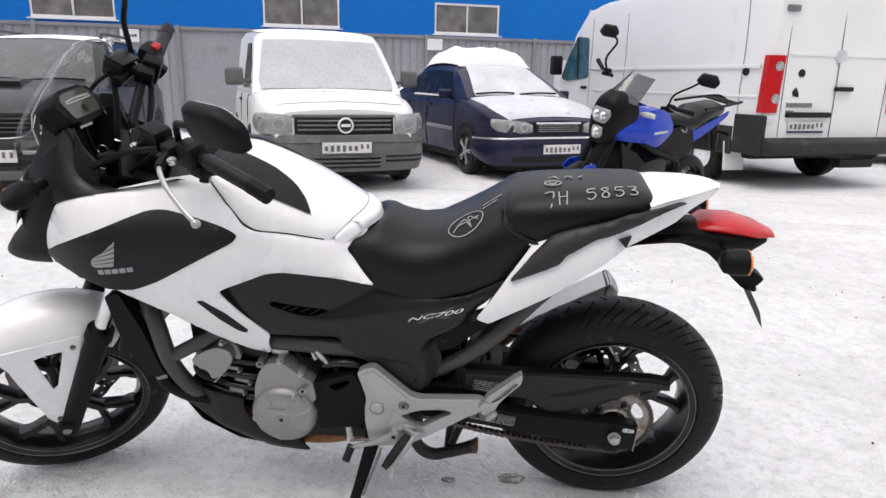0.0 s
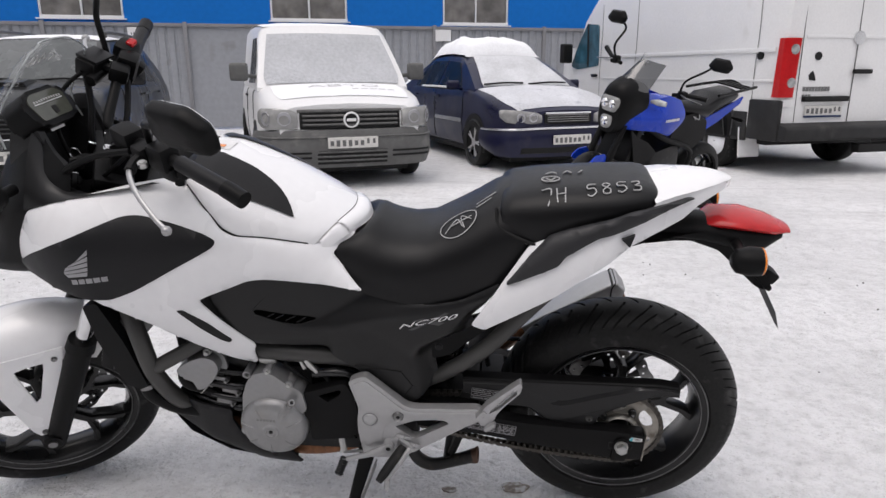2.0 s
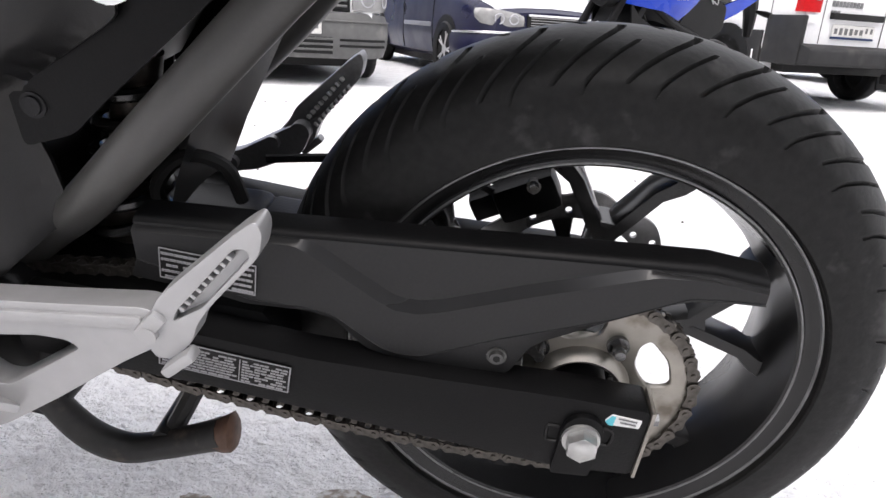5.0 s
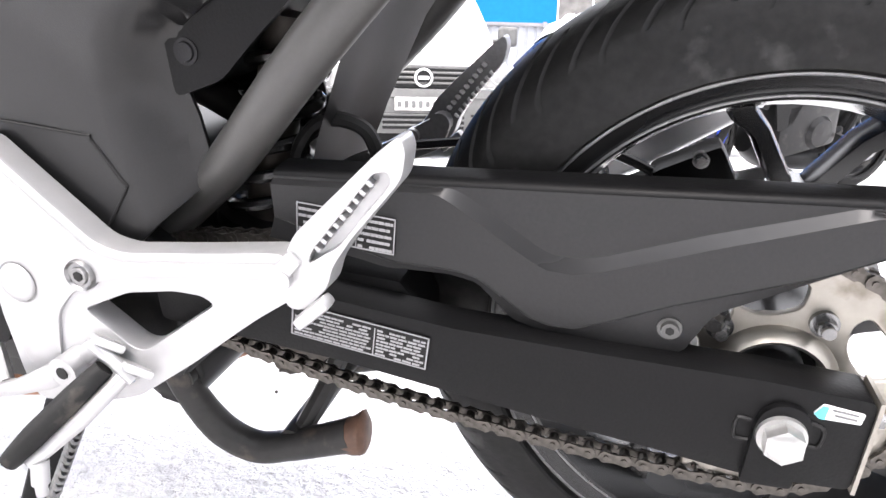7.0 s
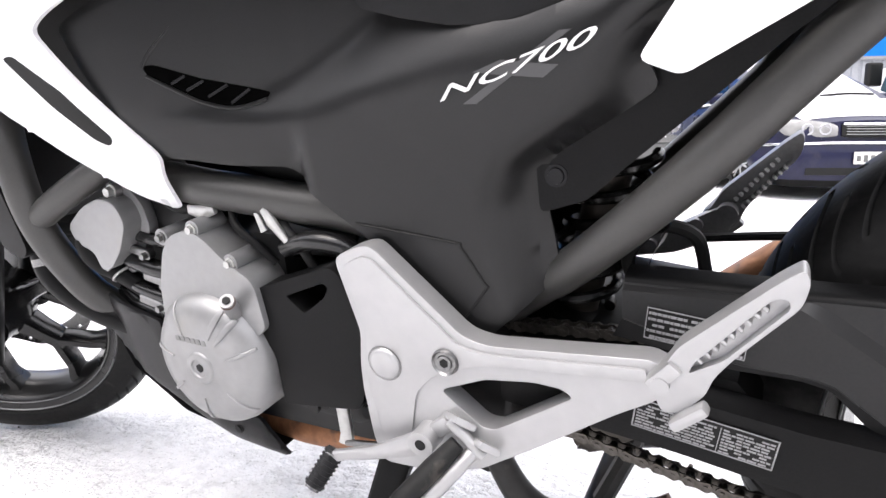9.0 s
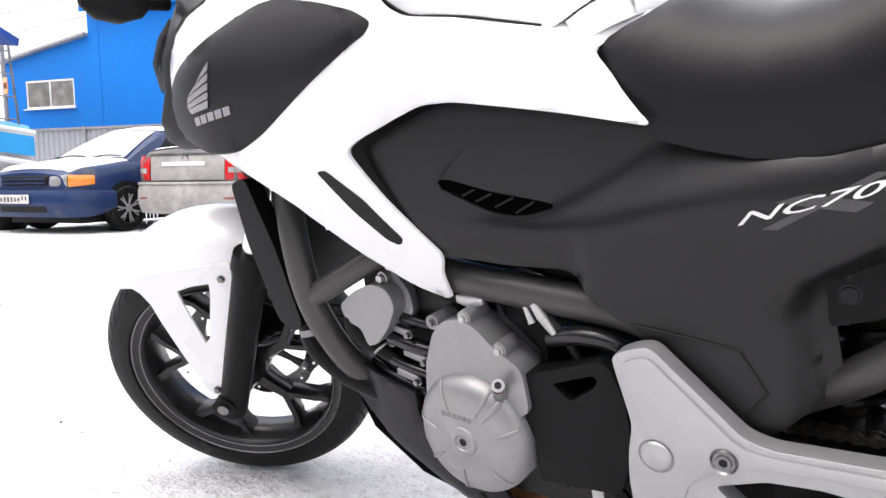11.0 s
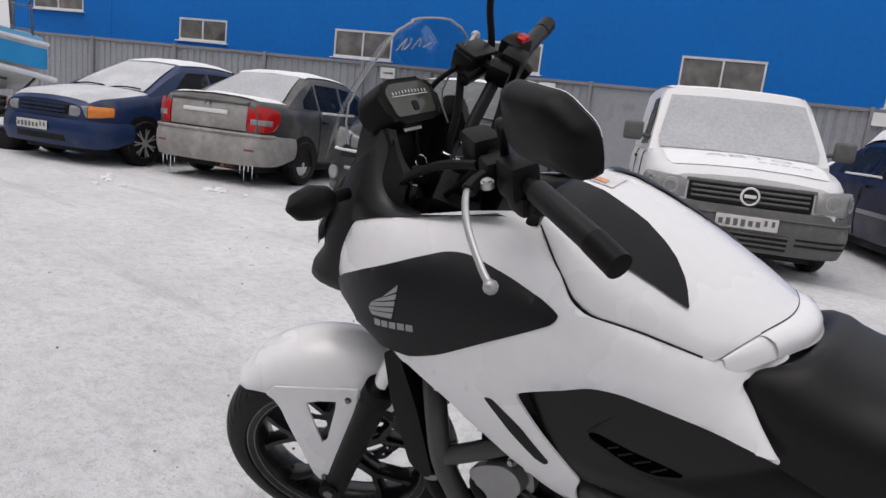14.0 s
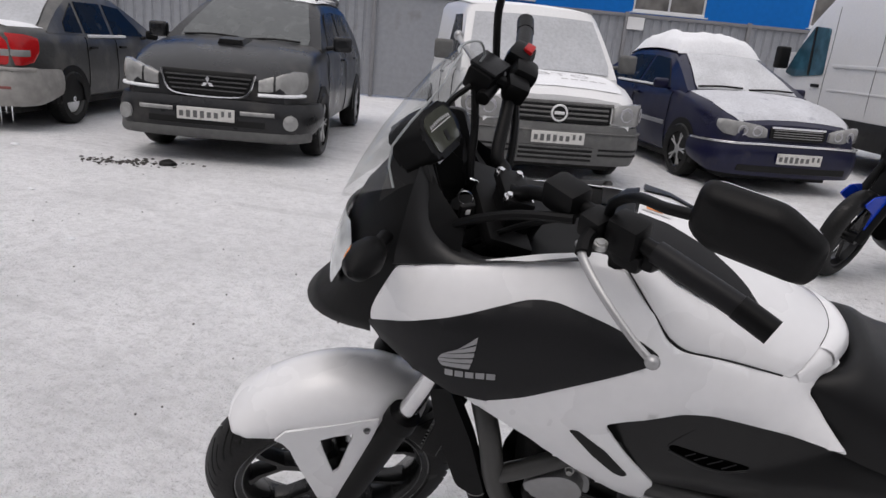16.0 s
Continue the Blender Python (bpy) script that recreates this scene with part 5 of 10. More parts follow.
    for x, z in ((-0.80, 0.285), (-0.785, 0.275), (-0.765, 0.285), (-0.70, 0.285), (-0.69, 0.275), (-0.677, 0.285)):
        part("sump_bolt", rod(bmesh.new(), (x, -0.15, z), (x, -0.13, z), 0.009, n=10), ENGINE_BLACK, e)
    part("sump_edge", prism(bmesh.new(), [(-0.81, 0.30), (-0.675, 0.31), (-0.665, 0.285), (-0.72, 0.262), (-0.81, 0.268)], -0.145, -0.12, bevel=0.004), ENGINE_BLACK, e)
    # belly spoiler, two cheeks joined below
    cheek = rounded([(-1.232, 0.325), (-1.20, 0.385), (-1.165, 0.395), (-1.094, 0.385), (-1.012, 0.373), (-1.018, 0.335), (-1.0, 0.29), (-0.965, 0.252), (-0.93, 0.240), (-0.878, 0.243), (-0.845, 0.184), (-0.868, 0.176), (-0.95, 0.176), (-1.06, 0.196), (-1.17, 0.25)], 0.006)
    def belly(x, z):
        fold = lerp(x, (-1.25, -1.12, -1.0, -0.9, -0.84), (0.345, 0.27, 0.222, 0.2, 0.19))
        return lerp(x, (-1.25, -1.1, -0.95, -0.85), (0.10, 0.15, 0.168, 0.166)) + 0.14 * (z - 0.3) - 0.55 * max(fold - z, 0.0)
    spoiler = both("belly_spoiler", drape(cheek, belly, 0.006, 0.014, edge=0.003), DARK_GREY, bike, "dark grey plastic belly spoiler")[0]
    bm = loft(bmesh.new(), [[(x, y, z) for y in np.linspace(-w, w, 9)] for x, z, w in ((-1.23, 0.325, 0.1), (-1.17, 0.25, 0.115), (-1.06, 0.198, 0.125), (-0.955, 0.179, 0.125), (-0.87, 0.18, 0.125))], closed=False)
    part("belly_pan", bm, DARK_GREY, bike)
    bolt("spoiler_bolt", (-0.918, -belly(-0.918, 0.218) - 0.001, 0.218), 0.0055, spoiler, INK, h=0.002, n=12)


ENGINE_GLOSS = material("wet_black_hose", (0.008, 0.008, 0.0084), 0.22, vary=0.2, spec=0.5)
engine()


def frame_and_radiator():
    for s in (-1, 1):
        bm = bmesh.new()
        tube(bm, [(-1.27, s * 0.10, 0.76), (-1.235, s * 0.155, 0.68), (-1.205, s * 0.185, 0.60), (-1.19, s * 0.185, 0.50), (-1.165, s * 0.155, 0.40), (-1.14, s * 0.12, 0.35)], 0.0225, n=14)
        tube(bm, [(-1.19, s * 0.185, 0.512), (-1.12, s * 0.175, 0.55), (-1.03, s * 0.15, 0.598)], 0.019, n=12)
        tube(bm, [(-0.955, s * 0.148, 0.566), (-0.88, s * 0.148, 0.556), (-0.80, s * 0.142, 0.546), (-0.67, s * 0.125, 0.523), (-0.56, s * 0.12, 0.47)], 0.0235, n=14)
        part("main_frame", bm, FRAME, bike, "grey steel tube frame")
        bm = tube(bmesh.new(), [(-0.58, s * 0.085, 0.385), (-0.50, s * 0.098, 0.447), (-0.447, s * 0.116, 0.488), (-0.342, s * 0.146, 0.586), (-0.228, s * 0.118, 0.70), (-0.10, s * 0.085, 0.81), (0.05, s * 0.06, 0.89)], 0.0205, n=14, steps=4)
        part("rear_frame", bm, FRAME, bike)
        bm = drape(rounded([(-1.325, 0.70), (-1.285, 0.71), (-1.24, 0.60), (-1.205, 0.47), (-1.225, 0.455), (-1.265, 0.47), (-1.31, 0.60)], 0.012), lambda x, z: 0.2 + 0.03 * (x + 1.27), 0.03, 0.03, s)
        part("radiator_shroud", bm, MATT_BLACK, bike)
    bm = box(bmesh.new(), (0.035, 0.30, 0.26), (-1.30, 0, 0.60), pose(0, 0, 0, 0, 20, 0), 0.006)
    r = part("radiator", bm, MATT_BLACK, bike)
    bm = bmesh.new()
    for k in range(22):
        box(bm, (0.004, 0.28, 0.003), Vector((-1.322, 0, 0.60)) + Vector((0.342, 0, 0.94)) * (0.0105 * (k - 10.5)), pose(0, 0, 0, 0, 20, 0))
    part("radiator_fins", bm, STEEL, r)
    bm = tube(bmesh.new(), [(-1.235, -0.16, 0.47), (-1.225, -0.165, 0.42), (-1.18, -0.15, 0.37), (-1.12, -0.13, 0.34)], 0.021, n=12)
    hose = part("radiator_hose", bm, MATT_BLACK, bike)
    part("hose_clip", rod(bmesh.new(), (-1.231, -0.162, 0.447), (-1.229, -0.163, 0.436), 0.0235, n=18), STEEL, hose)
    # dark mass behind the panels: air box, luggage box, battery
    bm = prism(bmesh.new(), [(-1.22, 0.88), (-0.80, 0.82), (-0.66, 0.72), (-0.62, 0.51), (-0.93, 0.60), (-1.2, 0.70)], -0.12, 0.12)
    prism(bm, [(-0.65, 0.71), (-0.36, 0.70), (-0.46, 0.56), (-0.61, 0.51)], -0.12, 0.12)
    part("luggage_box", bm, INK, bike)
    # inner rear mudguard behind the frame tube
    bm = loft(bmesh.new(), [[(x + 0.0, y, z - 0.35 * abs(y) ** 1.5) for y in np.linspace(-w, w, 9)] for x, z, w in ((-0.40, 0.455, 0.08), (-0.378, 0.51, 0.09), (-0.335, 0.60, 0.105), (-0.265, 0.69, 0.11), (-0.17, 0.775, 0.105), (-0.06, 0.835, 0.09), (0.03, 0.855, 0.075), (0.14, 0.872, 0.06))], closed=False)
    part("inner_mudguard", bm, MATT_BLACK, bike)
    bm = drape(rounded([(-0.478, 0.60), (-0.44, 0.628), (-0.375, 0.672), (-0.34, 0.684), (-0.24, 0.735), (-0.225, 0.728), (-0.275, 0.69), (-0.325, 0.648), (-0.40, 0.585), (-0.431, 0.557), (-0.476, 0.543)], 0.008), lambda x, z: 0.138, 0.006, 0.03)
    p, q = both("inner_side_cover", bm, MATT_BLACK, bike)
    bolt("cover_screw", (-0.459, -0.139, 0.579), 0.008, p, DARK_GREY, h=0.002, n=16)


frame_and_radiator()


def lid_point(x, s, lift=0.0):
    """The box lid: s runs from 0 at its left edge to 1 at its right one."""
    w = lerp(x, (-1.01, -0.97, -0.93, -0.90, -0.83, -0.736, -0.68, -0.62), (0.165, 0.19, 0.203, 0.2, 0.183, 0.158, 0.105, 0.05)) + lift
    lo = lerp(x, (-1.01, -0.97, -0.93, -0.90, -0.83, -0.736, -0.68, -0.62), (1.008, 0.965, 0.918, 0.898, 0.886, 0.862, 0.872, 0.885))
    hi = lerp(x, (-1.01, -0.96, -0.90, -0.83, -0.75, -0.69, -0.66, -0.62), (1.056, 1.05, 1.028, 0.993, 0.947, 0.91, 0.892, 0.88)) + lift
    t = math.pi * s
    c = math.cos(t)
    return Vector((x, -w * math.copysign(abs(c) ** 0.95, c), lo + (hi - lo) * math.sin(t) ** 1.08))


WHITE_SIDE = rounded([(-1.462, 0.812), (-1.43, 0.88), (-1.393, 0.948), (-1.307, 0.976), (-1.221, 0.992), (-1.144, 1.006), (-1.06, 1.016), (-1.006, 1.008), (-0.965, 0.962), (-0.932, 0.916), (-0.905, 0.899), (-0.83, 0.886), (-0.742, 0.863),
                      (-0.708, 0.869), (-0.677, 0.872), (-0.652, 0.866), (-0.672, 0.851), (-0.704, 0.834), (-0.664, 0.788), (-0.627, 0.752), (-0.689, 0.766), (-0.761, 0.781), (-0.845, 0.797), (-0.885, 0.797), (-0.975, 0.764), (-1.002, 0.75), (-0.96, 0.685), (-0.9, 0.605),
                      (-0.912, 0.58), (-0.912, 0.535), (-0.96, 0.552), (-1.036, 0.604), (-1.126, 0.677), (-1.25, 0.757), (-1.35, 0.782)], 0.012)
INSERT = rounded([(-1.462, 0.812), (-1.40, 0.85), (-1.32, 0.887), (-1.21, 0.93), (-1.15, 0.951), (-1.11, 0.953), (-1.03, 0.935), (-0.965, 0.915), (-0.938, 0.898), (-0.945, 0.885), (-1.035, 0.838), (-1.14, 0.78), (-1.2, 0.757), (-1.26, 0.757), (-1.37, 0.788), (-1.43, 0.8)], 0.02)
DARK_SIDE = rounded([(-0.998, 0.75), (-0.972, 0.762), (-0.885, 0.794), (-0.845, 0.794), (-0.761, 0.778), (-0.689, 0.763), (-0.614, 0.75), (-0.571, 0.728), (-0.529, 0.716), (-0.477, 0.716), (-0.40, 0.735), (-0.31, 0.778), (-0.38, 0.682), (-0.366, 0.656), (-0.39, 0.64),
                     (-0.461, 0.597), (-0.473, 0.56), (-0.470, 0.53), (-0.462, 0.475), (-0.53, 0.415), (-0.575, 0.412), (-0.66, 0.515), (-0.715, 0.559), (-0.745, 0.588), (-0.82, 0.59), (-0.904, 0.603), (-0.965, 0.69)], 0.012)


def dark_depth(x, z):
    """The side panel: a ridge climbs to the rear; above it the panel slopes in, forward it is a shallow pocket, behind it is drawn in."""
    ridge = lerp(x, (-1.05, -0.9, -0.83, -0.77, -0.715, -0.631, -0.549, -0.457, -0.365, -0.3), (0.655, 0.648, 0.642, 0.637, 0.642, 0.662, 0.682, 0.704, 0.73, 0.75))
    base = max(body_depth(x, min(z, ridge)) - 0.006, lerp(x, (-0.85, -0.72, -0.5), (0.0, 0.178, 0.172)))
    up = z - ridge
    reach = lerp(x, (-0.97, -0.85, -0.75, -0.66, -0.58, -0.5), (0.0, 0.012, 0.028, 0.055, 0.085, 0.1))
    over = 0.5 * (up + math.hypot(up, 0.012))
    in_above = 0.62 * min(over, reach + 0.0) + 0.05 * max(over - reach, 0.0)
    soft = 0.5 * (-up + math.hypot(up, 0.012))
    in_below = 0.10 * min(soft, 0.15)
    bend = lerp(z, (0.42, 0.51, 0.554, 0.593, 0.644, 0.709), (-0.505, -0.52, -0.528, -0.51, -0.43, -0.40))
    rear = 0.034 * min(max((x - bend) / 0.035, 0), 1) ** 1.3 * min(max((ridge - z) / 0.04, 0), 1)
    return base - in_above - in_below - rear


CROSS_GREY = material("grey_decal", (0.055, 0.055, 0.057), 0.45, vary=0.05)


def bodywork():
    both("side_cowl", drape(WHITE_SIDE, body_depth, 0.005, 0.02, edge=0.004), WHITE, bike, "glossy white side cowl")
    l, r = both("cowl_insert", drape(INSERT, body_depth, 0.004, 0.02, lift=0.005, edge=0.004), DARK_GREY, bike, "matt dark grey insert with a silver wing badge")
    # wing badge as plain feathers, and a bar below it
    def on_badge(u, v):
        return (-1.275 + 0.0912 * u, 0.806 + 0.012 * u + 0.092 * v)
    inner = [(0.24, 0.53), (0.08, 0.47), (-0.05, 0.40), (-0.13, 0.30), (-0.12, 0.22), (-0.02, 0.13)]
    outer = [(0.60, 0.80), (0.59, 0.64), (0.57, 0.50), (0.55, 0.37), (0.52, 0.25), (0.47, 0.11)]
    for k in range(5):
        a, b, c, d = (Vector(p) for p in (inner[k], outer[k], outer[k + 1], inner[k + 1]))
        c, d = b.lerp(c, 0.76), a.lerp(d, 0.86)
        bm = drape([on_badge(*a), on_badge(*b), on_badge(*c), on_badge(*d)], body_depth, 0.001, 0.02, lift=0.0065)
        part("badge_feather", bm, GRAPHIC, l)
    for k in range(5):
        a, b = 0.2 * k + 0.015, 0.2 * k + 0.175
        bm = drape([on_badge(a, 0.07), on_badge(b, 0.07), on_badge(b, -0.06), on_badge(a, -0.06)], body_depth, 0.001, 0.012, lift=0.0065)
        part("badge_bar", bm, GRAPHIC, l)
    l, r = both("side_panel", drape(DARK_SIDE, dark_depth, 0.004, 0.0105, edge=0.001), PANEL_BLACK, bike, "matt black side panel")
    # vent: near-black patch for the shade in a scooped slot, with slanting slats
    vent = rounded([(-0.893, 0.7035), (-0.88, 0.704), (-0.829, 0.686), (-0.767, 0.671), (-0.753, 0.667), (-0.757, 0.662), (-0.785, 0.656), (-0.805, 0.656), (-0.833, 0.664), (-0.889, 0.695)], 0.004)
    part("vent", drape(vent, dark_depth, 0.001, 0.01, lift=0.0012), VOID, l)
    for (x0, z0), (x1, z1) in (((-0.862, 0.683), (-0.846, 0.690)), ((-0.846, 0.675), (-0.826, 0.6835)), ((-0.823, 0.667), (-0.80, 0.6775)), ((-0.798, 0.659), (-0.776, 0.6715))):
        rows = [((x, -dark_depth(x, z) - 0.0014, z), 0.0014, 0.0012) for x, z in ((x0, z0), ((x0 + x1) / 2, (z0 + z1) / 2), (x1, z1))]
        part("vent_slat", blade(bmesh.new(), rows), DARK_GREY, l)
    scoop = [(-0.893, 0.702), (-0.886, 0.712), (-0.874, 0.724), (-0.855, 0.74)]
    part("scoop_crease", tube(bmesh.new(), [(x, -dark_depth(x, z) + 0.0012, z) for x, z in scoop], [0.0028, 0.0026, 0.0022, 0.0015], n=8, steps=3), PANEL_BLACK, l)
    lip = [(-0.89, 0.693), (-0.86, 0.676), (-0.833, 0.662), (-0.806, 0.6545), (-0.783, 0.6545), (-0.757, 0.6605)]
    part("vent_lip", tube(bmesh.new(), [(x, -dark_depth(x, z) - 0.0002, z) for x, z in lip], 0.0022, n=8, steps=3), PANEL_BLACK, l)
    # seam of the lower patch
    pts = [(-0.668, 0.53), (-0.56, 0.515), (-0.552, 0.511), (-0.529, 0.474), (-0.528, 0.468), (-0.557, 0.43)]
    bm = tube(bmesh.new(), [(x, -dark_depth(x, z) - 0.0005, z) for x, z in pts], 0.0014, n=6, steps=2)
    part("panel_seam", bm, INK, l)
    # the slot in the white cowl
    for s in (-1, 1):
        bm = drape(rounded([(-1.058, 0.725), (-1.042, 0.727), (-0.99, 0.685), (-0.948, 0.63), (-0.956, 0.62), (-0.972, 0.627), (-1.013, 0.668)], 0.006), body_depth, 0.001, 0.02, s, lift=0.001)
        part("cowl_slot", bm, INK, bike)
    # model lettering on the side panel
    letters = bpy.data.curves.new("lettering", "FONT")
    letters.body, letters.size, letters.shear, letters.resolution_u, letters.offset = "NC700", 0.046, 0.45, 3, 0.0003
    tmp = new("lettering", letters)
    me = bpy.data.meshes.new_from_object(tmp)
    bpy.data.objects.remove(tmp)
    bm = bmesh.new()
    bm.from_mesh(me)
    for k in range(3):
        bmesh.ops.subdivide_edges(bm, edges=[e for e in bm.edges if e.calc_length() > 0.008], cuts=1)
    for v in bm.verts:
        u, w = v.co.x * 1.06, v.co.y * 0.345
        x, z = -0.5515 + u * math.cos(0.29) - w * math.sin(0.29), 0.6525 + u * math.sin(0.29) + w * math.cos(0.29)
        v.co = (x, -dark_depth(x, z) - 0.0022, z)
    part("lettering", bm, PAPER, l, "white slanted model lettering", smooth=0)
    for pts in ([(-0.527, 0.6505), (-0.514, 0.6505), (-0.427, 0.7055), (-0.437, 0.7055)], [(-0.515, 0.677), (-0.488, 0.686), (-0.474, 0.684), (-0.438, 0.680), (-0.451, 0.6705), (-0.485, 0.6735)]):
        part("cross_mark", drape(pts, dark_depth, 0.0004, 0.01, lift=0.0007), CROSS_GREY, l, "grey cross decal behind the lettering")
    # lid of the luggage box, its seam and pads
    xs = [-1.01, -0.99, -0.97, -0.95, -0.93, -0.90, -0.87, -0.83, -0.79, -0.75, -0.72, -0.69, -0.66, -0.63]
    ss = np.linspace(0, 1, 33)
    bm = loft(bmesh.new(), [[lid_point(-1.01 + (x + 1.01) / 0.38 * (0.272 + 0.066 * math.sin(math.pi * s) ** 0.8), s) for s in ss] for x in xs], closed=False)
    lid = part("box_lid", bm, WHITE, bike, "glossy white lid of the luggage box", smooth=60)
    for side in (0, 1):
        bm = tube(bmesh.new(), [lid_point(x, 0.012 if side == 0 else 0.988, 0.001) + Vector((0, 0, -0.002)) for x in xs[:10]], 0.0016, n=6, steps=2)
        part("lid_seam", bm, INK, lid)
        rows = []
        for x in np.linspace(-1.008, -0.782, 24):
            a = lerp(x, (-1.008, -0.93, -0.88, -0.845, -0.82, -0.80, -0.79, -0.782), (0.405, 0.405, 0.39, 0.362, 0.328, 0.282, 0.242, 0.196))
            b = lerp(x, (-1.008, -0.97, -0.92, -0.86, -0.782), (0.165, 0.205, 0.22, 0.21, 0.186))
            rows.append([lid_point(x, (s if side == 0 else 1 - s), 0.004) for s in np.linspace(b, a, 9)])
        bm = loft(bmesh.new(), rows, closed=False)
        part("lid_pad", bm, DARK_GREY, lid, "dark grey pad on the lid", smooth=60)
    bm = loft(bmesh.new(), [[lid_point(x, s, 0.002) for s in np.linspace(0.44, 0.53, 5)] for x in (-1.005, -0.985, -0.955)], closed=False)
    st = part("sticker", bm, PAPER, lid, "small white sticker with an orange sign")
    bm = loft(bmesh.new(), [[lid_point(x, s, 0.003) for s in np.linspace(0.45, 0.475, 3)] for x in (-0.998, -0.985, -0.97)], closed=False)
    part("orange_sign", bm, AMBER, st)
    # white piece between the lid and the seat
    bm = loft(bmesh.new(), [[lid_point(-0.738 + 0.066 * math.sin(math.pi * s) ** 0.8, s) + Vector((dx * math.sin(math.pi * s) ** 0.5, 0, dz)) for s in np.linspace(0.19, 0.81, 25)] for dx, dz in ((0.0, -0.012), (0.0008, -0.001), (0.014, -0.001), (0.028, -0.006), (0.036, -0.016), (0.038, -0.03))], closed=False)
    part("lid_hinge_cover", bm, WHITE, bike, smooth=60)
    bm = loft(bmesh.new(), [[lid_point(-0.738 + 0.066 * math.sin(math.pi * s) ** 0.8, s) + Vector((dx * math.sin(math.pi * s) ** 0.7, 0, dz)) for s in np.linspace(0.03, 0.97, 25)] for dx, dz in ((-0.02, -0.006), (0.0, -0.003), (0.012, -0.004), (0.028, -0.012), (0.04, -0.03))], closed=False)
    part("hinge_base", bm, WHITE, bike, smooth=60)
    bm = tube(bmesh.new(), [lid_point(-0.738 + 0.066 * math.sin(math.pi * s) ** 0.8, s, 0.0) for s in np.linspace(0.2, 0.8, 25)], 0.0008, n=5, steps=0)
    part("hinge_seam", bm, INK, lid)
    # the cowl's front rim over the lid gap
    bm = loft(bmesh.new(), [[lid_point(-1.01, s, 0.0) + Vector((dx, 0, dz)) for s in np.linspace(0.02, 0.98, 25)] for dx, dz in ((-0.006, -0.006), (-0.03, -0.012), (-0.06, -0.04))], closed=False)
    part("box_rim", bm, MATT_BLACK, bike)


bodywork()


def seat_and_tail():
    def hoop(x, w, lo, hi, p=0.7, n=25, back=0.0):
        return [(x + back * math.sin(t) ** 1.2, -w * math.copysign(abs(math.cos(t)) ** p, math.cos(t)), lo + (hi - lo) * math.sin(t) ** 0.62) for t in np.linspace(0, math.pi, n)]
    # rider's seat
    st = [(-0.708, 0.118, 0.836, 0.858, 0.07), (-0.703, 0.132, 0.822, 0.872, 0.072), (-0.685, 0.142, 0.80, 0.884, 0.068), (-0.66, 0.154, 0.768, 0.882, 0.058), (-0.63, 0.162, 0.737, 0.872, 0.045), (-0.59, 0.164, 0.726, 0.864, 0.025), (-0.54, 0.166, 0.716, 0.857, 0.01), (-0.48, 0.166, 0.713, 0.864, 0.0),
          (-0.42, 0.166, 0.718, 0.896, 0.0), (-0.37, 0.166, 0.732, 0.924, 0.0), (-0.33, 0.162, 0.752, 0.95, 0.0), (-0.29, 0.154, 0.785, 0.968, 0.0), (-0.255, 0.14, 0.84, 0.965, 0.0)]
    rider = st
    bm = loft(bmesh.new(), [hoop(*s[:4], 0.7, 29, s[4]) for s in st])
    seat = part("rider_seat", bm, SEAT, bike, "black vinyl seat with marker scribble", smooth=60)
    st = [(-0.318, 0.112, 0.905, 0.938), (-0.308, 0.132, 0.892, 0.958), (-0.285, 0.14, 0.876, 0.970), (-0.23, 0.144, 0.858, 0.979), (-0.15, 0.143, 0.878, 0.984), (-0.07, 0.137, 0.90, 0.988), (0.0, 0.125, 0.93, 0.989), (0.025, 0.11, 0.95, 0.985), (0.037, 0.09, 0.96, 0.976)]
    pillion = st
    bm = loft(bmesh.new(), [hoop(x, w, lo, hi, 0.47, 29) for x, w, lo, hi in st])
    back = part("pillion_seat", bm, SEAT, bike, "raised black pillion seat with white marker figures", smooth=60)
    # seam piping of the pillion seat
    bm = tube(bmesh.new(), [(-0.322, -0.11, 0.94), (-0.316, -0.132, 0.905), (-0.275, -0.148, 0.884), (-0.232, -0.15, 0.868)], 0.004, n=8)
    part("seat_seam", bm, INK, back)
    # marker figures, put down on the seats
    def scribble(name, parent, strokes, r=0.0022):
        bm = bmesh.new()
        for s in strokes:
            tube(bm, s, r, n=5, steps=4)
        return tagged(part(name, bm, MARKER, parent, "white marker writing"), kind="stuff")
    def seat_z(x, y, rear):
        w, lo, hi = (lerp(x, [q[0] for q in (pillion if rear else rider)], [q[k] for q in (pillion if rear else rider)]) for k in (1, 2, 3))
        p = 0.47 if rear else 0.7
        c = min(abs(y) / w, 0.999) ** (1 / p)
        return lo + (hi - lo) * math.sin(math.acos(c)) ** 0.62 + 0.0026
    glyphs = {"7": [[(0, 1), (0.7, 1.05), (0.45, 0)]], "H": [[(0, 1), (0.05, 0)], [(0.65, 1.05), (0.6, 0)], [(0.05, 0.5), (0.62, 0.55)]],
              "5": [[(0.7, 1.05), (0.1, 1), (0.05, 0.6), (0.5, 0.62), (0.65, 0.3), (0.3, 0), (0, 0.1)]],
              "8": [[(0.6, 0.9), (0.3, 1.05), (0.05, 0.8), (0.55, 0.4), (0.5, 0.05), (0.1, 0.05), (0.1, 0.35), (0.6, 0.85)]],
              "3": [[(0, 0.95), (0.5, 1.05), (0.55, 0.75), (0.2, 0.55), (0.6, 0.4), (0.5, 0.05), (0, 0.05)]]}
    strokes = []
    for k, ch in enumerate("7H 5853"):
        for g in glyphs.get(ch, []):
            strokes.append([(-0.222 + 0.033 * k + 0.03 * u, -0.128 + 0.036 * v + 0.0045 * k) for u, v in g])
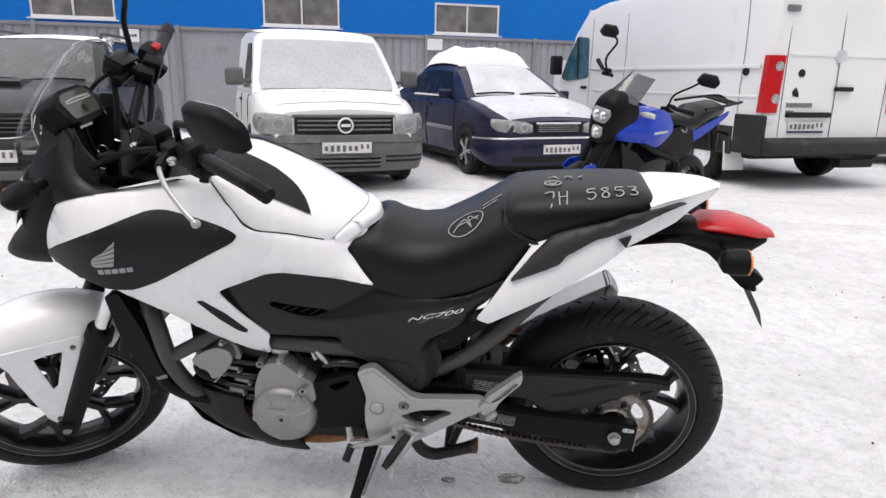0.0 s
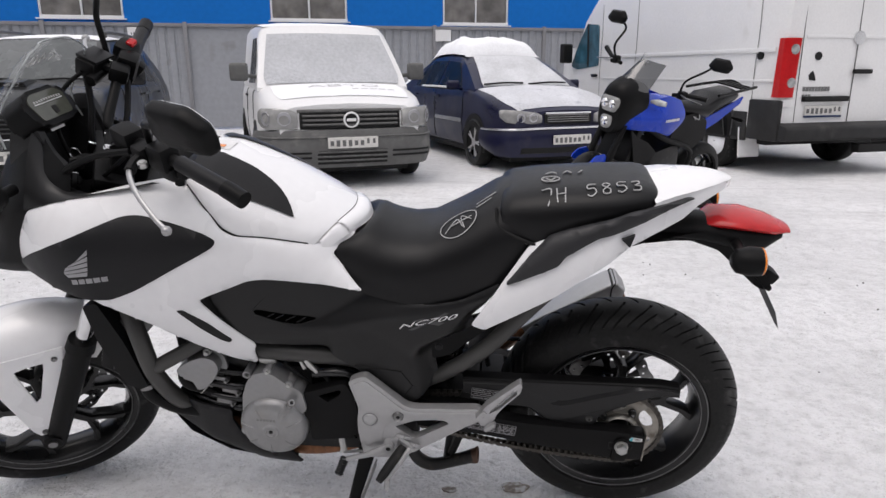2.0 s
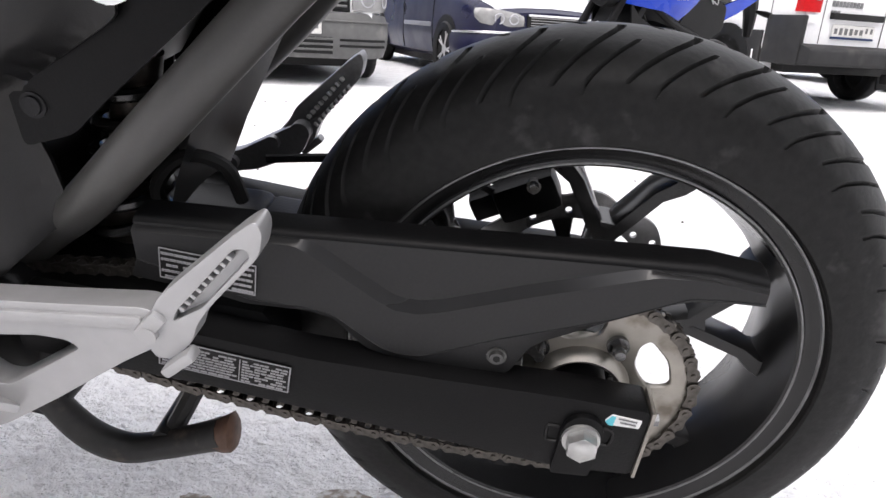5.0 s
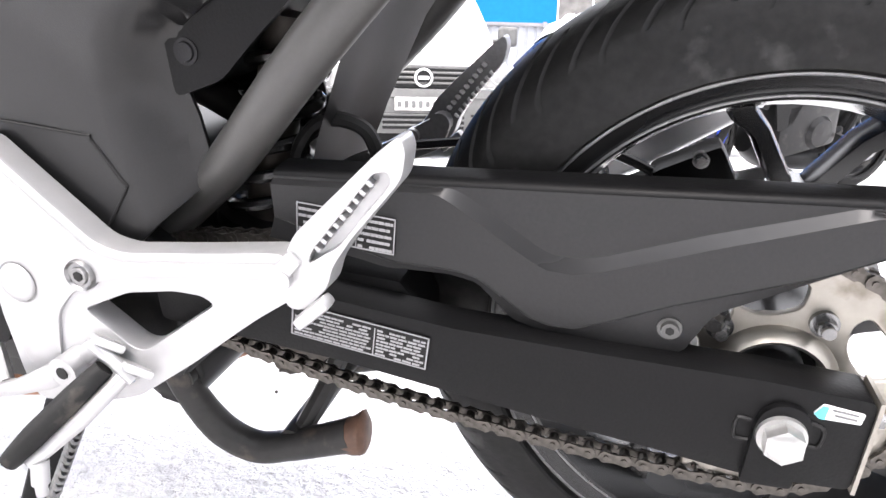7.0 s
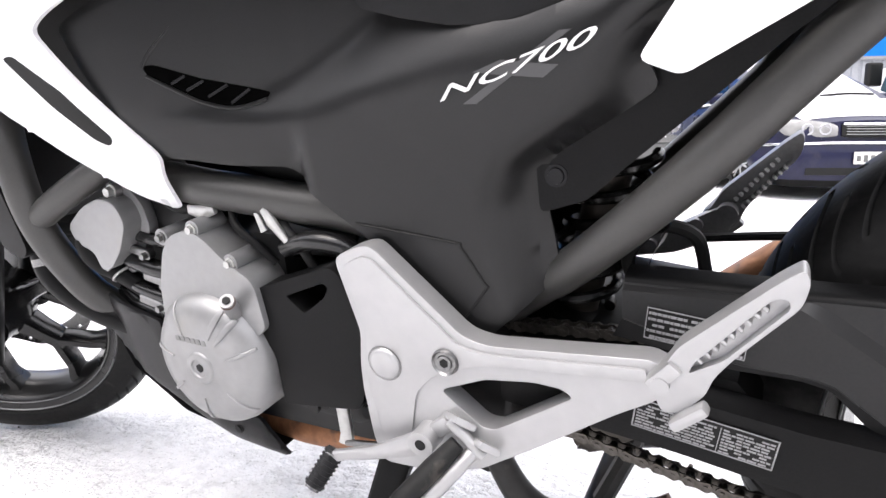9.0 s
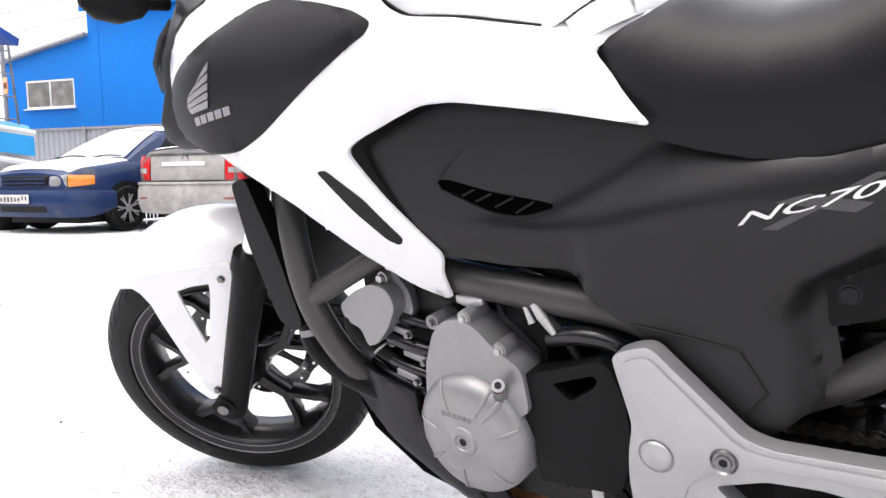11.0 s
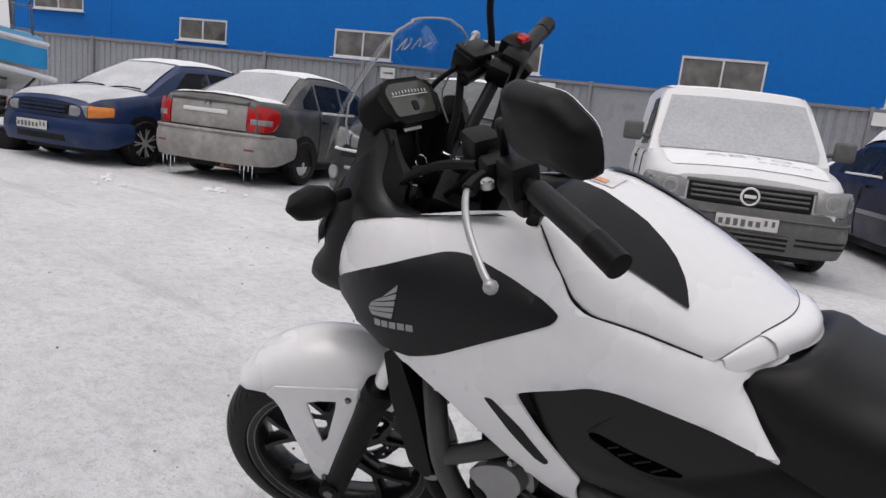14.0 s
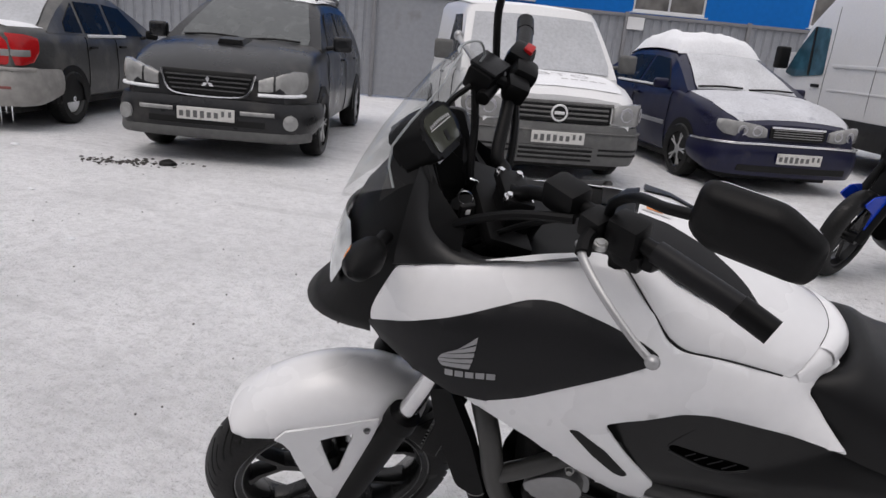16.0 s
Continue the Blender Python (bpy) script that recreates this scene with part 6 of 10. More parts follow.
    scribble("marker_writing", back, [[(x, y, seat_z(x, y, True)) for x, y in g] for g in strokes], 0.0017)
    ring = [(-0.41 + 0.042 * math.cos(t), -0.092 + 0.033 * math.sin(t)) for t in np.linspace(0, math.tau, 18)]
    lines = [ring] + [[(x + 0.06, y - 0.007) for x, y in g] for g in ([(-0.50, -0.10), (-0.475, -0.07), (-0.46, -0.1)], [(-0.49, -0.085), (-0.44, -0.08)], [(-0.455, -0.105), (-0.465, -0.065), (-0.44, -0.09)], [(-0.43, -0.06), (-0.395, -0.055)], [(-0.43, -0.045), (-0.385, -0.038)])]
    scribble("marker_scribble", seat, [[(x, y, seat_z(x, y, False)) for x, y in s] for s in lines], 0.0013)
    ring = [(-0.20 + 0.02 * math.cos(t), -0.035 + 0.016 * math.sin(t)) for t in np.linspace(0, math.tau, 14)]
    lines = [ring, [(-0.21, -0.032), (-0.2, -0.042), (-0.19, -0.03)], [(-0.21, 0.0), (-0.195, 0.01), (-0.185, -0.002)], [(-0.17, 0.0), (-0.16, 0.012), (-0.15, 0.0)], [(-0.135, 0.0), (-0.125, 0.014)]]
    scribble("marker_scribble", back, [[(x, y, seat_z(x, y, True)) for x, y in s] for s in lines], 0.0018)
    # white tail cowl, grey grab rail
    tail = rounded([(0.03, 0.966), (0.063, 0.972), (0.12, 0.979), (0.172, 0.983), (0.196, 0.982), (0.192, 0.962), (0.165, 0.958), (0.122, 0.941), (0.09, 0.915), (-0.025, 0.868), (-0.059, 0.846), (-0.194, 0.751), (-0.345, 0.668), (-0.376, 0.681), (-0.303, 0.789), (-0.247, 0.867), (-0.189, 0.892), (0.009, 0.938)], 0.008)
    def tail_depth(x, z):
        k = min(max((x + 0.07) / 0.08, 0), 1)
        return (1 - k) * body_depth(x, z) + k * (lerp(x, (0.0, 0.03, 0.063, 0.12, 0.165, 0.2), (0.132, 0.12, 0.106, 0.081, 0.054, 0.022)) + 0.15 * min(max(0.975 - z, 0), 0.04))
    both("tail_cowl", drape(tail, tail_depth, 0.005, 0.02, edge=0.002), WHITE, bike, "glossy white tail cowl")
    bm = loft(bmesh.new(), [[(x + (0.012 * (1 - u * u) if x > 0.19 else 0), w * u, z + (e - z) * abs(u) ** 2.6) for u in np.linspace(-1, 1, 21)] for x, z, w, e in ((0.022, 0.978, 0.124, 0.962), (0.063, 0.989, 0.109, 0.972), (0.12, 0.994, 0.084, 0.979), (0.165, 0.994, 0.056, 0.983), (0.188, 0.991, 0.034, 0.983), (0.198, 0.983, 0.024, 0.978), (0.197, 0.963, 0.022, 0.962))], closed=False)
    part("tail_deck", bm, WHITE, bike)
    grip = rounded([(-0.298, 0.786), (-0.244, 0.852), (-0.203, 0.893), (-0.16, 0.91), (-0.029, 0.948), (0.097, 0.966), (0.112, 0.962), (0.107, 0.962), (0.05, 0.946), (-0.02, 0.92), (-0.1, 0.899), (-0.169, 0.857), (-0.184, 0.836), (-0.269, 0.797)], 0.006)
    both("grab_rail", drape(grip, tail_depth, 0.012, 0.015, lift=0.014, edge=0.005), RAIL_GREY, bike, "dark grey grab rail")
    bm = drape([(-0.05, 0.895), (-0.02, 0.90), (-0.03, 0.872)], tail_depth, 0.01, 0.02, lift=0.012)
    part("rail_foot", bm, DARK_GREY, bike)
    # tail lamp on its black carrier
    def lamp(bm, rows):
        return loft(bm, [[(x, w * math.cos(t), z + h * math.sin(t)) for t in np.linspace(0, math.tau, 20, endpoint=False)] for x, z, w, h in rows])
    base = part("tail_lamp_base", lamp(bmesh.new(), [(0.06, 0.865, 0.05, 0.03), (0.16, 0.86, 0.06, 0.03), (0.23, 0.85, 0.068, 0.04), (0.295, 0.842, 0.06, 0.035), (0.335, 0.853, 0.04, 0.018)]), MATT_BLACK, bike)
    part("tail_lamp", lamp(bmesh.new(), [(0.145, 0.874, 0.03, 0.004), (0.185, 0.885, 0.062, 0.016), (0.255, 0.881, 0.07, 0.019), (0.31, 0.869, 0.058, 0.018), (0.355, 0.858, 0.03, 0.008)]), RED_LENS, bike, "long red tail lamp lens")
    bm = prism(bmesh.new(), rounded([(0.03, 0.85), (0.15, 0.875), (0.215, 0.85), (0.325, 0.74), (0.345, 0.70), (0.30, 0.715), (0.20, 0.81), (0.13, 0.835), (0.02, 0.82)], 0.012), -0.035, 0.035, bevel=0.01)
    part("rear_mudguard", bm, MATT_BLACK, bike)
    bm = loft(bmesh.new(), [[(x, y, z) for y in (-w, -w * 0.5, 0, w * 0.5, w)] for x, z, w in ((0.285, 0.755, 0.045), (0.315, 0.72, 0.06), (0.345, 0.665, 0.07), (0.386, 0.583, 0.012))], closed=False)
    bmesh.ops.solidify(bm, geom=bm.faces[:], thickness=0.008)
    part("mudguard_flap", bm, MATT_BLACK, bike)
    part("plate_lamp", box(bmesh.new(), (0.04, 0.05, 0.03), (0.335, 0, 0.735), pose(0, 0, 0, 0, 35, 0), 0.008), MATT_BLACK, bike)
    for s in (-1, 1):
        sig = part("turn_signal", lamp(bmesh.new(), [(0.205, 0.0, 0.012, 0.012), (0.215, 0.0, 0.025, 0.026), (0.24, 0.0, 0.032, 0.032), (0.264, 0.0, 0.032, 0.031)]), MATT_BLACK, bike, "black turn signal with an amber lens")
        part("lens", lamp(bmesh.new(), [(0.262, 0.0, 0.032, 0.031), (0.268, 0.0, 0.031, 0.030), (0.272, 0.0, 0.024, 0.022)]), AMBER, sig)
        sig.location = (-0.026, s * 0.185, 0.858)
        bm = rod(bmesh.new(), (0.235, -s * 0.02, 0), (0.26, -s * 0.17, -0.02), 0.012)
        part("stalk", bm, MATT_BLACK, sig)


seat_and_tail()


DISPLAY = material("lcd_display", (0.07, 0.073, 0.06), 0.12, vary=0.1)
NOSE_BLACK = material("satin_black_fairing", (0.011, 0.011, 0.0116), 0.4, vary=0.12, grain=500, bump=0.00015, spec=0.32)


def nose_and_screen():
    def ring(z, xf, w, xs, n=21, lift=0.0, span=90):
        out = []
        for t in np.radians(np.linspace(-span, span, n)):
            out.append((xs + (xf - lift - xs) * math.cos(t) ** 0.75, (w + lift) * math.sin(t), z))
        return out
    st = [(0.752, -1.662, 0.125, -1.50), (0.775, -1.664, 0.165, -1.46), (0.81, -1.63, 0.185, -1.45), (0.86, -1.575, 0.188, -1.43), (0.91, -1.572, 0.192, -1.40), (0.95, -1.562, 0.192, -1.33), (0.985, -1.548, 0.185, -1.28), (1.03, -1.523, 0.165, -1.28), (1.07, -1.487, 0.135, -1.33), (1.11, -1.45, 0.105, -1.37)]
    bm = loft(bmesh.new(), [ring(*s) for s in st], closed=False)
    bmesh.ops.solidify(bm, geom=bm.faces[:], thickness=0.006)
    nose = part("nose_cowl", bm, NOSE_BLACK, bike, "matt black nose cowl", smooth=55)
    bm = loft(bmesh.new(), [ring(z, xf, w, xs, 15, 0.014, sp) for (z, xf, w, xs), sp in zip(st[3:7], (50, 60, 56, 40))], closed=False)
    part("headlamp", bm, HEAD_LENS, bike, "clear headlamp lens", smooth=60)
    sheet = ((1.095, 1.02, -1.55, 0.162, -1.385), (1.13, 1.06, -1.525, 0.155, -1.398), (1.162, 1.105, -1.498, 0.149, -1.396), (1.203, 1.165, -1.46, 0.142, -1.367), (1.235, 1.215, -1.42, 0.137, -1.341), (1.265, 1.262, -1.378, 0.129, -1.32), (1.285, 1.29, -1.348, 0.1, -1.319), (1.299, 1.304, -1.33, 0.06, -1.316))
    bm = loft(bmesh.new(), [[(xs + (xf - xs) * math.cos(t) ** 0.75, -0.044 + 0.9 * w * math.sin(t), zs + (zf - zs) * math.cos(t)) for t in np.radians(np.linspace(-88, 88, 25))] for zs, zf, xf, w, xs in sheet], closed=False)
    edge = [v.co.copy() for v in bm.verts]
    n_ = 25
    rows_ = [edge[k:k + n_] for k in range(0, len(edge), n_)]
    rim = [r[0] for r in rows_] + rows_[-1][1:-1] + [r[-1] for r in rows_[::-1]]
    scr = part("windscreen", bm, SCREEN, bike, "clear windscreen with marker figures", smooth=60)
    scr.visible_shadow = False
    part("screen_edge", tube(bmesh.new(), rim, 0.0022, n=5, steps=0), SCREEN_EDGE, scr, "pale polished edge of the screen")
    bm = bmesh.new()
    for k, s in enumerate(([(0, 0), (0.012, 0.02), (0.02, 0)], [(0.03, 0.02), (0.04, 0.01), (0.03, 0)], [(0.055, 0.0), (0.06, 0.02), (0.07, 0.004)], [(0.08, 0.02), (0.092, 0.012), (0.08, 0.002)])):
        tube(bm, [(-1.392 + 0.95 * v + 0.25 * abs(u - 0.05), -0.075 + u, 1.248 + v) for u, v in s], 0.0014, n=5, steps=3)
    part("marker_scribble", bm, MARKER, scr, "white marker writing")
    # side posts carrying the dash
    for s in (-1, 1):
        bm = prism(bmesh.new(), rounded([(-1.47, 0.98), (-1.29, 0.985), (-1.32, 1.03), (-1.345, 1.06), (-1.36, 1.11), (-1.37, 1.15), (-1.415, 1.15), (-1.44, 1.08)], 0.015), s * 0.105, s * 0.125, bevel=0.006)
        part("dash_post", bm, NOSE_BLACK, bike)
    bm = prism(bmesh.new(), rounded([(-1.45, 0.93), (-1.05, 0.98), (-1.02, 0.955), (-1.05, 0.88), (-1.42, 0.84)], 0.02), -0.155, 0.155, bevel=0.02)
    part("cockpit_floor", bm, MATT_BLACK, bike)
    # cockpit side panels: from the cowl's top edge up to the rim of the well, then down into it
    low = [(-1.40, -0.19, 0.945), (-1.35, -0.2, 0.962), (-1.27, -0.202, 0.981), (-1.20, -0.195, 0.994), (-1.14, -0.187, 1.004), (-1.07, -0.172, 1.012)]
    rim_ = [(-1.372, -0.118, 1.12), (-1.352, -0.126, 1.065), (-1.338, -0.136, 1.02), (-1.308, -0.147, 0.989), (-1.25, -0.158, 0.978), (-1.17, -0.166, 0.99), (-1.09, -0.162, 1.01)]
    for s in (-1, 1):
        a_, b_ = [Vector(p) for p in resample(low, 24)], [Vector(p) for p in resample(rim_, 24)]
        rows_ = []
        for f, lift in ((0.0, -0.004), (0.02, 0.004), (0.3, 0.012), (0.65, 0.014), (0.93, 0.008), (1.0, 0.0)):
            rows_.append([p.lerp(q, f) + Vector((0, -lift, lift * 0.4)) for p, q in zip(a_, b_)])
        rows_.append([q + Vector((0.004, 0.008, -0.006)) for q in b_])
        rows_.append([q + Vector((0.006, 0.025, -0.07)) for q in b_])
        part("cockpit_panel", loft(bmesh.new(), [[(p.x, -s * p.y, p.z) for p in r] for r in rows_], closed=False), NOSE_BLACK, nose, smooth=50)
    # instrument
    m = Matrix.Translation((-1.36, -0.06, 1.16)) @ pose(0, 0, 0, 0, 60, 0) @ pose(0, 0, 0, 0, 0, 90) @ Matrix.Diagonal((0.9, 0.76, 1.2, 1))
    face = rounded([(-0.085, -0.04), (-0.06, -0.058), (0.06, -0.058), (0.085, -0.04), (0.092, 0.02), (0.06, 0.058), (-0.06, 0.058), (-0.092, 0.02)], 0.015)
    def placed(bm):
        bmesh.ops.transform(bm, matrix=m, verts=bm.verts)
        return bm
    dash = part("instrument_panel", placed(prism(bmesh.new(), face, -0.055, 0.0, "z", bevel=0.01)), MATT_BLACK, bike, "black digital instrument panel")
    part("display", placed(prism(bmesh.new(), rounded([(-0.06, -0.04), (0.06, -0.04), (0.07, 0.025), (0.05, 0.045), (-0.05, 0.045), (-0.07, 0.025)], 0.01), 0.0, 0.002, "z")), DISPLAY, dash, "dim grey-green display")
    bm = bmesh.new()
    for k in range(11):
        box(bm, (0.0025, 0.007, 0.001), (-0.05 + 0.01 * k, 0.018 + 0.003 * math.sin(k / 10 * math.pi), 0.0028))
    box(bm, (0.11, 0.0018, 0.001), (0, 0.011, 0.0028))
    part("scale", placed(bm), PAPER, dash)
    part("display_zero", placed(prism(bmesh.new(), rounded([(-0.006, -0.03), (0.012, -0.03), (0.012, -0.005), (-0.006, -0.005)], 0.006), 0.0022, 0.003, "z")), INK, dash)
    part("label", placed(box(bmesh.new(), (0.055, 0.008, 0.001), (0, -0.064, -0.02))), PAPER, dash)
    # front turn signals
    for s in (-1, 1):
        rows = [(-1.44, 0.004), (-1.43, 0.016), (-1.405, 0.028), (-1.37, 0.03), (-1.345, 0.018), (-1.335, 0.006)]
        bm = loft(bmesh.new(), [[(x * 0 + math.cos(t) * r * 0.95, yy, math.sin(t) * r * 0.95) for t in np.linspace(0, math.tau, 18, endpoint=False)] for yy, r in ((s * 0.0, 0.014), (s * 0.035, 0.013), (s * 0.05, 0.026), (s * 0.085, 0.034), (s * 0.12, 0.026), (s * 0.14, 0.006)) for x in (0,)])
        sig = part("turn_signal", bm, MATT_BLACK, bike, "black turn signal pod")
        bm = loft(bmesh.new(), [[(-0.004 - d, s * (0.088 + 0.036 * math.cos(t) * q), 0.024 * math.sin(t) * q) for t in np.linspace(0, math.tau, 16, endpoint=False)] for d, q in ((0.008, 1.0), (0.018, 0.93), (0.024, 0.6))])
        part("lens", bm, AMBER, sig)
        sig.location = (-1.415, s * 0.185, 0.997)


SCREEN_EDGE = material("polished_acrylic_edge", (0.32, 0.34, 0.34), 0.2)
nose_and_screen()


def front_end():
    axle = (-1.63, 0, 0.30)
    w = wheel("front_wheel", axle, 0.302, 0.06, 0.228, True, bike, 0.1)
    disc("front_brake_disc", axle, 0.12, 0.155, 0.075, w, lowered)
    slope = Vector((math.sin(CASTER), 0, math.cos(CASTER)))
    for s in (-1, 1):
        foot = Vector((-1.617, s * 0.10, 0.285))
        up = lambda d: foot + slope * d
        bm = bmesh.new()
        rod(bm, up(-0.04), up(0.33), 0.03, 0.032, n=20)
        rod(bm, up(0.33), up(0.365), 0.037, 0.035, n=20)
        rod(bm, Vector((axle[0], s * 0.135, axle[2] - 0.02)), Vector((axle[0], s * 0.06, axle[2] - 0.02)), 0.024, n=16)
        leg = part("fork_leg", lowered(bm), MATT_BLACK, bike, "black fork slider")
        part("fork_tube", lowered(rod(bmesh.new(), up(0.35), up(0.62), 0.0205, n=20)), CHROME, leg, "bright chrome fork tube")
        part("fork_clamp", lowered(rod(bmesh.new(), up(0.53), up(0.60), 0.034, n=20)), MATT_BLACK, leg)
    part("front_axle", lowered(rod(bmesh.new(), (axle[0], -0.14, axle[2] - 0.02), (axle[0], 0.14, axle[2] - 0.02), 0.012, n=14)), STEEL, bike)
    bm = box(bmesh.new(), (0.07, 0.25, 0.035), Vector((-1.617, 0, 0.27)) + slope * 0.565 + Vector((0.02, 0, 0)), pose(0, 0, 0, 0, 27, 0), 0.01)
    part("lower_yoke", lowered(bm), MATT_BLACK, bike)
    bm = bmesh.new()
    rod(bm, Vector((-1.58, 0, 0.28)) + slope * 0.55, Vector((-1.58, 0, 0.28)) + slope * 0.87, 0.03, n=16)
    part("steering_head", lowered(bm), MATT_BLACK, bike)
    # mudguard: a crowned blade with V-shaped stays
    shape = ((129, 0.018, 0.322, 0.004), (127, 0.05, 0.328, 0.012), (121, 0.075, 0.337, 0.024), (112, 0.086, 0.348, 0.056), (101, 0.092, 0.36, 0.086), (90, 0.095, 0.37, 0.098), (79, 0.096, 0.375, 0.1), (69, 0.094, 0.377, 0.1), (59, 0.088, 0.374, 0.09), (49, 0.08, 0.366, 0.08))
    rows = []
    for a in np.linspace(129, 49, 41):
        half, r, drop = (lerp(-a, [-q[0] for q in shape], [q[k] for q in shape]) for k in (1, 2, 3))
        t = radians(a)
        row = []
        for u, inset in [(u, 0.0) for u in np.linspace(-1, 1, 33)] + [(u, 0.004) for u in np.linspace(1, -1, 33)]:
            p = abs(u) * math.pi / 2
            rr = r - inset * math.cos(p) - (drop + 0.007) * (1 - max(math.cos(p), 0.0) ** 0.75)
            row.append((axle[0] + rr * math.cos(t), math.copysign((half - inset) * math.sin(p) ** 0.9, u), axle[2] + rr * math.sin(t)))
        rows.append(row)
    bm = loft(bmesh.new(), rows)
    guard = part("front_mudguard", lowered(bm), WHITE, bike, "glossy white front mudguard", smooth=35)
    for s in (-1, 1):
        def stay(pts, name="mudguard_stay"):
            def depth(x, z):
                return lerp(z, (0.30, 0.44, 0.54, 0.61), (0.114, 0.106, 0.099, 0.096))
            return part(name, lowered(drape([(axle[0] - 0.012 + x, axle[2] - 0.005 + z) for x, z in pts], depth, 0.005, 0.025, s)), WHITE, guard)
        stay([(0.04, 0.262), (0.04, 0.30), (-0.06, 0.30), (-0.085, 0.278), (-0.071, 0.262), (-0.06, 0.235), (-0.054, 0.192), (-0.023, 0.031), (-0.0105, 0.009), (0.006, 0.007), (0.02, 0.134), (0.008, 0.225), (0.006, 0.256)])
        stay([(0.04, 0.262), (0.077, 0.262), (0.073, 0.244), (0.034, 0.144), (0.02, 0.134), (0.006, 0.007), (0.015, 0.006), (0.026, 0.021), (0.043, 0.067), (0.094, 0.185), (0.129, 0.271), (0.135, 0.30), (0.04, 0.30)])
        for p in ((0.004, 0.016), (0.107, 0.264)):
            b = bolt("stay_bolt", (axle[0] - 0.012 + p[0], s * (0.116 if p[1] < 0.1 else 0.1), axle[2] + p[1]), 0.006, guard, way=(0, s, 0), h=0.005)
            b.data.transform(LOWERED)
    # brake caliper on the far fork leg
    bm = box(bmesh.new(), (0.07, 0.06, 0.11), (-1.54, 0.09, 0.37), pose(0, 0, 0, 0, 20, 0), 0.012)
    part("brake_caliper", lowered(bm), MATT_BLACK, bike)
    # handlebar
    def clamped(bm):
        bmesh.ops.transform(bm, matrix=CLAMP_SHIFT @ BAR_TURN, verts=bm.verts)
        return bm
    def bar(pts, name, r, mat_, n=12, label=""):
        return part(name, steered(tube(bmesh.new(), pts, r, n=n)), mat_, bike, label)
    bar([(-1.0, -0.452, 1.128), (-1.06, -0.37, 1.142), (-1.125, -0.28, 1.152), (-1.18, -0.2, 1.155), (-1.225, -0.11, 1.12), (-1.25, -0.04, 1.075), (-1.25, 0.03, 1.075)] + [BAR_TURN.inverted() @ Vector(p) for p in ((-1.275, 0.011, 1.099), (-1.278, 0.07, 1.158), (-1.282, 0.127, 1.207), (-1.284, 0.165, 1.226), (-1.291, 0.253, 1.249), (-1.31, 0.345, 1.28))], "handlebar", 0.0125, MATT_BLACK)
    hb = bpy.data.objects["handlebar"]
    def basis(way, up=STEER_AXIS):
        y = Vector(way).normalized()
        z = (up - up.dot(y) * y).normalized()
        return Matrix((y.cross(z), y, z)).transposed().to_4x4()
    # the right grip points forward and up, as the bar is turned
    RIGHT = Matrix.Translation((-1.315, 0.358, 1.284)) @ basis((-0.024, 0.109, 0.037)) @ basis((0.105, 0.147, -0.005), Vector((0, 0, 1))).inverted() @ Matrix.Translation((1.0, -0.452, -1.174))
    def side_placed(bm, side):
        bmesh.ops.transform(bm, matrix=RIGHT if side > 0 else BAR_TURN, verts=bm.verts)
        return bm
    def mirror_placed(bm, side):
        if side > 0:
            bmesh.ops.transform(bm, matrix=Matrix.Translation((-0.098, -0.024, 0.002)), verts=bm.verts)
        return steered(bm)
    for s, zz in ((-1, 0), (1, 0.03)):
        steered_ = lambda bm, s=s: side_placed(bm, s)
        g = part("grip", steered_(tube(bmesh.new(), [(-1.105, s * 0.305, 1.149 + zz), (-1.06, s * 0.37, 1.142 + zz * 1.2), (-1.03, s * 0.41, 1.135 + zz * 1.4)], 0.0175, n=16)), DARK_GREY, hb, "black rubber grip")
        part("bar_end", steered_(tube(bmesh.new(), [(-1.03, s * 0.41, 1.135 + zz * 1.4), (-1.0, s * 0.452, 1.126 + zz * 1.6)], 0.0185, n=18, steps=1)), MATT_BLACK, hb)
        bm = bmesh.new()
        box(bm, (0.05, 0.055, 0.06), (-1.135, s * 0.268, 1.152 + zz), pose(0, 0, 0, 0, 0, -s * 35), 0.014)
        box(bm, (0.04, 0.05, 0.035), (-1.125, s * 0.275, 1.118 + zz), pose(0, 0, 0, 0, 0, -s * 35), 0.012)
        box(bm, (0.04, 0.03, 0.04), (-1.10, s * 0.29, 1.125 + zz), pose(0, 0, 0, 0, 20, -s * 35), 0.01)
        part("switch_box", steered_(bm), MATT_BLACK, hb)
        bm = bmesh.new()
        box(bm, (0.045, 0.04, 0.04), (-1.17, s * 0.235, 1.15 + zz), pose(0, 0, 0, 0, 0, -s * 30), 0.008)
        tube(bm, [(-1.17, s * 0.24, 1.15 + zz), (-1.195, s * 0.265, 1.145 + zz), (-1.205, s * 0.285, 1.14 + zz)], 0.012, n=8)
        part("lever_perch", steered_(bm), MATT_BLACK, hb)
        lv = [(-1.203, s * 0.262, 1.142 + zz), (-1.207, s * 0.30, 1.138 + zz), (-1.196, s * 0.36, 1.125 + zz), (-1.172, s * 0.42, 1.103 + zz), (-1.155, s * 0.452, 1.092 + zz)]
        l = part("hand_lever", steered_(tube(bmesh.new(), lv, [0.008, 0.007, 0.006, 0.0055, 0.006], n=10, flat=0.7)), ALLOY, hb, "silver hand lever with a ball end")
        bm = bmesh.new()
        bmesh.ops.create_icosphere(bm, subdivisions=2, radius=0.0105, matrix=Matrix.Translation(lv[-1]))
        part("lever_ball", steered_(bm), ALLOY, l)
        b = bolt("lever_pivot", (-1.178, s * 0.279, 1.152 + zz), 0.0075, hb, ZINC, way=(0, 0, 1), h=0.003, n=16)
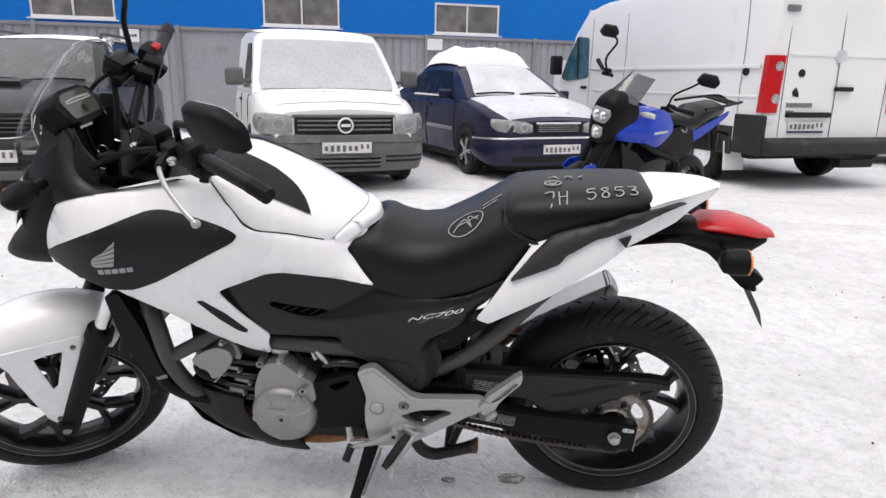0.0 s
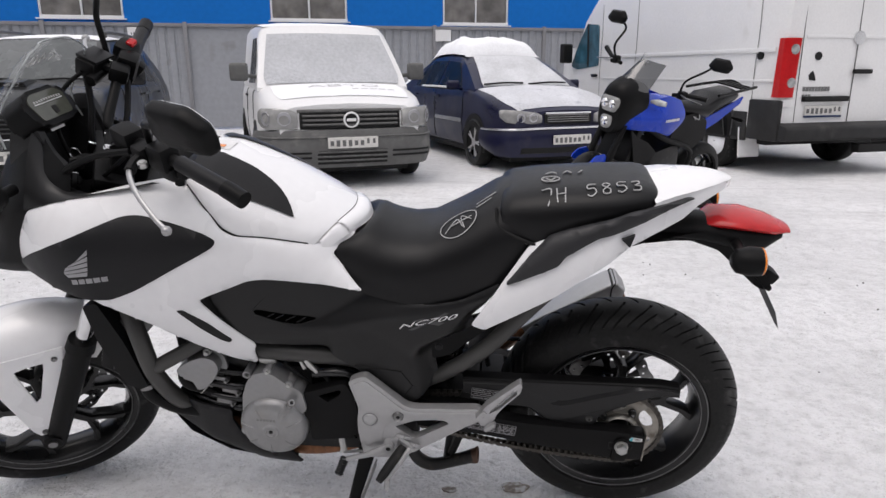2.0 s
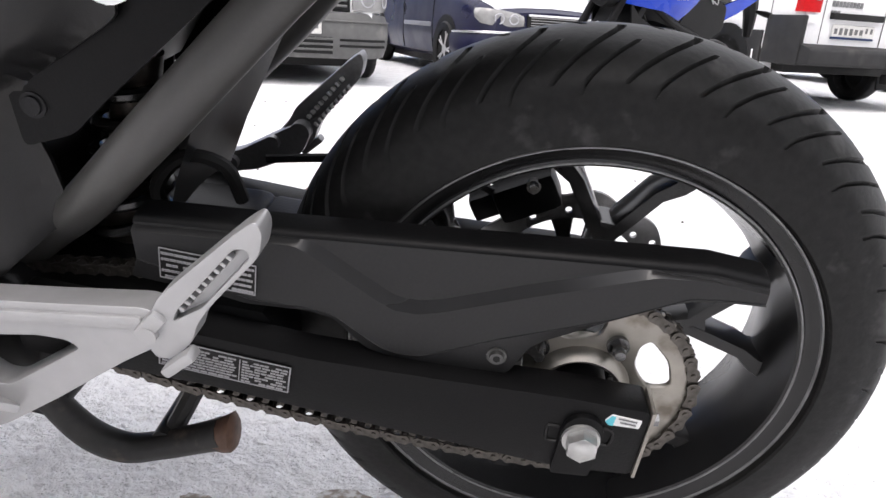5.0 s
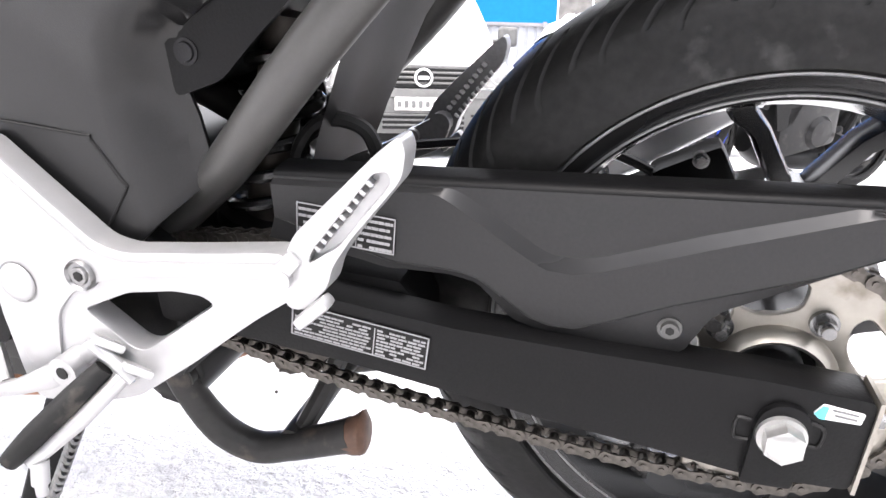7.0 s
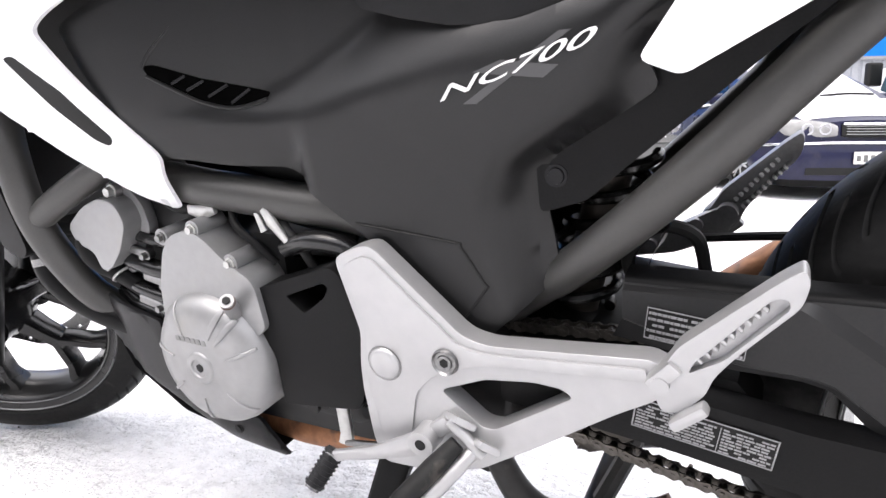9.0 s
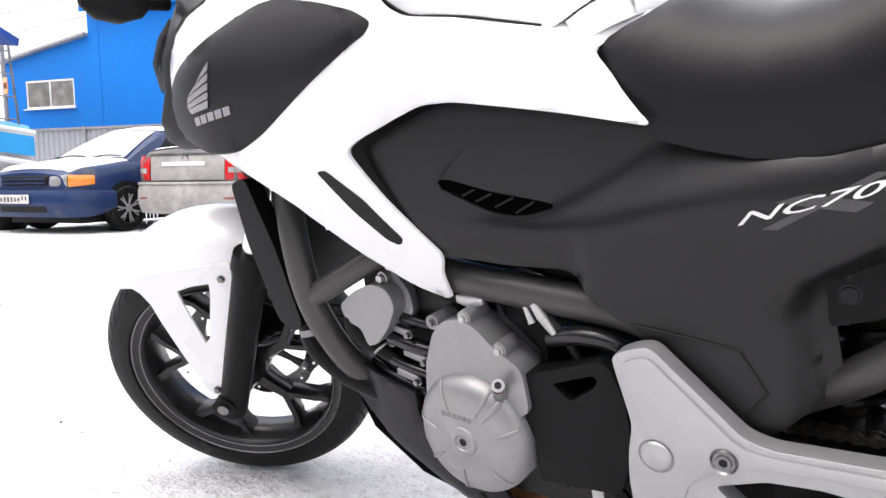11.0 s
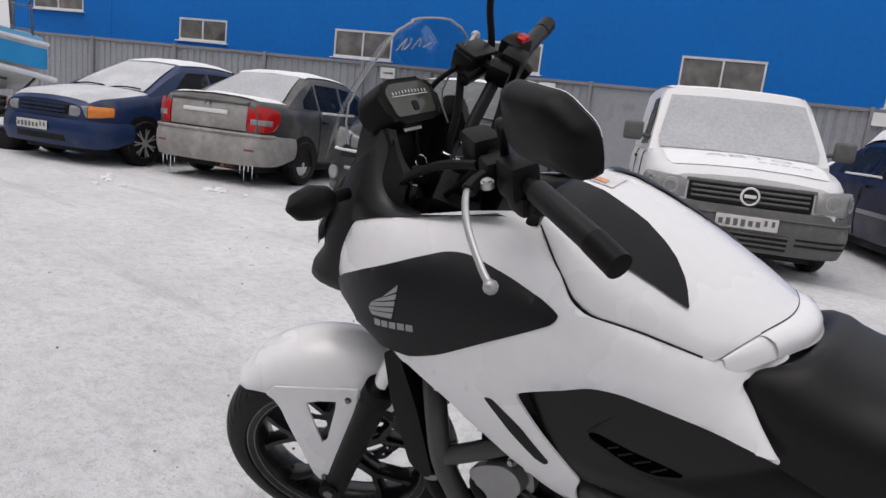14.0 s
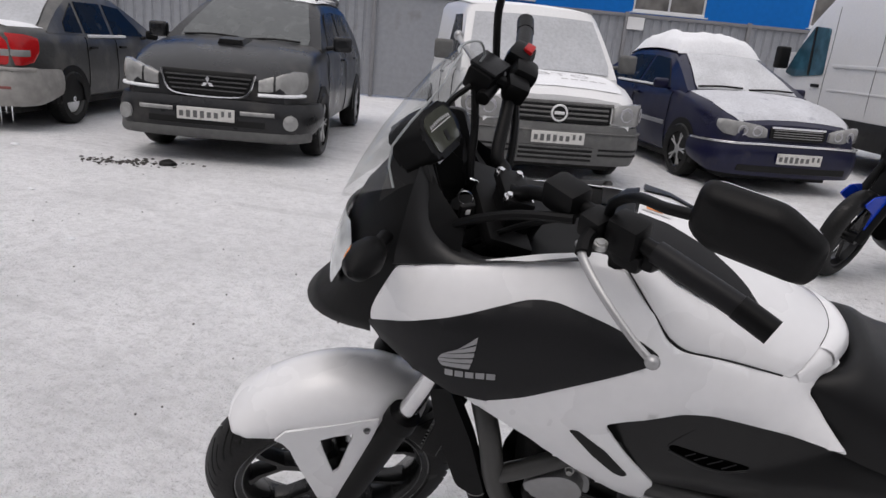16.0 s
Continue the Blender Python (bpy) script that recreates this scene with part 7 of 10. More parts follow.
        b.data.transform(RIGHT if s > 0 else BAR_TURN)
        # mirror: stem and shell
        if s < 0:
            stem = steered(tube(bmesh.new(), [(-1.155, -0.235, 1.165), (-1.155, -0.25, 1.20), (-1.15, -0.30, 1.245), (-1.14, -0.36, 1.272), (-1.11, -0.40, 1.285)], 0.0075, n=10))
        else:
            end = BAR_TURN @ Vector((-1.208, 0.376, 1.422))
            stem = tube(bmesh.new(), [(-1.322, 0.15, 1.225), (-1.324, 0.15, 1.27), (-1.322, 0.142, 1.33), (-1.318, 0.16, 1.385), end.lerp(Vector((-1.322, 0.16, 1.40)), 0.4), end], 0.0075, n=10)
        part("mirror_stem", stem, MATT_BLACK, hb)
        prof = rounded([(-0.09, -0.045), (0.06, -0.055), (0.088, -0.03), (0.08, 0.045), (-0.03, 0.052), (-0.09, 0.02)], 0.018, 4)
        mm = Matrix.Translation((-1.08, s * 0.445, 1.30 + zz * (1 if s < 0 else 4.5))) @ pose(0, 0, 0, 0, -8, -s * 41) @ Matrix.Diagonal((1, s * 0.84, 0.86, 1))
        bm = bmesh.new()
        rings = []
        for d, q in ((0.012, 0.95), (0.009, 1.0), (0.0, 1.0), (-0.012, 0.95), (-0.02, 0.8), (-0.024, 0.4)):
            rings.append([mm @ Vector((d, -y * q, z * q)) for y, z in prof])
        part("mirror", mirror_placed(loft(bm, rings), s), MATT_BLACK, hb, "black mirror shell")
        bm = loft(bmesh.new(), [[mm @ Vector((d, -y * q, z * q)) for y, z in prof] for d, q in ((0.0155, 0.9), (0.0165, 0.9), (0.0168, 0.4))])
        part("mirror_glass", mirror_placed(bm, s), MIRROR, hb)
    # kill switch, brake reservoir, clamp
    part("kill_switch", box(bmesh.new(), (0.02, 0.026, 0.03), (-1.267, 0.176, 1.255), pose(0, 0, 0, 20, 25, 0), 0.006), RED_LENS, hb, "red kill switch")
    part("switch_body", box(bmesh.new(), (0.05, 0.06, 0.075), (-1.288, 0.18, 1.232), pose(0, 0, 0, 18, 25, 0), 0.016), MATT_BLACK, hb)
    res = part("brake_reservoir", box(bmesh.new(), (0.055, 0.062, 0.046), (-1.33, 0.09, 1.22), pose(0, 0, 0, 8, 24, -8), 0.009), MATT_BLACK, hb)
    part("reservoir_lid", box(bmesh.new(), (0.058, 0.066, 0.008), (-1.319, 0.094, 1.245), pose(0, 0, 0, 8, 24, -8), 0.003), DARK_GREY, res)
    part("master_cylinder", rod(bmesh.new(), (-1.32, 0.05, 1.19), (-1.302, 0.165, 1.228), 0.014, n=14), MATT_BLACK, hb)
    part("clutch_box", steered(box(bmesh.new(), (0.05, 0.065, 0.05), (-1.2, -0.175, 1.16), pose(0, 0, 0, 0, 0, 30), 0.012)), MATT_BLACK, hb)
    part("bar_clamp", clamped(box(bmesh.new(), (0.055, 0.105, 0.02), (-1.25, 0, 1.088), pose(0, 0, 0, 0, 20, 0), 0.006)), MATT_BLACK, hb)
    part("bar_mount", clamped(box(bmesh.new(), (0.05, 0.1, 0.06), (-1.25, 0, 1.05), pose(0, 0, 0, 0, 20, 0), 0.008)), MATT_BLACK, hb)
    part("top_yoke", steered(box(bmesh.new(), (0.09, 0.25, 0.03), (-1.27, 0, 1.012), pose(0, 0, 0, 0, 27, 0), 0.01)), MATT_BLACK, hb)
    for x, y in ((-1.267, -0.038), (-1.233, -0.038), (-1.267, 0.038), (-1.233, 0.038)):
        b = bolt("clamp_bolt", (x, y, 1.098 + 0.36 * -(x + 1.25)), 0.0072, hb, CHROME, way=(0.3, 0, 1), h=0.006)
        b.data.transform(CLAMP_SHIFT @ BAR_TURN)
    # cables
    for k, pts in enumerate(([(-1.2, -0.22, 1.15), (-1.28, -0.16, 1.12), (-1.36, -0.1, 1.06), (-1.36, -0.05, 0.98)], [(-1.2, -0.2, 1.14), (-1.26, -0.12, 1.06), (-1.32, -0.08, 1.0), (-1.33, -0.03, 0.95)],
                             [BAR_TURN.inverted() @ Vector(p) for p in ((-1.34, 0.07, 1.2), (-1.33, 0.045, 1.13), (-1.325, 0.01, 1.06), (-1.31, -0.01, 0.98))], [BAR_TURN.inverted() @ Vector(p) for p in ((-1.345, 0.06, 1.21), (-1.385, 0.03, 1.17), (-1.395, -0.01, 1.09), (-1.36, -0.02, 0.98))], [BAR_TURN.inverted() @ Vector(p) for p in ((-1.285, 0.16, 1.2), (-1.265, 0.1, 1.13), (-1.262, 0.045, 1.06), (-1.29, 0.0, 0.98))])):
        part("cable", steered(tube(bmesh.new(), pts, 0.0055 if k % 2 else 0.008, n=8)), MATT_BLACK, hb)
    # ignition lock, key and its fob
    lock = part("ignition_lock", steered(rod(bmesh.new(), (-1.325, -0.02, 1.0), (-1.335, -0.02, 1.045), 0.022, n=20)), MATT_BLACK, bike)
    part("key_head", box(bmesh.new(), (0.03, 0.012, 0.036), (-1.292, -0.118, 1.037), pose(0, 0, 0, 20, 0, 40), 0.008), INK, lock)
    part("key_mark", box(bmesh.new(), (0.009, 0.003, 0.011), (-1.2875, -0.1235, 1.039), pose(0, 0, 0, 20, 0, 40), 0.001, 1), PAPER, lock)
    part("key_blade", box(bmesh.new(), (0.012, 0.003, 0.045), (-1.297, -0.135, 1.002), pose(0, 0, 0, 20, 15, 40), 0.001, 1), CHROME, lock, "silver key hanging on a ring")
    part("key_ring", tube(bmesh.new(), [(-1.297 + 0.013 * math.cos(t), -0.108, 1.058 + 0.013 * math.sin(t)) for t in np.linspace(0, math.tau, 14)], 0.0012, n=5, steps=0), CHROME, lock)
    part("lock_key", box(bmesh.new(), (0.02, 0.006, 0.03), (-1.314, -0.02, 1.045), pose(0, 0, 0, 10, 25, 20), 0.002, 1), CHROME, lock)


MIRROR = material("mirror_glass", (0.85, 0.85, 0.85), 0.02, metal=1.0, vary=0.0, rough_vary=0.0)
front_end()

# ---- parked vehicles: x ahead, y to their left, z up, from the middle of their ground plan ----
def number_plate(parent, at, yaw, size=(0.52, 0.112), name="number_plate", bars=8, tilt=0):
    """A number plate; its characters are plain bars."""
    m = Matrix.Translation(at) @ pose(0, 0, 0, 0, 0, yaw) @ pose(0, 0, 0, 0, tilt, 0)
    bm = box(bmesh.new(), (0.012, size[0], size[1]), (0, 0, 0), None, 0.004, 1)
    bmesh.ops.transform(bm, matrix=m, verts=bm.verts)
    p = part(name, bm, PLATE_WHITE, parent, "white number plate with dark characters")
    bm = bmesh.new()
    for k in range(bars):
        y = size[0] * (-0.42 + 0.84 * k / (bars - 1))
        big = k < bars - 2
        w, h, z = size[0] * (0.07 if big else 0.05), size[1] * (0.56 if k in (1, 2, 3) else 0.44), (-0.005 if big else 0.012)
        box(bm, (0.003, w, h), (0.0075, y, z))
    bmesh.ops.transform(bm, matrix=m, verts=bm.verts)
    tagged(part("plate_writing", bm, PLATE_INK, p), kind="stuff")
    return p


PLATE_INK = material("plate_ink", (0.12, 0.12, 0.12), 0.6, vary=0.15)


def car_wheel(parent, at, r, w, style, side):
    """A road wheel at at; side is +1 for the left one."""
    bm = bmesh.new()
    spin(bm, [(r * 0.66, w / 2), (r * 0.9, w / 2), (r * 0.985, w * 0.36), (r, w * 0.2), (r, -w * 0.2), (r * 0.985, -w * 0.36), (r * 0.9, -w / 2), (r * 0.66, -w / 2)], 40, "y", at)
    wh = part("wheel", bm, TYRE, parent, "black tyre")
    y = side * w * 0.42
    bm = bmesh.new()
    s = side
    if style == "steel":
        spin(bm, [(r * 0.67, y), (r * 0.62, y - s * 0.03), (r * 0.5, y - s * 0.045), (r * 0.3, y - s * 0.02), (0.02, y - s * 0.01)], 32, "y", at)
        part("rim", bm, STEEL_WHEEL, wh)
        bm = bmesh.new()
        spin(bm, [(r * 0.5, y - s * 0.03), (r * 0.35, y - s * 0.008), (0.01, y)], 24, "y", (at[0], at[1], at[2] - r * 0.06))
        part("packed_snow", bm, SNOW, wh)
    else:
        spin(bm, [(r * 0.67, y), (r * 0.62, y - s * 0.012), (r * 0.6, y - s * 0.07), (0.02, y - s * 0.075)], 40, "y", at)
        part("rim", bm, RIM, wh)
        for k in range(style):
            a = k * math.tau / style
            bm = bmesh.new()
            for d in (-0.09, 0.09):
                p = [Vector(at) + Vector((rr * r * math.cos(a + d * q), y - s * dy, rr * r * math.sin(a + d * q))) for rr, q, dy in ((0.1, 0.5, 0.012), (0.35, 0.9, 0.006), (0.62, 1.5, 0.004))]
                tube(bm, p, [0.018, 0.012, 0.012], n=6, steps=2)
            part("rim_spoke", bm, ALLOY_WHEEL, wh)
        part("hub_cap", rod(bmesh.new(), (at[0], at[1] + y - s * 0.03, at[2]), (at[0], at[1] + y + s * 0.004, at[2]), r * 0.17, n=20), ALLOY_WHEEL, wh)
    return wh


STEEL_WHEEL = material("dark_steel_wheel", (0.09, 0.09, 0.09), 0.5, metal=0.5)
ALLOY_WHEEL = material("alloy_wheel", (0.5, 0.5, 0.5), 0.35, metal=0.6)


SCREEN_SNOW = material("thin_snow_on_glass", (0.56, 0.57, 0.59), 0.85, vary=0.14, grain=50, big=2.5, bump=0.003)


DIRTY_GREY = material("dirty_grey_bumper", (0.10, 0.10, 0.098), 0.6, vary=0.12, grain=15, big=3, stain=(0.17, 0.165, 0.157), stain_at=0.56, stain_scale=4)
GRILLE_SILVER = material("dull_grille_bar", (0.3, 0.3, 0.3), 0.4, metal=0.3, vary=0.1)
LAMP_GLASS = material("dusty_headlamp_glass", (0.24, 0.24, 0.235), 0.18, vary=0.12, grain=14, coat=0.6, stain=(0.36, 0.36, 0.345), stain_at=0.55, stain_scale=6)
CHROME_DULL = material("dull_chrome", (0.4, 0.4, 0.42), 0.4, metal=0.7)


def turned(bm, at, way):
    """Moves bm to at, its x axis along way."""
    bmesh.ops.transform(bm, matrix=Matrix.Translation(at) @ way.to_track_quat("X", "Z").to_matrix().to_4x4(), verts=bm.verts)
    return bm


class Car:
    """A car body skinned over cross sections, with a cabin set on it."""

    def __init__(self, root, paint, half, front, back, belt, sill, hood, deck, cabin, roof_w, belt_w, cladding=None):
        self.root, self.paint, self.half, self.front, self.back, self.belt, self.sill = root, paint, half, front, back, belt, sill
        self.hood, self.deck, self.cabin, self.roof_w, self.belt_w = hood, deck, cabin, roof_w, belt_w
        self.body()

    def width(self, x):
        f = min((self.front - x) / 0.55, 1.0)
        b = min((x - self.back) / 0.5, 1.0)
        return self.half * (1 - 0.2 * (1 - max(f, 0)) ** 2.2 - 0.14 * (1 - max(b, 0)) ** 2.2)

    def shoulder(self, x):
        """Height of the bonnet's, the belt's or the boot's edge."""
        pts = [(self.back, self.deck[0])] + list(self.deck[1]) + list(self.hood[1]) + [(self.front, self.hood[0])]
        return lerp(x, [p[0] for p in pts], [p[1] for p in pts])

    def nose(self, z):
        """How far the front and the back stand at a height."""
        return 0.10 * max(0.0, (z - 0.55)) ** 1.2 + 0.12 * max(0.0, 0.42 - z)

    def ring(self, x, n=0):
        w, s, top = self.width(x), self.sill, self.shoulder(x)
        mid = (s + top) / 2
        half = [(0.0, s), (w * 0.82, s), (w * 0.965, s + 0.05), (w, s + 0.22), (w * 1.005, mid), (w * 0.985, top - 0.16), (w * 0.955, top - 0.06), (w * 0.90, top - 0.012), (w * 0.80, top + 0.012), (w * 0.45, top + 0.035), (0.0, top + 0.045)]
        pts = [(-y, z) for y, z in half] + [(y, z) for y, z in half[-2:0:-1]]
        end = self.front if x > 0 else self.back
        near = max(0.0, 1 - abs(end - x) / 0.3)
        return [(x - math.copysign(self.nose(z) * near, end), y, z) for y, z in pts]

    def body(self):
        xs = np.r_[self.back, self.back + 0.03, self.back + 0.1, self.back + 0.25, np.linspace(self.back + 0.5, self.front - 0.5, 16), self.front - 0.25, self.front - 0.1, self.front - 0.03, self.front]
        self.shell = part("body", loft(bmesh.new(), [self.ring(float(x)) for x in xs]), self.paint, self.root, smooth=50)
        c = self.cabin
        bm = bmesh.new()
        part("cabin", loft(bm, [self.cabin_ring(u) for u in np.r_[np.linspace(0, 1, 5), np.linspace(1, 2, 9)[1:], np.linspace(2, 3, 5)[1:]]]), self.paint, self.root, smooth=35)

    def cabin_at(self, u):
        """u: 0 at the windscreen's foot, 1 at its top, 2 at the rear window's top, 3 at its foot: x, height, share of the roof's width."""
        c = self.cabin
        k, f = min(int(u), 2), u - min(int(u), 2)
        (x0, z0), (x1, z1) = c[k], c[k + 1]
        bulge = 0.03 * math.sin(math.pi * f) if k == 1 else 0.02 * math.sin(math.pi * f)
        return x0 + (x1 - x0) * f, z0 + (z1 - z0) * f + bulge, (f, 1.0, 1 - f)[k]

    def cabin_ring(self, u):
        x, z, r = self.cabin_at(u)
        belt = self.shoulder(x) - 0.04
        wb = self.width(x) * self.belt_w
        share = max(0.02, (z - belt)) / max(0.02, self.cabin[1][1] - belt)
        wr = wb + (self.half * self.roof_w - wb) * min(share, 1.0)
        half = [(0.0, belt), (wb, belt), (wr + (wb - wr) * 0.12, belt + (z - belt) * 0.88), (wr * 0.93, z - 0.015), (wr * 0.75, z + 0.004), (0.0, z + 0.02)]
        return [(x, -y, zz) for y, zz in half] + [(x, y, zz) for y, zz in half[-2:0:-1]]

    def side(self, x, v, s, out=0.006):
        """A place on the cabin's flank at length x and share v of its height."""
        lo, hi = 0.0, 3.0
        for _ in range(24):
            m = (lo + hi) / 2
            if self.cabin_at(m)[0] > x:
                lo = m
            else:
                hi = m
        xx, z, r = self.cabin_at(lo)
        belt = self.shoulder(x) - 0.04
        wb = self.width(x) * self.belt_w
        top = self.cabin[1][1]
        wr = self.half * self.roof_w
        zz = belt + (top - belt) * v
        w = wb + (wr - wb) * v * 0.92
        return (x, s * (w + out), zz)

    def side_window(self, pts, mat_=None, name="side_window"):
        for s in (-1, 1):
            bm = bmesh.new()
            ring = [self.side(x, v, s) for x, v in pts]
            inner = [(p[0], p[1] - s * 0.01, p[2]) for p in ring]
            loft(bm, [inner, ring])
            part(name, bm, mat_ or GLASS_DARK, self.root, smooth=20)

    def screen(self, k, mat_, lo=0.05, hi=0.93, name="windscreen", out=0.012, wide=0.9, cols=10):
        """The windscreen (k 0) or the rear window (k 2) as a curved pane."""
        bm = bmesh.new()
        rows = []
        for f in np.linspace(lo, hi, 8):
            u = f if k == 0 else 3 - f
            ring = self.cabin_ring(u)
            x, z, _ = self.cabin_at(u)
            w = abs(ring[3][1]) * (0.98 + 0.05 * (1 - f)) if f > 0.05 else abs(ring[1][1]) * 0.9
            belt = self.shoulder(x)
            (x0, z0), (x1, z1) = (self.cabin[0], self.cabin[1]) if k == 0 else (self.cabin[3], self.cabin[2])
            nx, nz = (z1 - z0), -(x1 - x0)
            ln = math.hypot(nx, nz)
            sg = 1 if nz > 0 else -1
            nx, nz = sg * nx / ln, sg * nz / ln
            rows.append([(x + nx * out - 0.0 * y, w * wide * y, z + 0.012 + nz * out - 0.016 * y * y) for y in np.linspace(-1, 1, cols)])
        loft(bm, rows, closed=False)
        return part(name, bm, mat_, self.root, smooth=60)

    def top_snow(self, x0, x1, name, lift=0.02, wide=0.92, mat_=None, rough_=0.0):
        """Snow lying on the bonnet or the boot."""
        bm = bmesh.new()
        rows = []
        for x in np.linspace(x0, x1, 14):
            w = self.width(float(x)) * wide
            row = []
            for y in np.linspace(-1, 1, 17):
                z = self.shoulder(float(x)) + lerp(abs(y) * wide, (0, 0.45, 0.8, 0.9, 0.955), (0.045, 0.035, 0.012, -0.012, -0.06))
                edge = min(1.0, (1 - abs(y)) * 8, (x - x0) / 0.06 + 0.15, (x1 - x) / 0.06 + 0.15)
                row.append((float(x) - math.copysign(self.nose(z), 1 if x > 0 else -1) * max(0.0, 1 - abs((self.front if x > 0 else self.back) - x) / 0.3), w * y, z + 0.003 + lift * edge * (1 + rough_ * noise.noise(Vector((float(x) * 5, y * 5, 1))))))
            rows.append(row)
        loft(bm, rows, closed=False)
        return part(name, bm, mat_ or SNOW, self.root, smooth=80)

    def roof_snow(self, depth, u0=0.98, u1=2.02, name="roof_snow", rough_=0.3, wide=1.0):
        bm = bmesh.new()
        rows = []
        us = np.linspace(u0, u1, 22)
        for u in us:
            ring = self.cabin_ring(float(u))
            wr = abs(ring[3][1]) * wide
            x, z, _ = self.cabin_at(float(u))
            row = []
            for y in np.linspace(-1, 1, 19):
                e = math.sqrt(max(0.0, 1 - abs(y) ** 3.5)) * math.sqrt(max(0.0, 1 - abs(2 * (u - u0) / (u1 - u0) - 1) ** 5))
                row.append((x, wr * y * 1.03, z + 0.012 - 0.02 * y * y + depth * e * (1 + rough_ * noise.noise(Vector((x * 4, y * 3, 5))))))
            rows.append(row)
        loft(bm, rows, closed=False)
        return part(name, bm, SNOW, self.root, "snow lying on the roof", smooth=80)

    def wheels(self, base_f, base_r, r, style, track=None, w=0.19):
        for x in (base_f, base_r):
            for s in (-1, 1):
                y = self.width(x) - w / 2 + 0.015
                arch = [(x + (r + 0.055) * math.cos(t), max(r + (r + 0.055) * math.sin(t), self.sill + 0.002)) for t in np.linspace(-0.35, math.pi + 0.35, 22)]
                part("wheel_arch", prism(bmesh.new(), arch, s * (self.width(x) - 0.05), s * (self.width(x) * 1.005 + 0.006)), INK, self.root)
                car_wheel(self.root, (x, s * (y + 0.012), r), r, w, style, s)
        part("underbody", box(bmesh.new(), (self.front - self.back - 0.5, self.half * 1.5, 0.12), ((self.front + self.back) / 2, 0, self.sill - 0.03), None, 0.02), INK, self.root)

    def seam(self, x, s=None, v=0.0, lean=0.0):
        """An upright door gap."""
        for sd in ((-1, 1) if s is None else (s,)):
            w = self.width(x)
            top = self.shoulder(x)
            pts = [(x - lean, sd * (w * 0.967 + 0.002), self.sill + 0.06), (x - lean * 0.5, sd * (w + 0.003), self.sill + 0.24), (x, sd * (w * 0.99 + 0.003), top - 0.14), (x, sd * (w * 0.958 + 0.003), top - 0.06)]
            part("door_gap", tube(bmesh.new(), pts, 0.005, n=5, steps=3), INK, self.root)

    def handle(self, x, z, mat_=None):
        for s in (-1, 1):
            part("door_handle", box(bmesh.new(), (0.16, 0.03, 0.03), (x, s * (self.width(x) + 0.008), z), None, 0.01), mat_ or self.paint, self.root)

    def mirrors(self, x, z, y, size=(0.1, 0.19, 0.15), mat_=None):
        for s in (-1, 1):
            bm = box(bmesh.new(), size, (x, s * y, z), pose(0, 0, 0, 0, 0, s * 12), 0.04, 3)
            m = part("door_mirror", bm, mat_ or self.paint, self.root)
            part("mirror_arm", tube(bmesh.new(), [(x - 0.02, s * (y - 0.08), z - 0.04), (x - 0.05, s * (self.half * 0.9), z - 0.06)], 0.022, n=8, steps=2), mat_ or self.paint, m)

    def face(self, y, z, out=0.01, end=1):
        """A place on the front (end 1) or the back (-1) of the body."""
        e = self.front if end > 0 else self.back
        lack, k, run = max(0.0, 1 - abs(y) / (0.985 * self.half)), (0.2 if end > 0 else 0.14), (0.55 if end > 0 else 0.5)
        d = min(run * (1 - min(1.0, (lack / k) ** (1 / 2.2))), 0.36)
        near = max(0.0, 1 - d / 0.3)
        return (e - end * (d + self.nose(z) * near) + end * out, y, z)

    def patch(self, name, pts, mat_, out=0.012, thick=0.03, end=1, label="", n=4):
        """A panel lying on the front or the back, outlined in (y, z)."""
        fine = []
        for a, b in zip(pts, pts[1:] + pts[:1]):
            for k in range(n):
                fine.append((a[0] + (b[0] - a[0]) * k / n, a[1] + (b[1] - a[1]) * k / n))
        cy, cz = sum(p[0] for p in fine) / len(fine), sum(p[1] for p in fine) / len(fine)
        bm = bmesh.new()
        rings = [[self.face(y, z, out - thick, end) for y, z in fine], [self.face(y, z, out - 0.006, end) for y, z in fine]]
        for q, o in ((0.94, out), (0.6, out + 0.002), (0.25, out + 0.002)):
            rings.append([self.face(cy + (y - cy) * q, cz + (z - cz) * q, o, end) for y, z in fine])
        loft(bm, rings)
        return part(name, bm, mat_, self.root, label, smooth=50)


    def outline(self, end, back=0.75, n=34):
        """The plan of the front (end 1) or the back (-1): x, y, distance along it from the middle, and the outward way."""
        e = self.front if end > 0 else self.back
        half = [(e - end * 0.045 * (y / self.width(e)) ** 2, y) for y in np.linspace(0, self.width(e) * 0.97, 12)]
        half += [(e - end * d, self.width(e - end * d)) for d in np.linspace(0.06, back, n)]
        for _ in range(3):
            half = half[:1] + [((a[0] + 2 * b[0] + c[0]) / 4, (a[1] + 2 * b[1] + c[1]) / 4) for a, b, c in zip(half, half[1:], half[2:])] + half[-1:]
        out, d = [], 0.0
        for k, (x, y) in enumerate(half):
            if k:
                d += math.hypot(x - half[k - 1][0], y - half[k - 1][1])
            a, b = half[max(k - 1, 0)], half[min(k + 1, len(half) - 1)]
            t = Vector((b[0] - a[0], b[1] - a[1])).normalized()
            out.append((x, y, d, end * t.y, -end * t.x if k else 0.0))
        return out

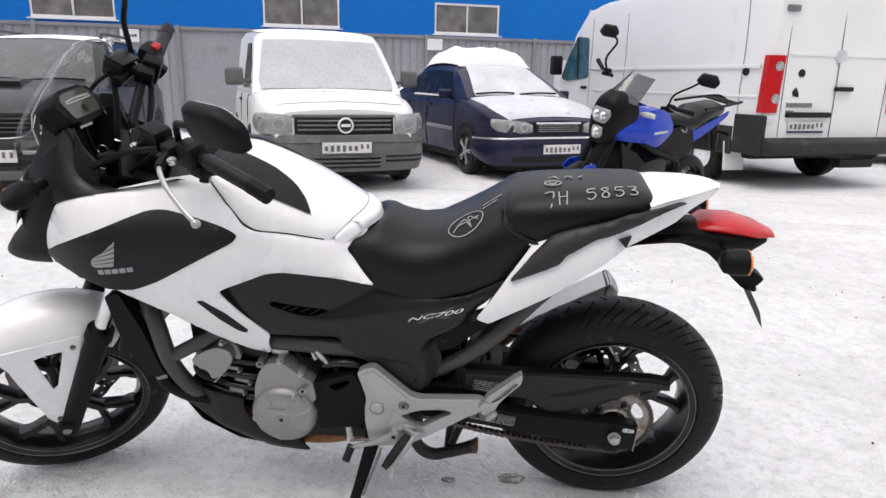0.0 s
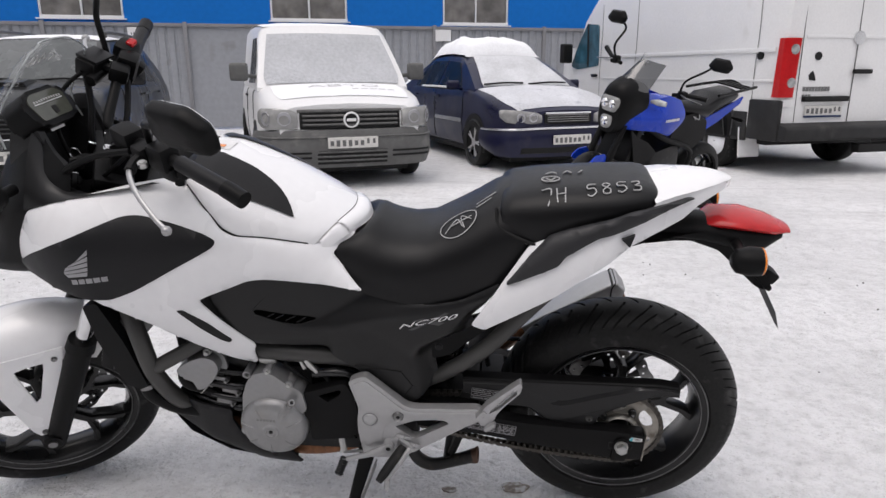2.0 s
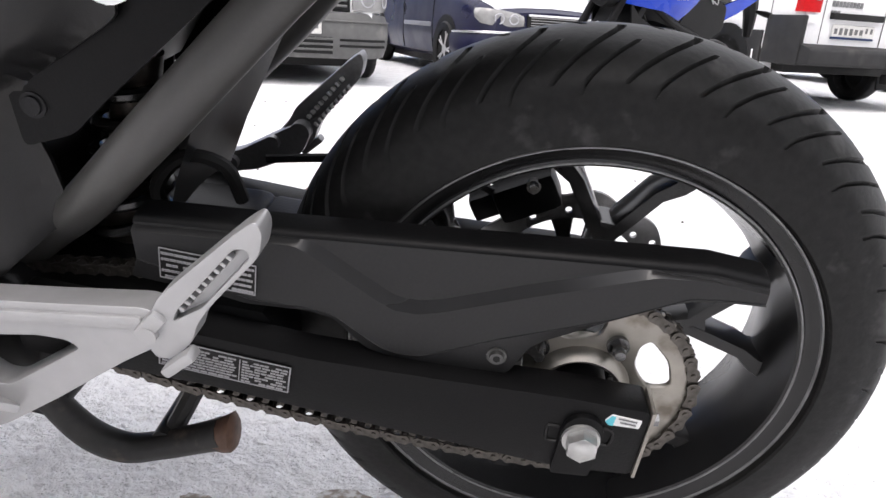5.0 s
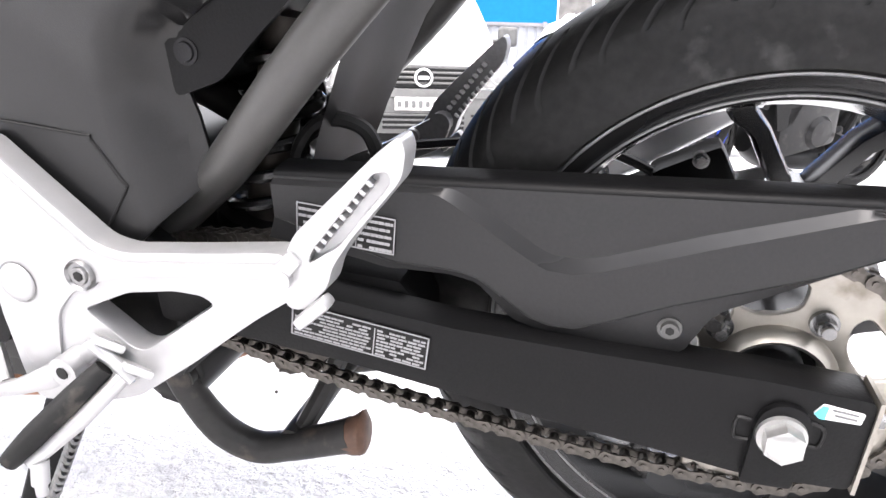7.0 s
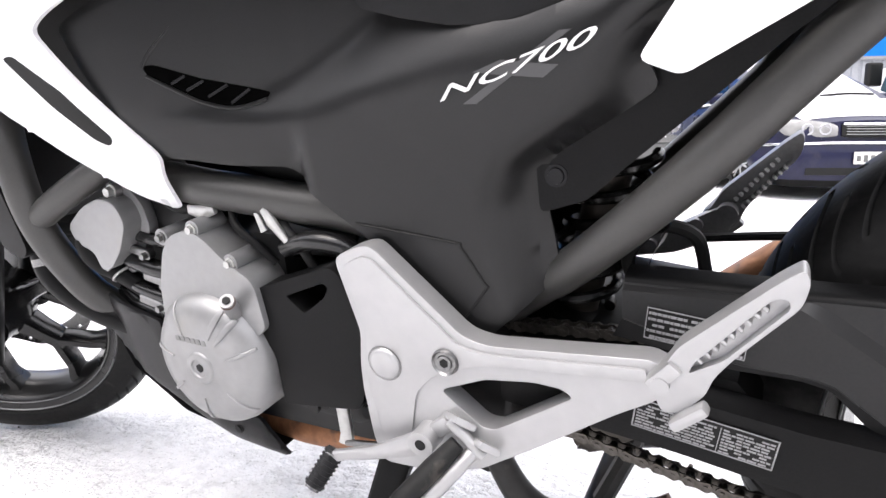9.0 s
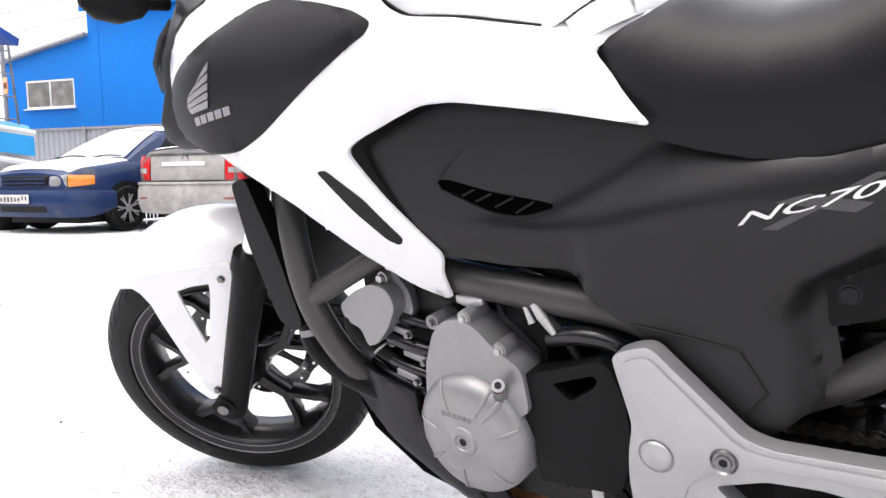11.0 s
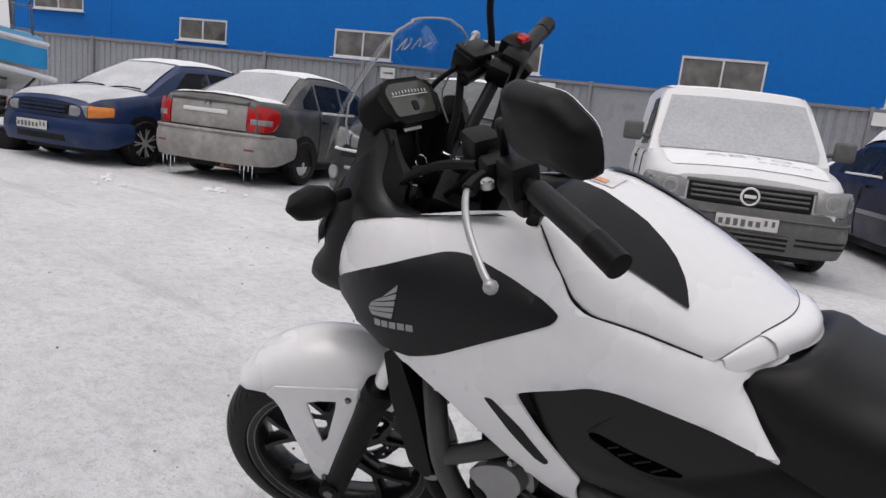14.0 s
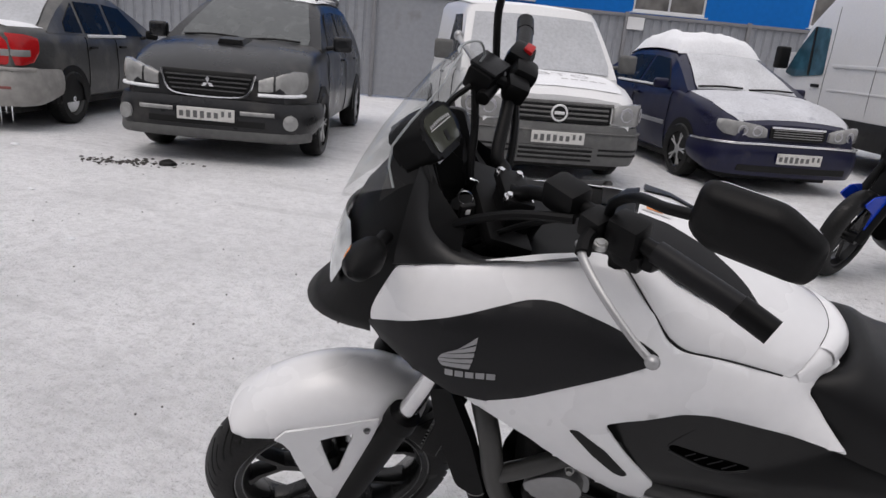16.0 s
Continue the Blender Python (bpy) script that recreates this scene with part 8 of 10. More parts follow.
    def wrap(self, name, rows, mat_, out=0.012, end=1, bulge=0.0, label="", cols=16, parent=None):
        """A piece lying round the front or the back; rows give (distance from the middle, lower edge, upper edge), negative to the right."""
        half = self.outline(end)
        e = self.front if end > 0 else self.back
        def at(u, z, o):
            s, v = (-1 if u < 0 else 1), abs(u)
            x, y, nx, ny = (float(np.interp(v, [q[2] for q in half], [q[k] for q in half])) for k in (0, 1, 3, 4))
            near = max(0.0, 1 - abs(e - x) / 0.3)
            return (x + nx * (o + 0.014) - end * self.nose(z) * near, s * (y + abs(ny) * (o + 0.014)), z)
        us = [r[0] for r in rows]
        rings = []
        fan = np.linspace(us[0], us[-1], cols)
        for k in range(9):
            rings.append([])
        for u in fan:
            lo, hi = lerp(u, us, [r[1] for r in rows]), lerp(u, us, [r[2] for r in rows])
            for k, (v, o) in enumerate(((0.0, -0.05), (0.0, out - 0.006), (0.05, out), (0.25, out + bulge * 0.75), (0.5, out + bulge), (0.75, out + bulge * 0.75), (0.95, out), (1.0, out - 0.006), (1.0, -0.05))):
                rings[k].append(at(float(u), lo + (hi - lo) * v, o))
        bm = loft(bmesh.new(), rings, closed=False)
        n = len(fan)
        vs = list(bm.verts)
        for k in (0, n - 1):
            bm.faces.new([vs[r * n + k] for r in range(len(rings))])
        return part(name, bm, mat_, parent or self.root, label, smooth=40)

    def on_front(self, u, z, out=0.02, end=1):
        """A place round the front or the back at a distance u from the middle."""
        half = self.outline(end)
        e = self.front if end > 0 else self.back
        x, y, nx, ny = (float(np.interp(abs(u), [q[2] for q in half], [q[k] for q in half])) for k in (0, 1, 3, 4))
        near = max(0.0, 1 - abs(e - x) / 0.3)
        s = -1 if u < 0 else 1
        return Vector((x + nx * (out + 0.014) - end * self.nose(z) * near, s * (y + abs(ny) * (out + 0.014)), z)), Vector((nx, s * abs(ny), 0)).normalized()


def van_small():
    """White delivery van with grey bumper, snow-dusted screen."""
    root = empty("delivery_van", pose(-2.842, 7.126, 0, 0, 0, -65.6), "white compact delivery van with dirty grey bumper and snowy windscreen", "van", "parked vehicles")
    c = Car(root, VAN_WHITE, 0.9, 2.2, -2.2, 1.0, 0.24, (0.84, [(1.05, 1.06), (1.6, 0.99), (2.05, 0.9)]), (1.05, [(-2.1, 1.06)]), [(1.3, 1.04), (0.62, 1.72), (-2.02, 1.84), (-2.15, 1.04)], 0.82, 0.96)
    c.wheels(1.32, -1.36, 0.315, "steel")
    c.screen(0, SNOWY_GLASS, 0.03, 0.84, wide=0.97)
    c.side_window([(0.93, 0.08), (0.72, 0.5), (0.42, 0.82), (-0.2, 0.84), (-0.2, 0.06)])
    c.seam(1.0), c.seam(-0.25), c.handle(-0.05, 0.92, INK)
    bumper = c.wrap("bumper", [(-1.2, 0.40, 0.60), (-0.95, 0.25, 0.61), (-0.6, 0.235, 0.625), (0.6, 0.235, 0.625), (0.95, 0.25, 0.61), (1.2, 0.40, 0.60)], DIRTY_GREY, 0.035, 1, 0.03, "dirty grey plastic bumper", 40)
    c.wrap("bumper_crease", [(-1.0, 0.545, 0.56), (1.0, 0.545, 0.56)], DIRTY_GREY, 0.066, 1, 0.004, cols=40, parent=bumper)
    c.wrap("air_intake", [(-0.36, 0.275, 0.42), (0.36, 0.275, 0.42)], INK, 0.064, 1, 0.002, cols=12, parent=bumper)
    for z in (0.30, 0.345, 0.39):
        c.wrap("intake_slat", [(-0.36, z, z + 0.02), (0.36, z, z + 0.02)], DIRTY_GREY, 0.072, 1, 0.004, cols=12, parent=bumper)
    for sd in (-1, 1):
        for z in (0.335, 0.385):
            c.wrap("fog_slot", [(u, z, z + 0.022) for u in sorted((sd * 0.42, sd * 0.82))], INK, 0.066, 1, 0.001, cols=8, parent=bumper)
    g = c.wrap("grille", [(-0.52, 0.63, 0.80), (-0.47, 0.63, 0.815), (0.47, 0.63, 0.815), (0.52, 0.63, 0.80)], INK, 0.014, 1, 0.0, cols=14)
    for z in (0.665, 0.71, 0.755):
        c.wrap("grille_bar", [(-0.49, z, z + 0.022), (0.49, z, z + 0.022)], DIRTY_GREY, 0.026, 1, 0.006, cols=14, parent=g)
    c.wrap("grille_frame", [(-0.54, 0.80, 0.83), (0.54, 0.80, 0.83)], DIRTY_GREY, 0.02, 1, 0.004, cols=14, parent=g)
    at, _ = c.on_front(0.0, 0.72, 0.03)
    badge = part("badge", spin(bmesh.new(), [(0.062, 0.0), (0.066, 0.012), (0.078, 0.012), (0.084, 0.0)], 32, "x", at), WINDOW_WHITE, root, "round silver badge")
    part("badge_face", rod(bmesh.new(), (at[0] - 0.01, 0, 0.72), (at[0] + 0.004, 0, 0.72), 0.065, n=24), INK, badge)
    part("badge_bar", box(bmesh.new(), (0.008, 0.1, 0.03), (at[0] + 0.006, 0, 0.72), None, 0.003, 1), WINDOW_WHITE, badge)
    for sd in (-1, 1):
        rows = [(0.54, 0.65, 0.80), (0.60, 0.64, 0.83), (0.82, 0.635, 0.845), (0.93, 0.65, 0.84), (0.97, 0.68, 0.82)]
        l = c.wrap("headlamp", [(sd * u, lo, hi) for u, lo, hi in rows[::sd]], LAMP_GLASS, 0.042, 1, 0.012, "clear headlamp with two round reflectors", 14)
        for u in (0.665, 0.82):
            p, w = c.on_front(sd * u, 0.742, 0.052)
            part("reflector", turned(spin(bmesh.new(), [(0.0, -0.012), (0.05, 0.0), (0.066, 0.004), (0.07, 0.0)], 24, "x", (0, 0, 0)), p, w), CHROME_DULL, l)
    c.mirrors(1.08, 1.2, 1.03, (0.1, 0.2, 0.2), DIRTY_GREY)
    number_plate(root, (c.on_front(0, 0.50, 0.078)[0][0], 0, 0.495), 0)
    c.top_snow(1.3, 2.0, "bonnet_snow", 0.008, 0.8)
    c.roof_snow(0.02, 1.0, 2.0)
    # faded word on the bonnet
    t = bpy.data.curves.new("bonnet_word", "FONT")
    t.body, t.size, t.align_x = "\u0410\u0412\u0422\u041e", 0.2, "CENTER"
    tmp = new("bonnet_word", t)
    me = bpy.data.meshes.new_from_object(tmp)
    bpy.data.objects.remove(tmp)
    bm = bmesh.new()
    bm.from_mesh(me)
    for k in range(3):
        bmesh.ops.subdivide_edges(bm, edges=[e for e in bm.edges if e.calc_length() > 0.04], cuts=1)
    def on_bonnet(x, y):
        return c.shoulder(x) + lerp(abs(y) / c.width(x), (0, 0.45, 0.8, 0.9), (0.045, 0.035, 0.012, -0.012)) + 0.0135
    for v in bm.verts:
        x, y = 1.62 - v.co.y * 0.95, 0.06 + v.co.x * 1.5
        v.co = (x, y, on_bonnet(x, y))
    part("bonnet_word", bm, FADED, root, "faded grey word on the snowy bonnet", smooth=0)
    bm = bmesh.new()
    for k in range(5):
        y = 0.12 + 0.1 * k
        loft(bm, [[(x, y, on_bonnet(x, y)), (x, y + 0.075, on_bonnet(x, y + 0.075))] for x in (1.70, 1.735)], closed=False)
    tagged(part("small_print", bm, FADED, root), kind="stuff")


FADED = material("faded_grey_letters", (0.5, 0.5, 0.51), 0.7, vary=0.12, grain=30)
van_small()


def blue_saloon():
    root = empty("dark_blue_saloon", pose(-0.59, 8.58, 0, 0, 0, -63.9), "dark blue saloon car under a thick cap of snow", "car", "parked vehicles")
    c = Car(root, NAVY, 0.855, 2.25, -2.25, 0.92, 0.2, (0.70, [(1.05, 0.99), (1.7, 0.9), (2.1, 0.78)]), (0.9, [(-2.1, 0.98), (-1.6, 1.0)]), [(1.2, 0.98), (0.35, 1.42), (-0.85, 1.43), (-1.75, 1.0)], 0.66, 0.93)
    c.wheels(1.38, -1.25, 0.31, 5)
    c.screen(0, SCREEN_SNOW, 0.03, 0.93), c.screen(2, SNOW, 0.03, 0.93, "rear_window")
    c.side_window([(0.75, 0.08), (0.33, 0.78), (-0.08, 0.84), (-0.12, 0.06)])
    c.side_window([(-0.2, 0.06), (-0.16, 0.84), (-0.75, 0.84), (-1.15, 0.4), (-1.2, 0.06)])
    c.seam(0.95), c.seam(-0.15), c.handle(-0.02, 0.86), c.handle(-1.0, 0.86)
    for sd in (-1, 1):
        part("side_moulding", box(bmesh.new(), (1.0, 0.02, 0.05), (0.4, sd * 0.862, 0.56), None, 0.008), CHROME_DULL, root)
        rows = [(0.36, 0.60, 0.69), (0.42, 0.59, 0.72), (0.62, 0.585, 0.745), (0.80, 0.61, 0.755), (0.88, 0.66, 0.75)]
        l = c.wrap("headlamp", [(sd * u, lo, hi) for u, lo, hi in rows[::sd]], LAMP_GLASS, 0.012, 1, 0.012, "clear headlamp", 14)
        for u in (0.47, 0.62):
            p, w = c.on_front(sd * u, 0.66, 0.024)
            part("reflector", turned(spin(bmesh.new(), [(0.0, -0.012), (0.04, 0.0), (0.05, 0.004), (0.054, 0.0)], 20, "x", (0, 0, 0)), p, w), CHROME_DULL, l)
    bumper = c.wrap("bumper", [(-1.25, 0.30, 0.52), (-0.9, 0.2, 0.53), (-0.4, 0.19, 0.56), (0.4, 0.19, 0.56), (0.9, 0.2, 0.53), (1.25, 0.30, 0.52)], NAVY, 0.035, 1, 0.03, "dark blue bumper", 40)
    c.wrap("bumper_trim", [(-1.2, 0.50, 0.522), (-0.4, 0.525, 0.55), (0.4, 0.525, 0.55), (1.2, 0.50, 0.522)], CHROME, 0.056, 1, 0.004, cols=36, parent=bumper)
    c.wrap("lower_intake", [(-0.62, 0.24, 0.31), (0.62, 0.24, 0.31)], INK, 0.064, 1, 0.001, cols=16, parent=bumper)
    g = c.wrap("grille", [(-0.32, 0.60, 0.70), (-0.26, 0.585, 0.715), (0.26, 0.585, 0.715), (0.32, 0.60, 0.70)], INK, 0.012, 1, 0.0, cols=12)
    for z in (0.61, 0.635, 0.66, 0.685):
        c.wrap("grille_bar", [(-0.28, z, z + 0.008), (0.28, z, z + 0.008)], GRILLE_SILVER, 0.018, 1, 0.003, cols=10, parent=g)
    c.wrap("grille_trim", [(-0.31, 0.70, 0.722), (0.31, 0.70, 0.722)], CHROME, 0.016, 1, 0.004, cols=10, parent=g)
    number_plate(root, (c.on_front(0, 0.40, 0.08)[0][0], 0.02, 0.40), 0)
    c.mirrors(0.8, 1.02, 0.93, (0.08, 0.18, 0.12), NAVY)
    c.top_snow(1.2, 2.18, "bonnet_snow", 0.012, 0.86, FROST, 0.3)
    c.roof_snow(0.21, 0.94, 2.2, "roof_snow", 0.35, 1.05)
    c.top_snow(-2.2, -1.65, "boot_snow", 0.09, 0.9, rough_=0.4)
    part("sill_snow", box(bmesh.new(), (1.3, 0.035, 0.03), (-0.2, -0.80, 0.985), None, 0.012), SNOW, root)
    part("sill_snow", box(bmesh.new(), (1.3, 0.035, 0.03), (-0.2, 0.80, 0.985), None, 0.012), SNOW, root)
    for s, y in ((1, 0.3), (1, -0.35)):
        part("wiper", tube(bmesh.new(), [(1.16, y - 0.28, 1.03), (1.18, y, 1.05), (1.17, y + 0.28, 1.045)], 0.012, n=6, steps=3), INK, root)


NAVY = material("navy_car_paint", (0.006, 0.0068, 0.03), 0.35, vary=0.1, coat=0.15, spec=0.3, stain=(0.03, 0.03, 0.042), stain_at=0.62, stain_scale=3)
blue_saloon()


def black_suv():
    root = empty("black_suv", pose(-5.6, 5.95, 0, 0, 0, -72.1), "dirty black sport utility car with a bonnet scoop", "car", "parked vehicles")
    c = Car(root, BLACK_PAINT, 0.875, 2.2, -2.2, 1.0, 0.27, (0.76, [(0.95, 1.1), (1.6, 1.02), (2.05, 0.86)]), (1.05, [(-2.1, 1.08)]), [(1.1, 1.08), (0.3, 1.56), (-1.4, 1.58), (-2.05, 1.08)], 0.7, 0.94)
    c.wheels(1.32, -1.3, 0.335, 6, w=0.21)
    c.screen(0, DUSTY_GLASS, 0.03, 0.93)
    c.side_window([(0.72, 0.08), (0.3, 0.78), (-0.2, 0.84), (-0.25, 0.06)])
    c.side_window([(-0.33, 0.06), (-0.28, 0.84), (-1.1, 0.84), (-1.15, 0.06)])
    c.seam(0.95), c.seam(-0.28), c.handle(-0.1, 0.95), c.handle(-1.0, 0.95)
    bumper = c.wrap("bumper", [(-1.25, 0.36, 0.58), (-0.9, 0.27, 0.59), (-0.4, 0.26, 0.60), (0.4, 0.26, 0.60), (0.9, 0.27, 0.59), (1.25, 0.36, 0.58)], BLACK_PAINT, 0.04, 1, 0.03, "dirty black bumper", 40)
    c.wrap("bumper_skirt", [(-0.95, 0.235, 0.33), (0.95, 0.235, 0.33)], DIRTY_GREY, 0.055, 1, 0.012, cols=30, parent=bumper)
    c.wrap("air_intake", [(-0.52, 0.36, 0.425), (0.52, 0.36, 0.425)], INK, 0.07, 1, 0.001, cols=14, parent=bumper)
    c.patch("grille", [(-0.42, 0.84), (0.42, 0.84), (0.36, 0.66), (0.2, 0.62), (-0.2, 0.62), (-0.36, 0.66)], INK, 0.012, 0.04)
    for z in (0.67, 0.71, 0.75, 0.79):
        part("grille_bar", box(bmesh.new(), (0.02, 0.68 + (z - 0.7), 0.012), (c.face(0, z)[0] + 0.014, 0, z)), STEEL_WHEEL, root)
    part("grille_trim", tube(bmesh.new(), [c.face(y, z, 0.022) for y, z in ((-0.42, 0.83), (-0.36, 0.66), (-0.2, 0.615), (0.2, 0.615), (0.36, 0.66), (0.42, 0.83))], 0.012, n=6, steps=3), CHROME, root)
    bm = bmesh.new()
    for a in (90, 210, 330):
        t = radians(a)
        p = c.face(0, 0.735, 0.03)
        prism(bm, [(p[1] + 0.0, p[2]), (p[1] + 0.035 * math.cos(t - 0.5), p[2] + 0.035 * math.sin(t - 0.5)), (p[1] + 0.065 * math.cos(t), p[2] + 0.065 * math.sin(t)), (p[1] + 0.035 * math.cos(t + 0.5), p[2] + 0.035 * math.sin(t + 0.5))], p[0], p[0] + 0.012, "x")
    part("badge", bm, CHROME, root)
    for s in (-1, 1):
        rows = [(0.60, 0.69, 0.83), (0.66, 0.68, 0.86), (0.80, 0.68, 0.89), (0.92, 0.72, 0.88)]
        c.wrap("headlamp", [(s * u, lo, hi) for u, lo, hi in rows[::s]], LAMP_GLASS, 0.014, 1, 0.014, "dusty clear headlamp", 12)
        c.wrap("inner_lamp", [(s * u, lo, hi) for u, lo, hi in ((0.45, 0.69, 0.79), (0.58, 0.69, 0.835))[::s]], LAMP_GLASS, 0.014, 1, 0.012, "dusty clear inner lamp", 8)
        c.wrap("lamp_snow", [(s * u, lo, hi) for u, lo, hi in ((0.45, 0.645, 0.675), (0.88, 0.655, 0.685))[::s]], SNOW, 0.03, 1, 0.01, "snow caught under the lamp", 10)
        p, w = c.on_front(s * 0.72, 0.43, 0.072)
        part("fog_lamp", rod(bmesh.new(), p - w * 0.03, p + w * 0.008, 0.07, n=22), LAMP_GLASS, root)
        c.wrap("position_lamp", [(s * u, 0.47, 0.51) for u in (0.30, 0.60)[::s]], LAMP_GLASS, 0.066, 1, 0.008, cols=6)
        part("roof_rail", tube(bmesh.new(), [(0.15, s * 0.56, 1.6), (0.05, s * 0.57, 1.65), (-1.2, s * 0.57, 1.66), (-1.3, s * 0.56, 1.61)], 0.02, n=8, steps=3), STEEL_WHEEL, root)
    number_plate(root, (c.face(0, 0.47)[0] + 0.078, 0, 0.46), 0)
    scoop = part("bonnet_scoop", loft(bmesh.new(), [[(x, -0.13 * w, z), (x, -0.11 * w, z + h), (x, 0.11 * w, z + h), (x, 0.13 * w, z)] for x, z, w, h in ((1.2, 1.11, 0.9, 0.02), (1.4, 1.085, 1.0, 0.05), (1.55, 1.06, 1.0, 0.05))]), BLACK_PAINT, root)
    part("scoop_mouth", box(bmesh.new(), (0.012, 0.2, 0.036), (1.553, 0, 1.087)), INK, scoop)
    c.mirrors(0.85, 1.14, 0.99, (0.1, 0.2, 0.16), BLACK_PAINT)
    c.roof_snow(0.035, 1.0, 2.0)
    for s, y in ((1, 0.3), (1, -0.35)):
        part("wiper", tube(bmesh.new(), [(1.07, y - 0.28, 1.12), (1.08, y, 1.14), (1.07, y + 0.28, 1.13)], 0.01, n=6, steps=3), INK, root)


BLACK_PAINT = material("dusty_black_paint", (0.014, 0.0145, 0.016), 0.32, vary=0.15, coat=0.15, spec=0.3, stain=(0.04, 0.038, 0.036), stain_at=0.58, stain_scale=3)
DUSTY_GLASS = material("dusty_windscreen", (0.085, 0.092, 0.092), 0.25, vary=0.1, grain=20, stain=(0.11, 0.118, 0.118), stain_at=0.55, stain_scale=6)
black_suv()


def grey_saloon():
    """Seen from behind."""
    root = empty("grey_saloon", pose(-8.55, 5.62, 0, 0, 0, 107.5), "dirty grey saloon car with a frosted rear window", "car", "parked vehicles")
    c = Car(root, GREY_PAINT, 0.84, 2.17, -2.12, 0.95, 0.25, (0.72, [(1.05, 0.96), (1.9, 0.84)]), (0.98, [(-2.05, 1.04), (-1.45, 1.03)]), [(1.15, 0.97), (0.35, 1.41), (-0.8, 1.43), (-1.55, 1.02)], 0.68, 0.94)
    c.wheels(1.26, -1.23, 0.3, "steel")
    c.screen(0, DUSTY_GLASS, 0.03, 0.93), c.screen(2, SNOWY_GLASS, 0.03, 0.93, "rear_window")
    c.side_window([(0.75, 0.08), (0.33, 0.78), (-0.06, 0.84), (-0.1, 0.06)])
    c.side_window([(-0.18, 0.06), (-0.14, 0.84), (-0.72, 0.84), (-0.78, 0.06)])
    c.side_window([(-0.84, 0.06), (-0.8, 0.8), (-1.15, 0.3), (-1.2, 0.06)])
    c.seam(0.95), c.seam(-0.14), c.seam(-0.85), c.handle(0.0, 0.84, INK), c.handle(-0.72, 0.84, INK)
    part("sill_snow", box(bmesh.new(), (0.9, 0.04, 0.035), (-0.3, -0.80, 0.965), None, 0.012), SNOW, root)
    bumper = c.wrap("rear_bumper", [(-1.3, 0.36, 0.62), (-0.95, 0.27, 0.635), (-0.5, 0.255, 0.64), (0.5, 0.255, 0.64), (0.95, 0.27, 0.635), (1.3, 0.36, 0.62)], DIRTY_BEIGE, 0.04, -1, 0.025, "dirty grey bumper with a lower lip", 40)
    c.wrap("bumper_step", [(-0.9, 0.615, 0.65), (0.9, 0.615, 0.65)], DIRTY_BEIGE, 0.055, -1, 0.006, cols=30, parent=bumper)
    c.wrap("boot_lid", [(-0.56, 0.67, 0.985), (0.56, 0.67, 0.985)], DIRTY_BEIGE, 0.012, -1, 0.006, cols=14)
    c.wrap("boot_lip", [(-0.57, 0.975, 1.02), (0.57, 0.975, 1.02)], GREY_PAINT, 0.02, -1, 0.012, cols=14)
    for s in (-1, 1):
        rows = [(0.575, 0.67, 0.965), (0.66, 0.67, 0.98), (0.80, 0.67, 0.975), (0.92, 0.70, 0.955), (0.98, 0.78, 0.94)]
        l = c.wrap("tail_lamp", [(s * u, lo, hi) for u, lo, hi in rows[::s]], RED_LENS, 0.016, -1, 0.012, "red tail lamp", 14)
        c.wrap("reversing_lamp", [(s * u, 0.755, 0.825) for u in (0.62, 0.86)[::s]], LAMP_GLASS, 0.03, -1, 0.004, "pale reversing lamp", 8, parent=l)
        c.wrap("reflector", [(s * u, 0.435, 0.465) for u in (0.58, 0.70)[::s]], DULL_RED, 0.064, -1, 0.003, cols=6)
        for k in range(4):
            h = (0.12, 0.2, 0.09, 0.16)[k]
            p = (-2.1, s * (0.5 + 0.06 * k), 0.27)
            part("icicle", rod(bmesh.new(), p, (p[0], p[1], p[2] - h), 0.009, 0.002, n=6), ICE, root)
    p = c.face(0, 0.86, 0.03, -1)
    part("boot_trim", box(bmesh.new(), (0.03, 0.66, 0.05), (p[0], 0.03, 0.87), None, 0.012), WINDOW_WHITE, root, "silver strip on the boot lid")
    bm = spin(bmesh.new(), [(0.03, 0.0), (0.036, -0.008), (0.05, -0.008), (0.055, 0.0)], 24, "x", (c.face(0, 0.94, 0.022, -1)[0], 0, 0.935))
    part("badge", bm, CHROME, root, "oval chrome badge")
    bm = bmesh.new()
    for k in range(6):
        box(bm, (0.003, 0.045, 0.05), (c.face(0, 0.75, 0.018, -1)[0], -0.2 + 0.06 * k, 0.76))
    part("plate_writing", bm, STEEL_WHEEL, root)
    part("exhaust", rod(bmesh.new(), (-1.9, -0.25, 0.22), (-2.12, -0.25, 0.22), 0.03), RUST, root)
    c.mirrors(0.7, 1.0, 0.92, (0.08, 0.17, 0.12), INK)
    c.top_snow(-2.04, -1.5, "boot_snow", 0.02, 0.85, rough_=0.5), c.roof_snow(0.04, 1.0, 2.05), c.top_snow(1.1, 2.1, "bonnet_snow", 0.02, 0.9)
    part("boot_snow_lump", box(bmesh.new(), (0.14, 0.2, 0.05), (-1.72, 0.1, 1.09), pose(0, 0, 0, 0, 0, 20), 0.02, 3), SNOW, root)


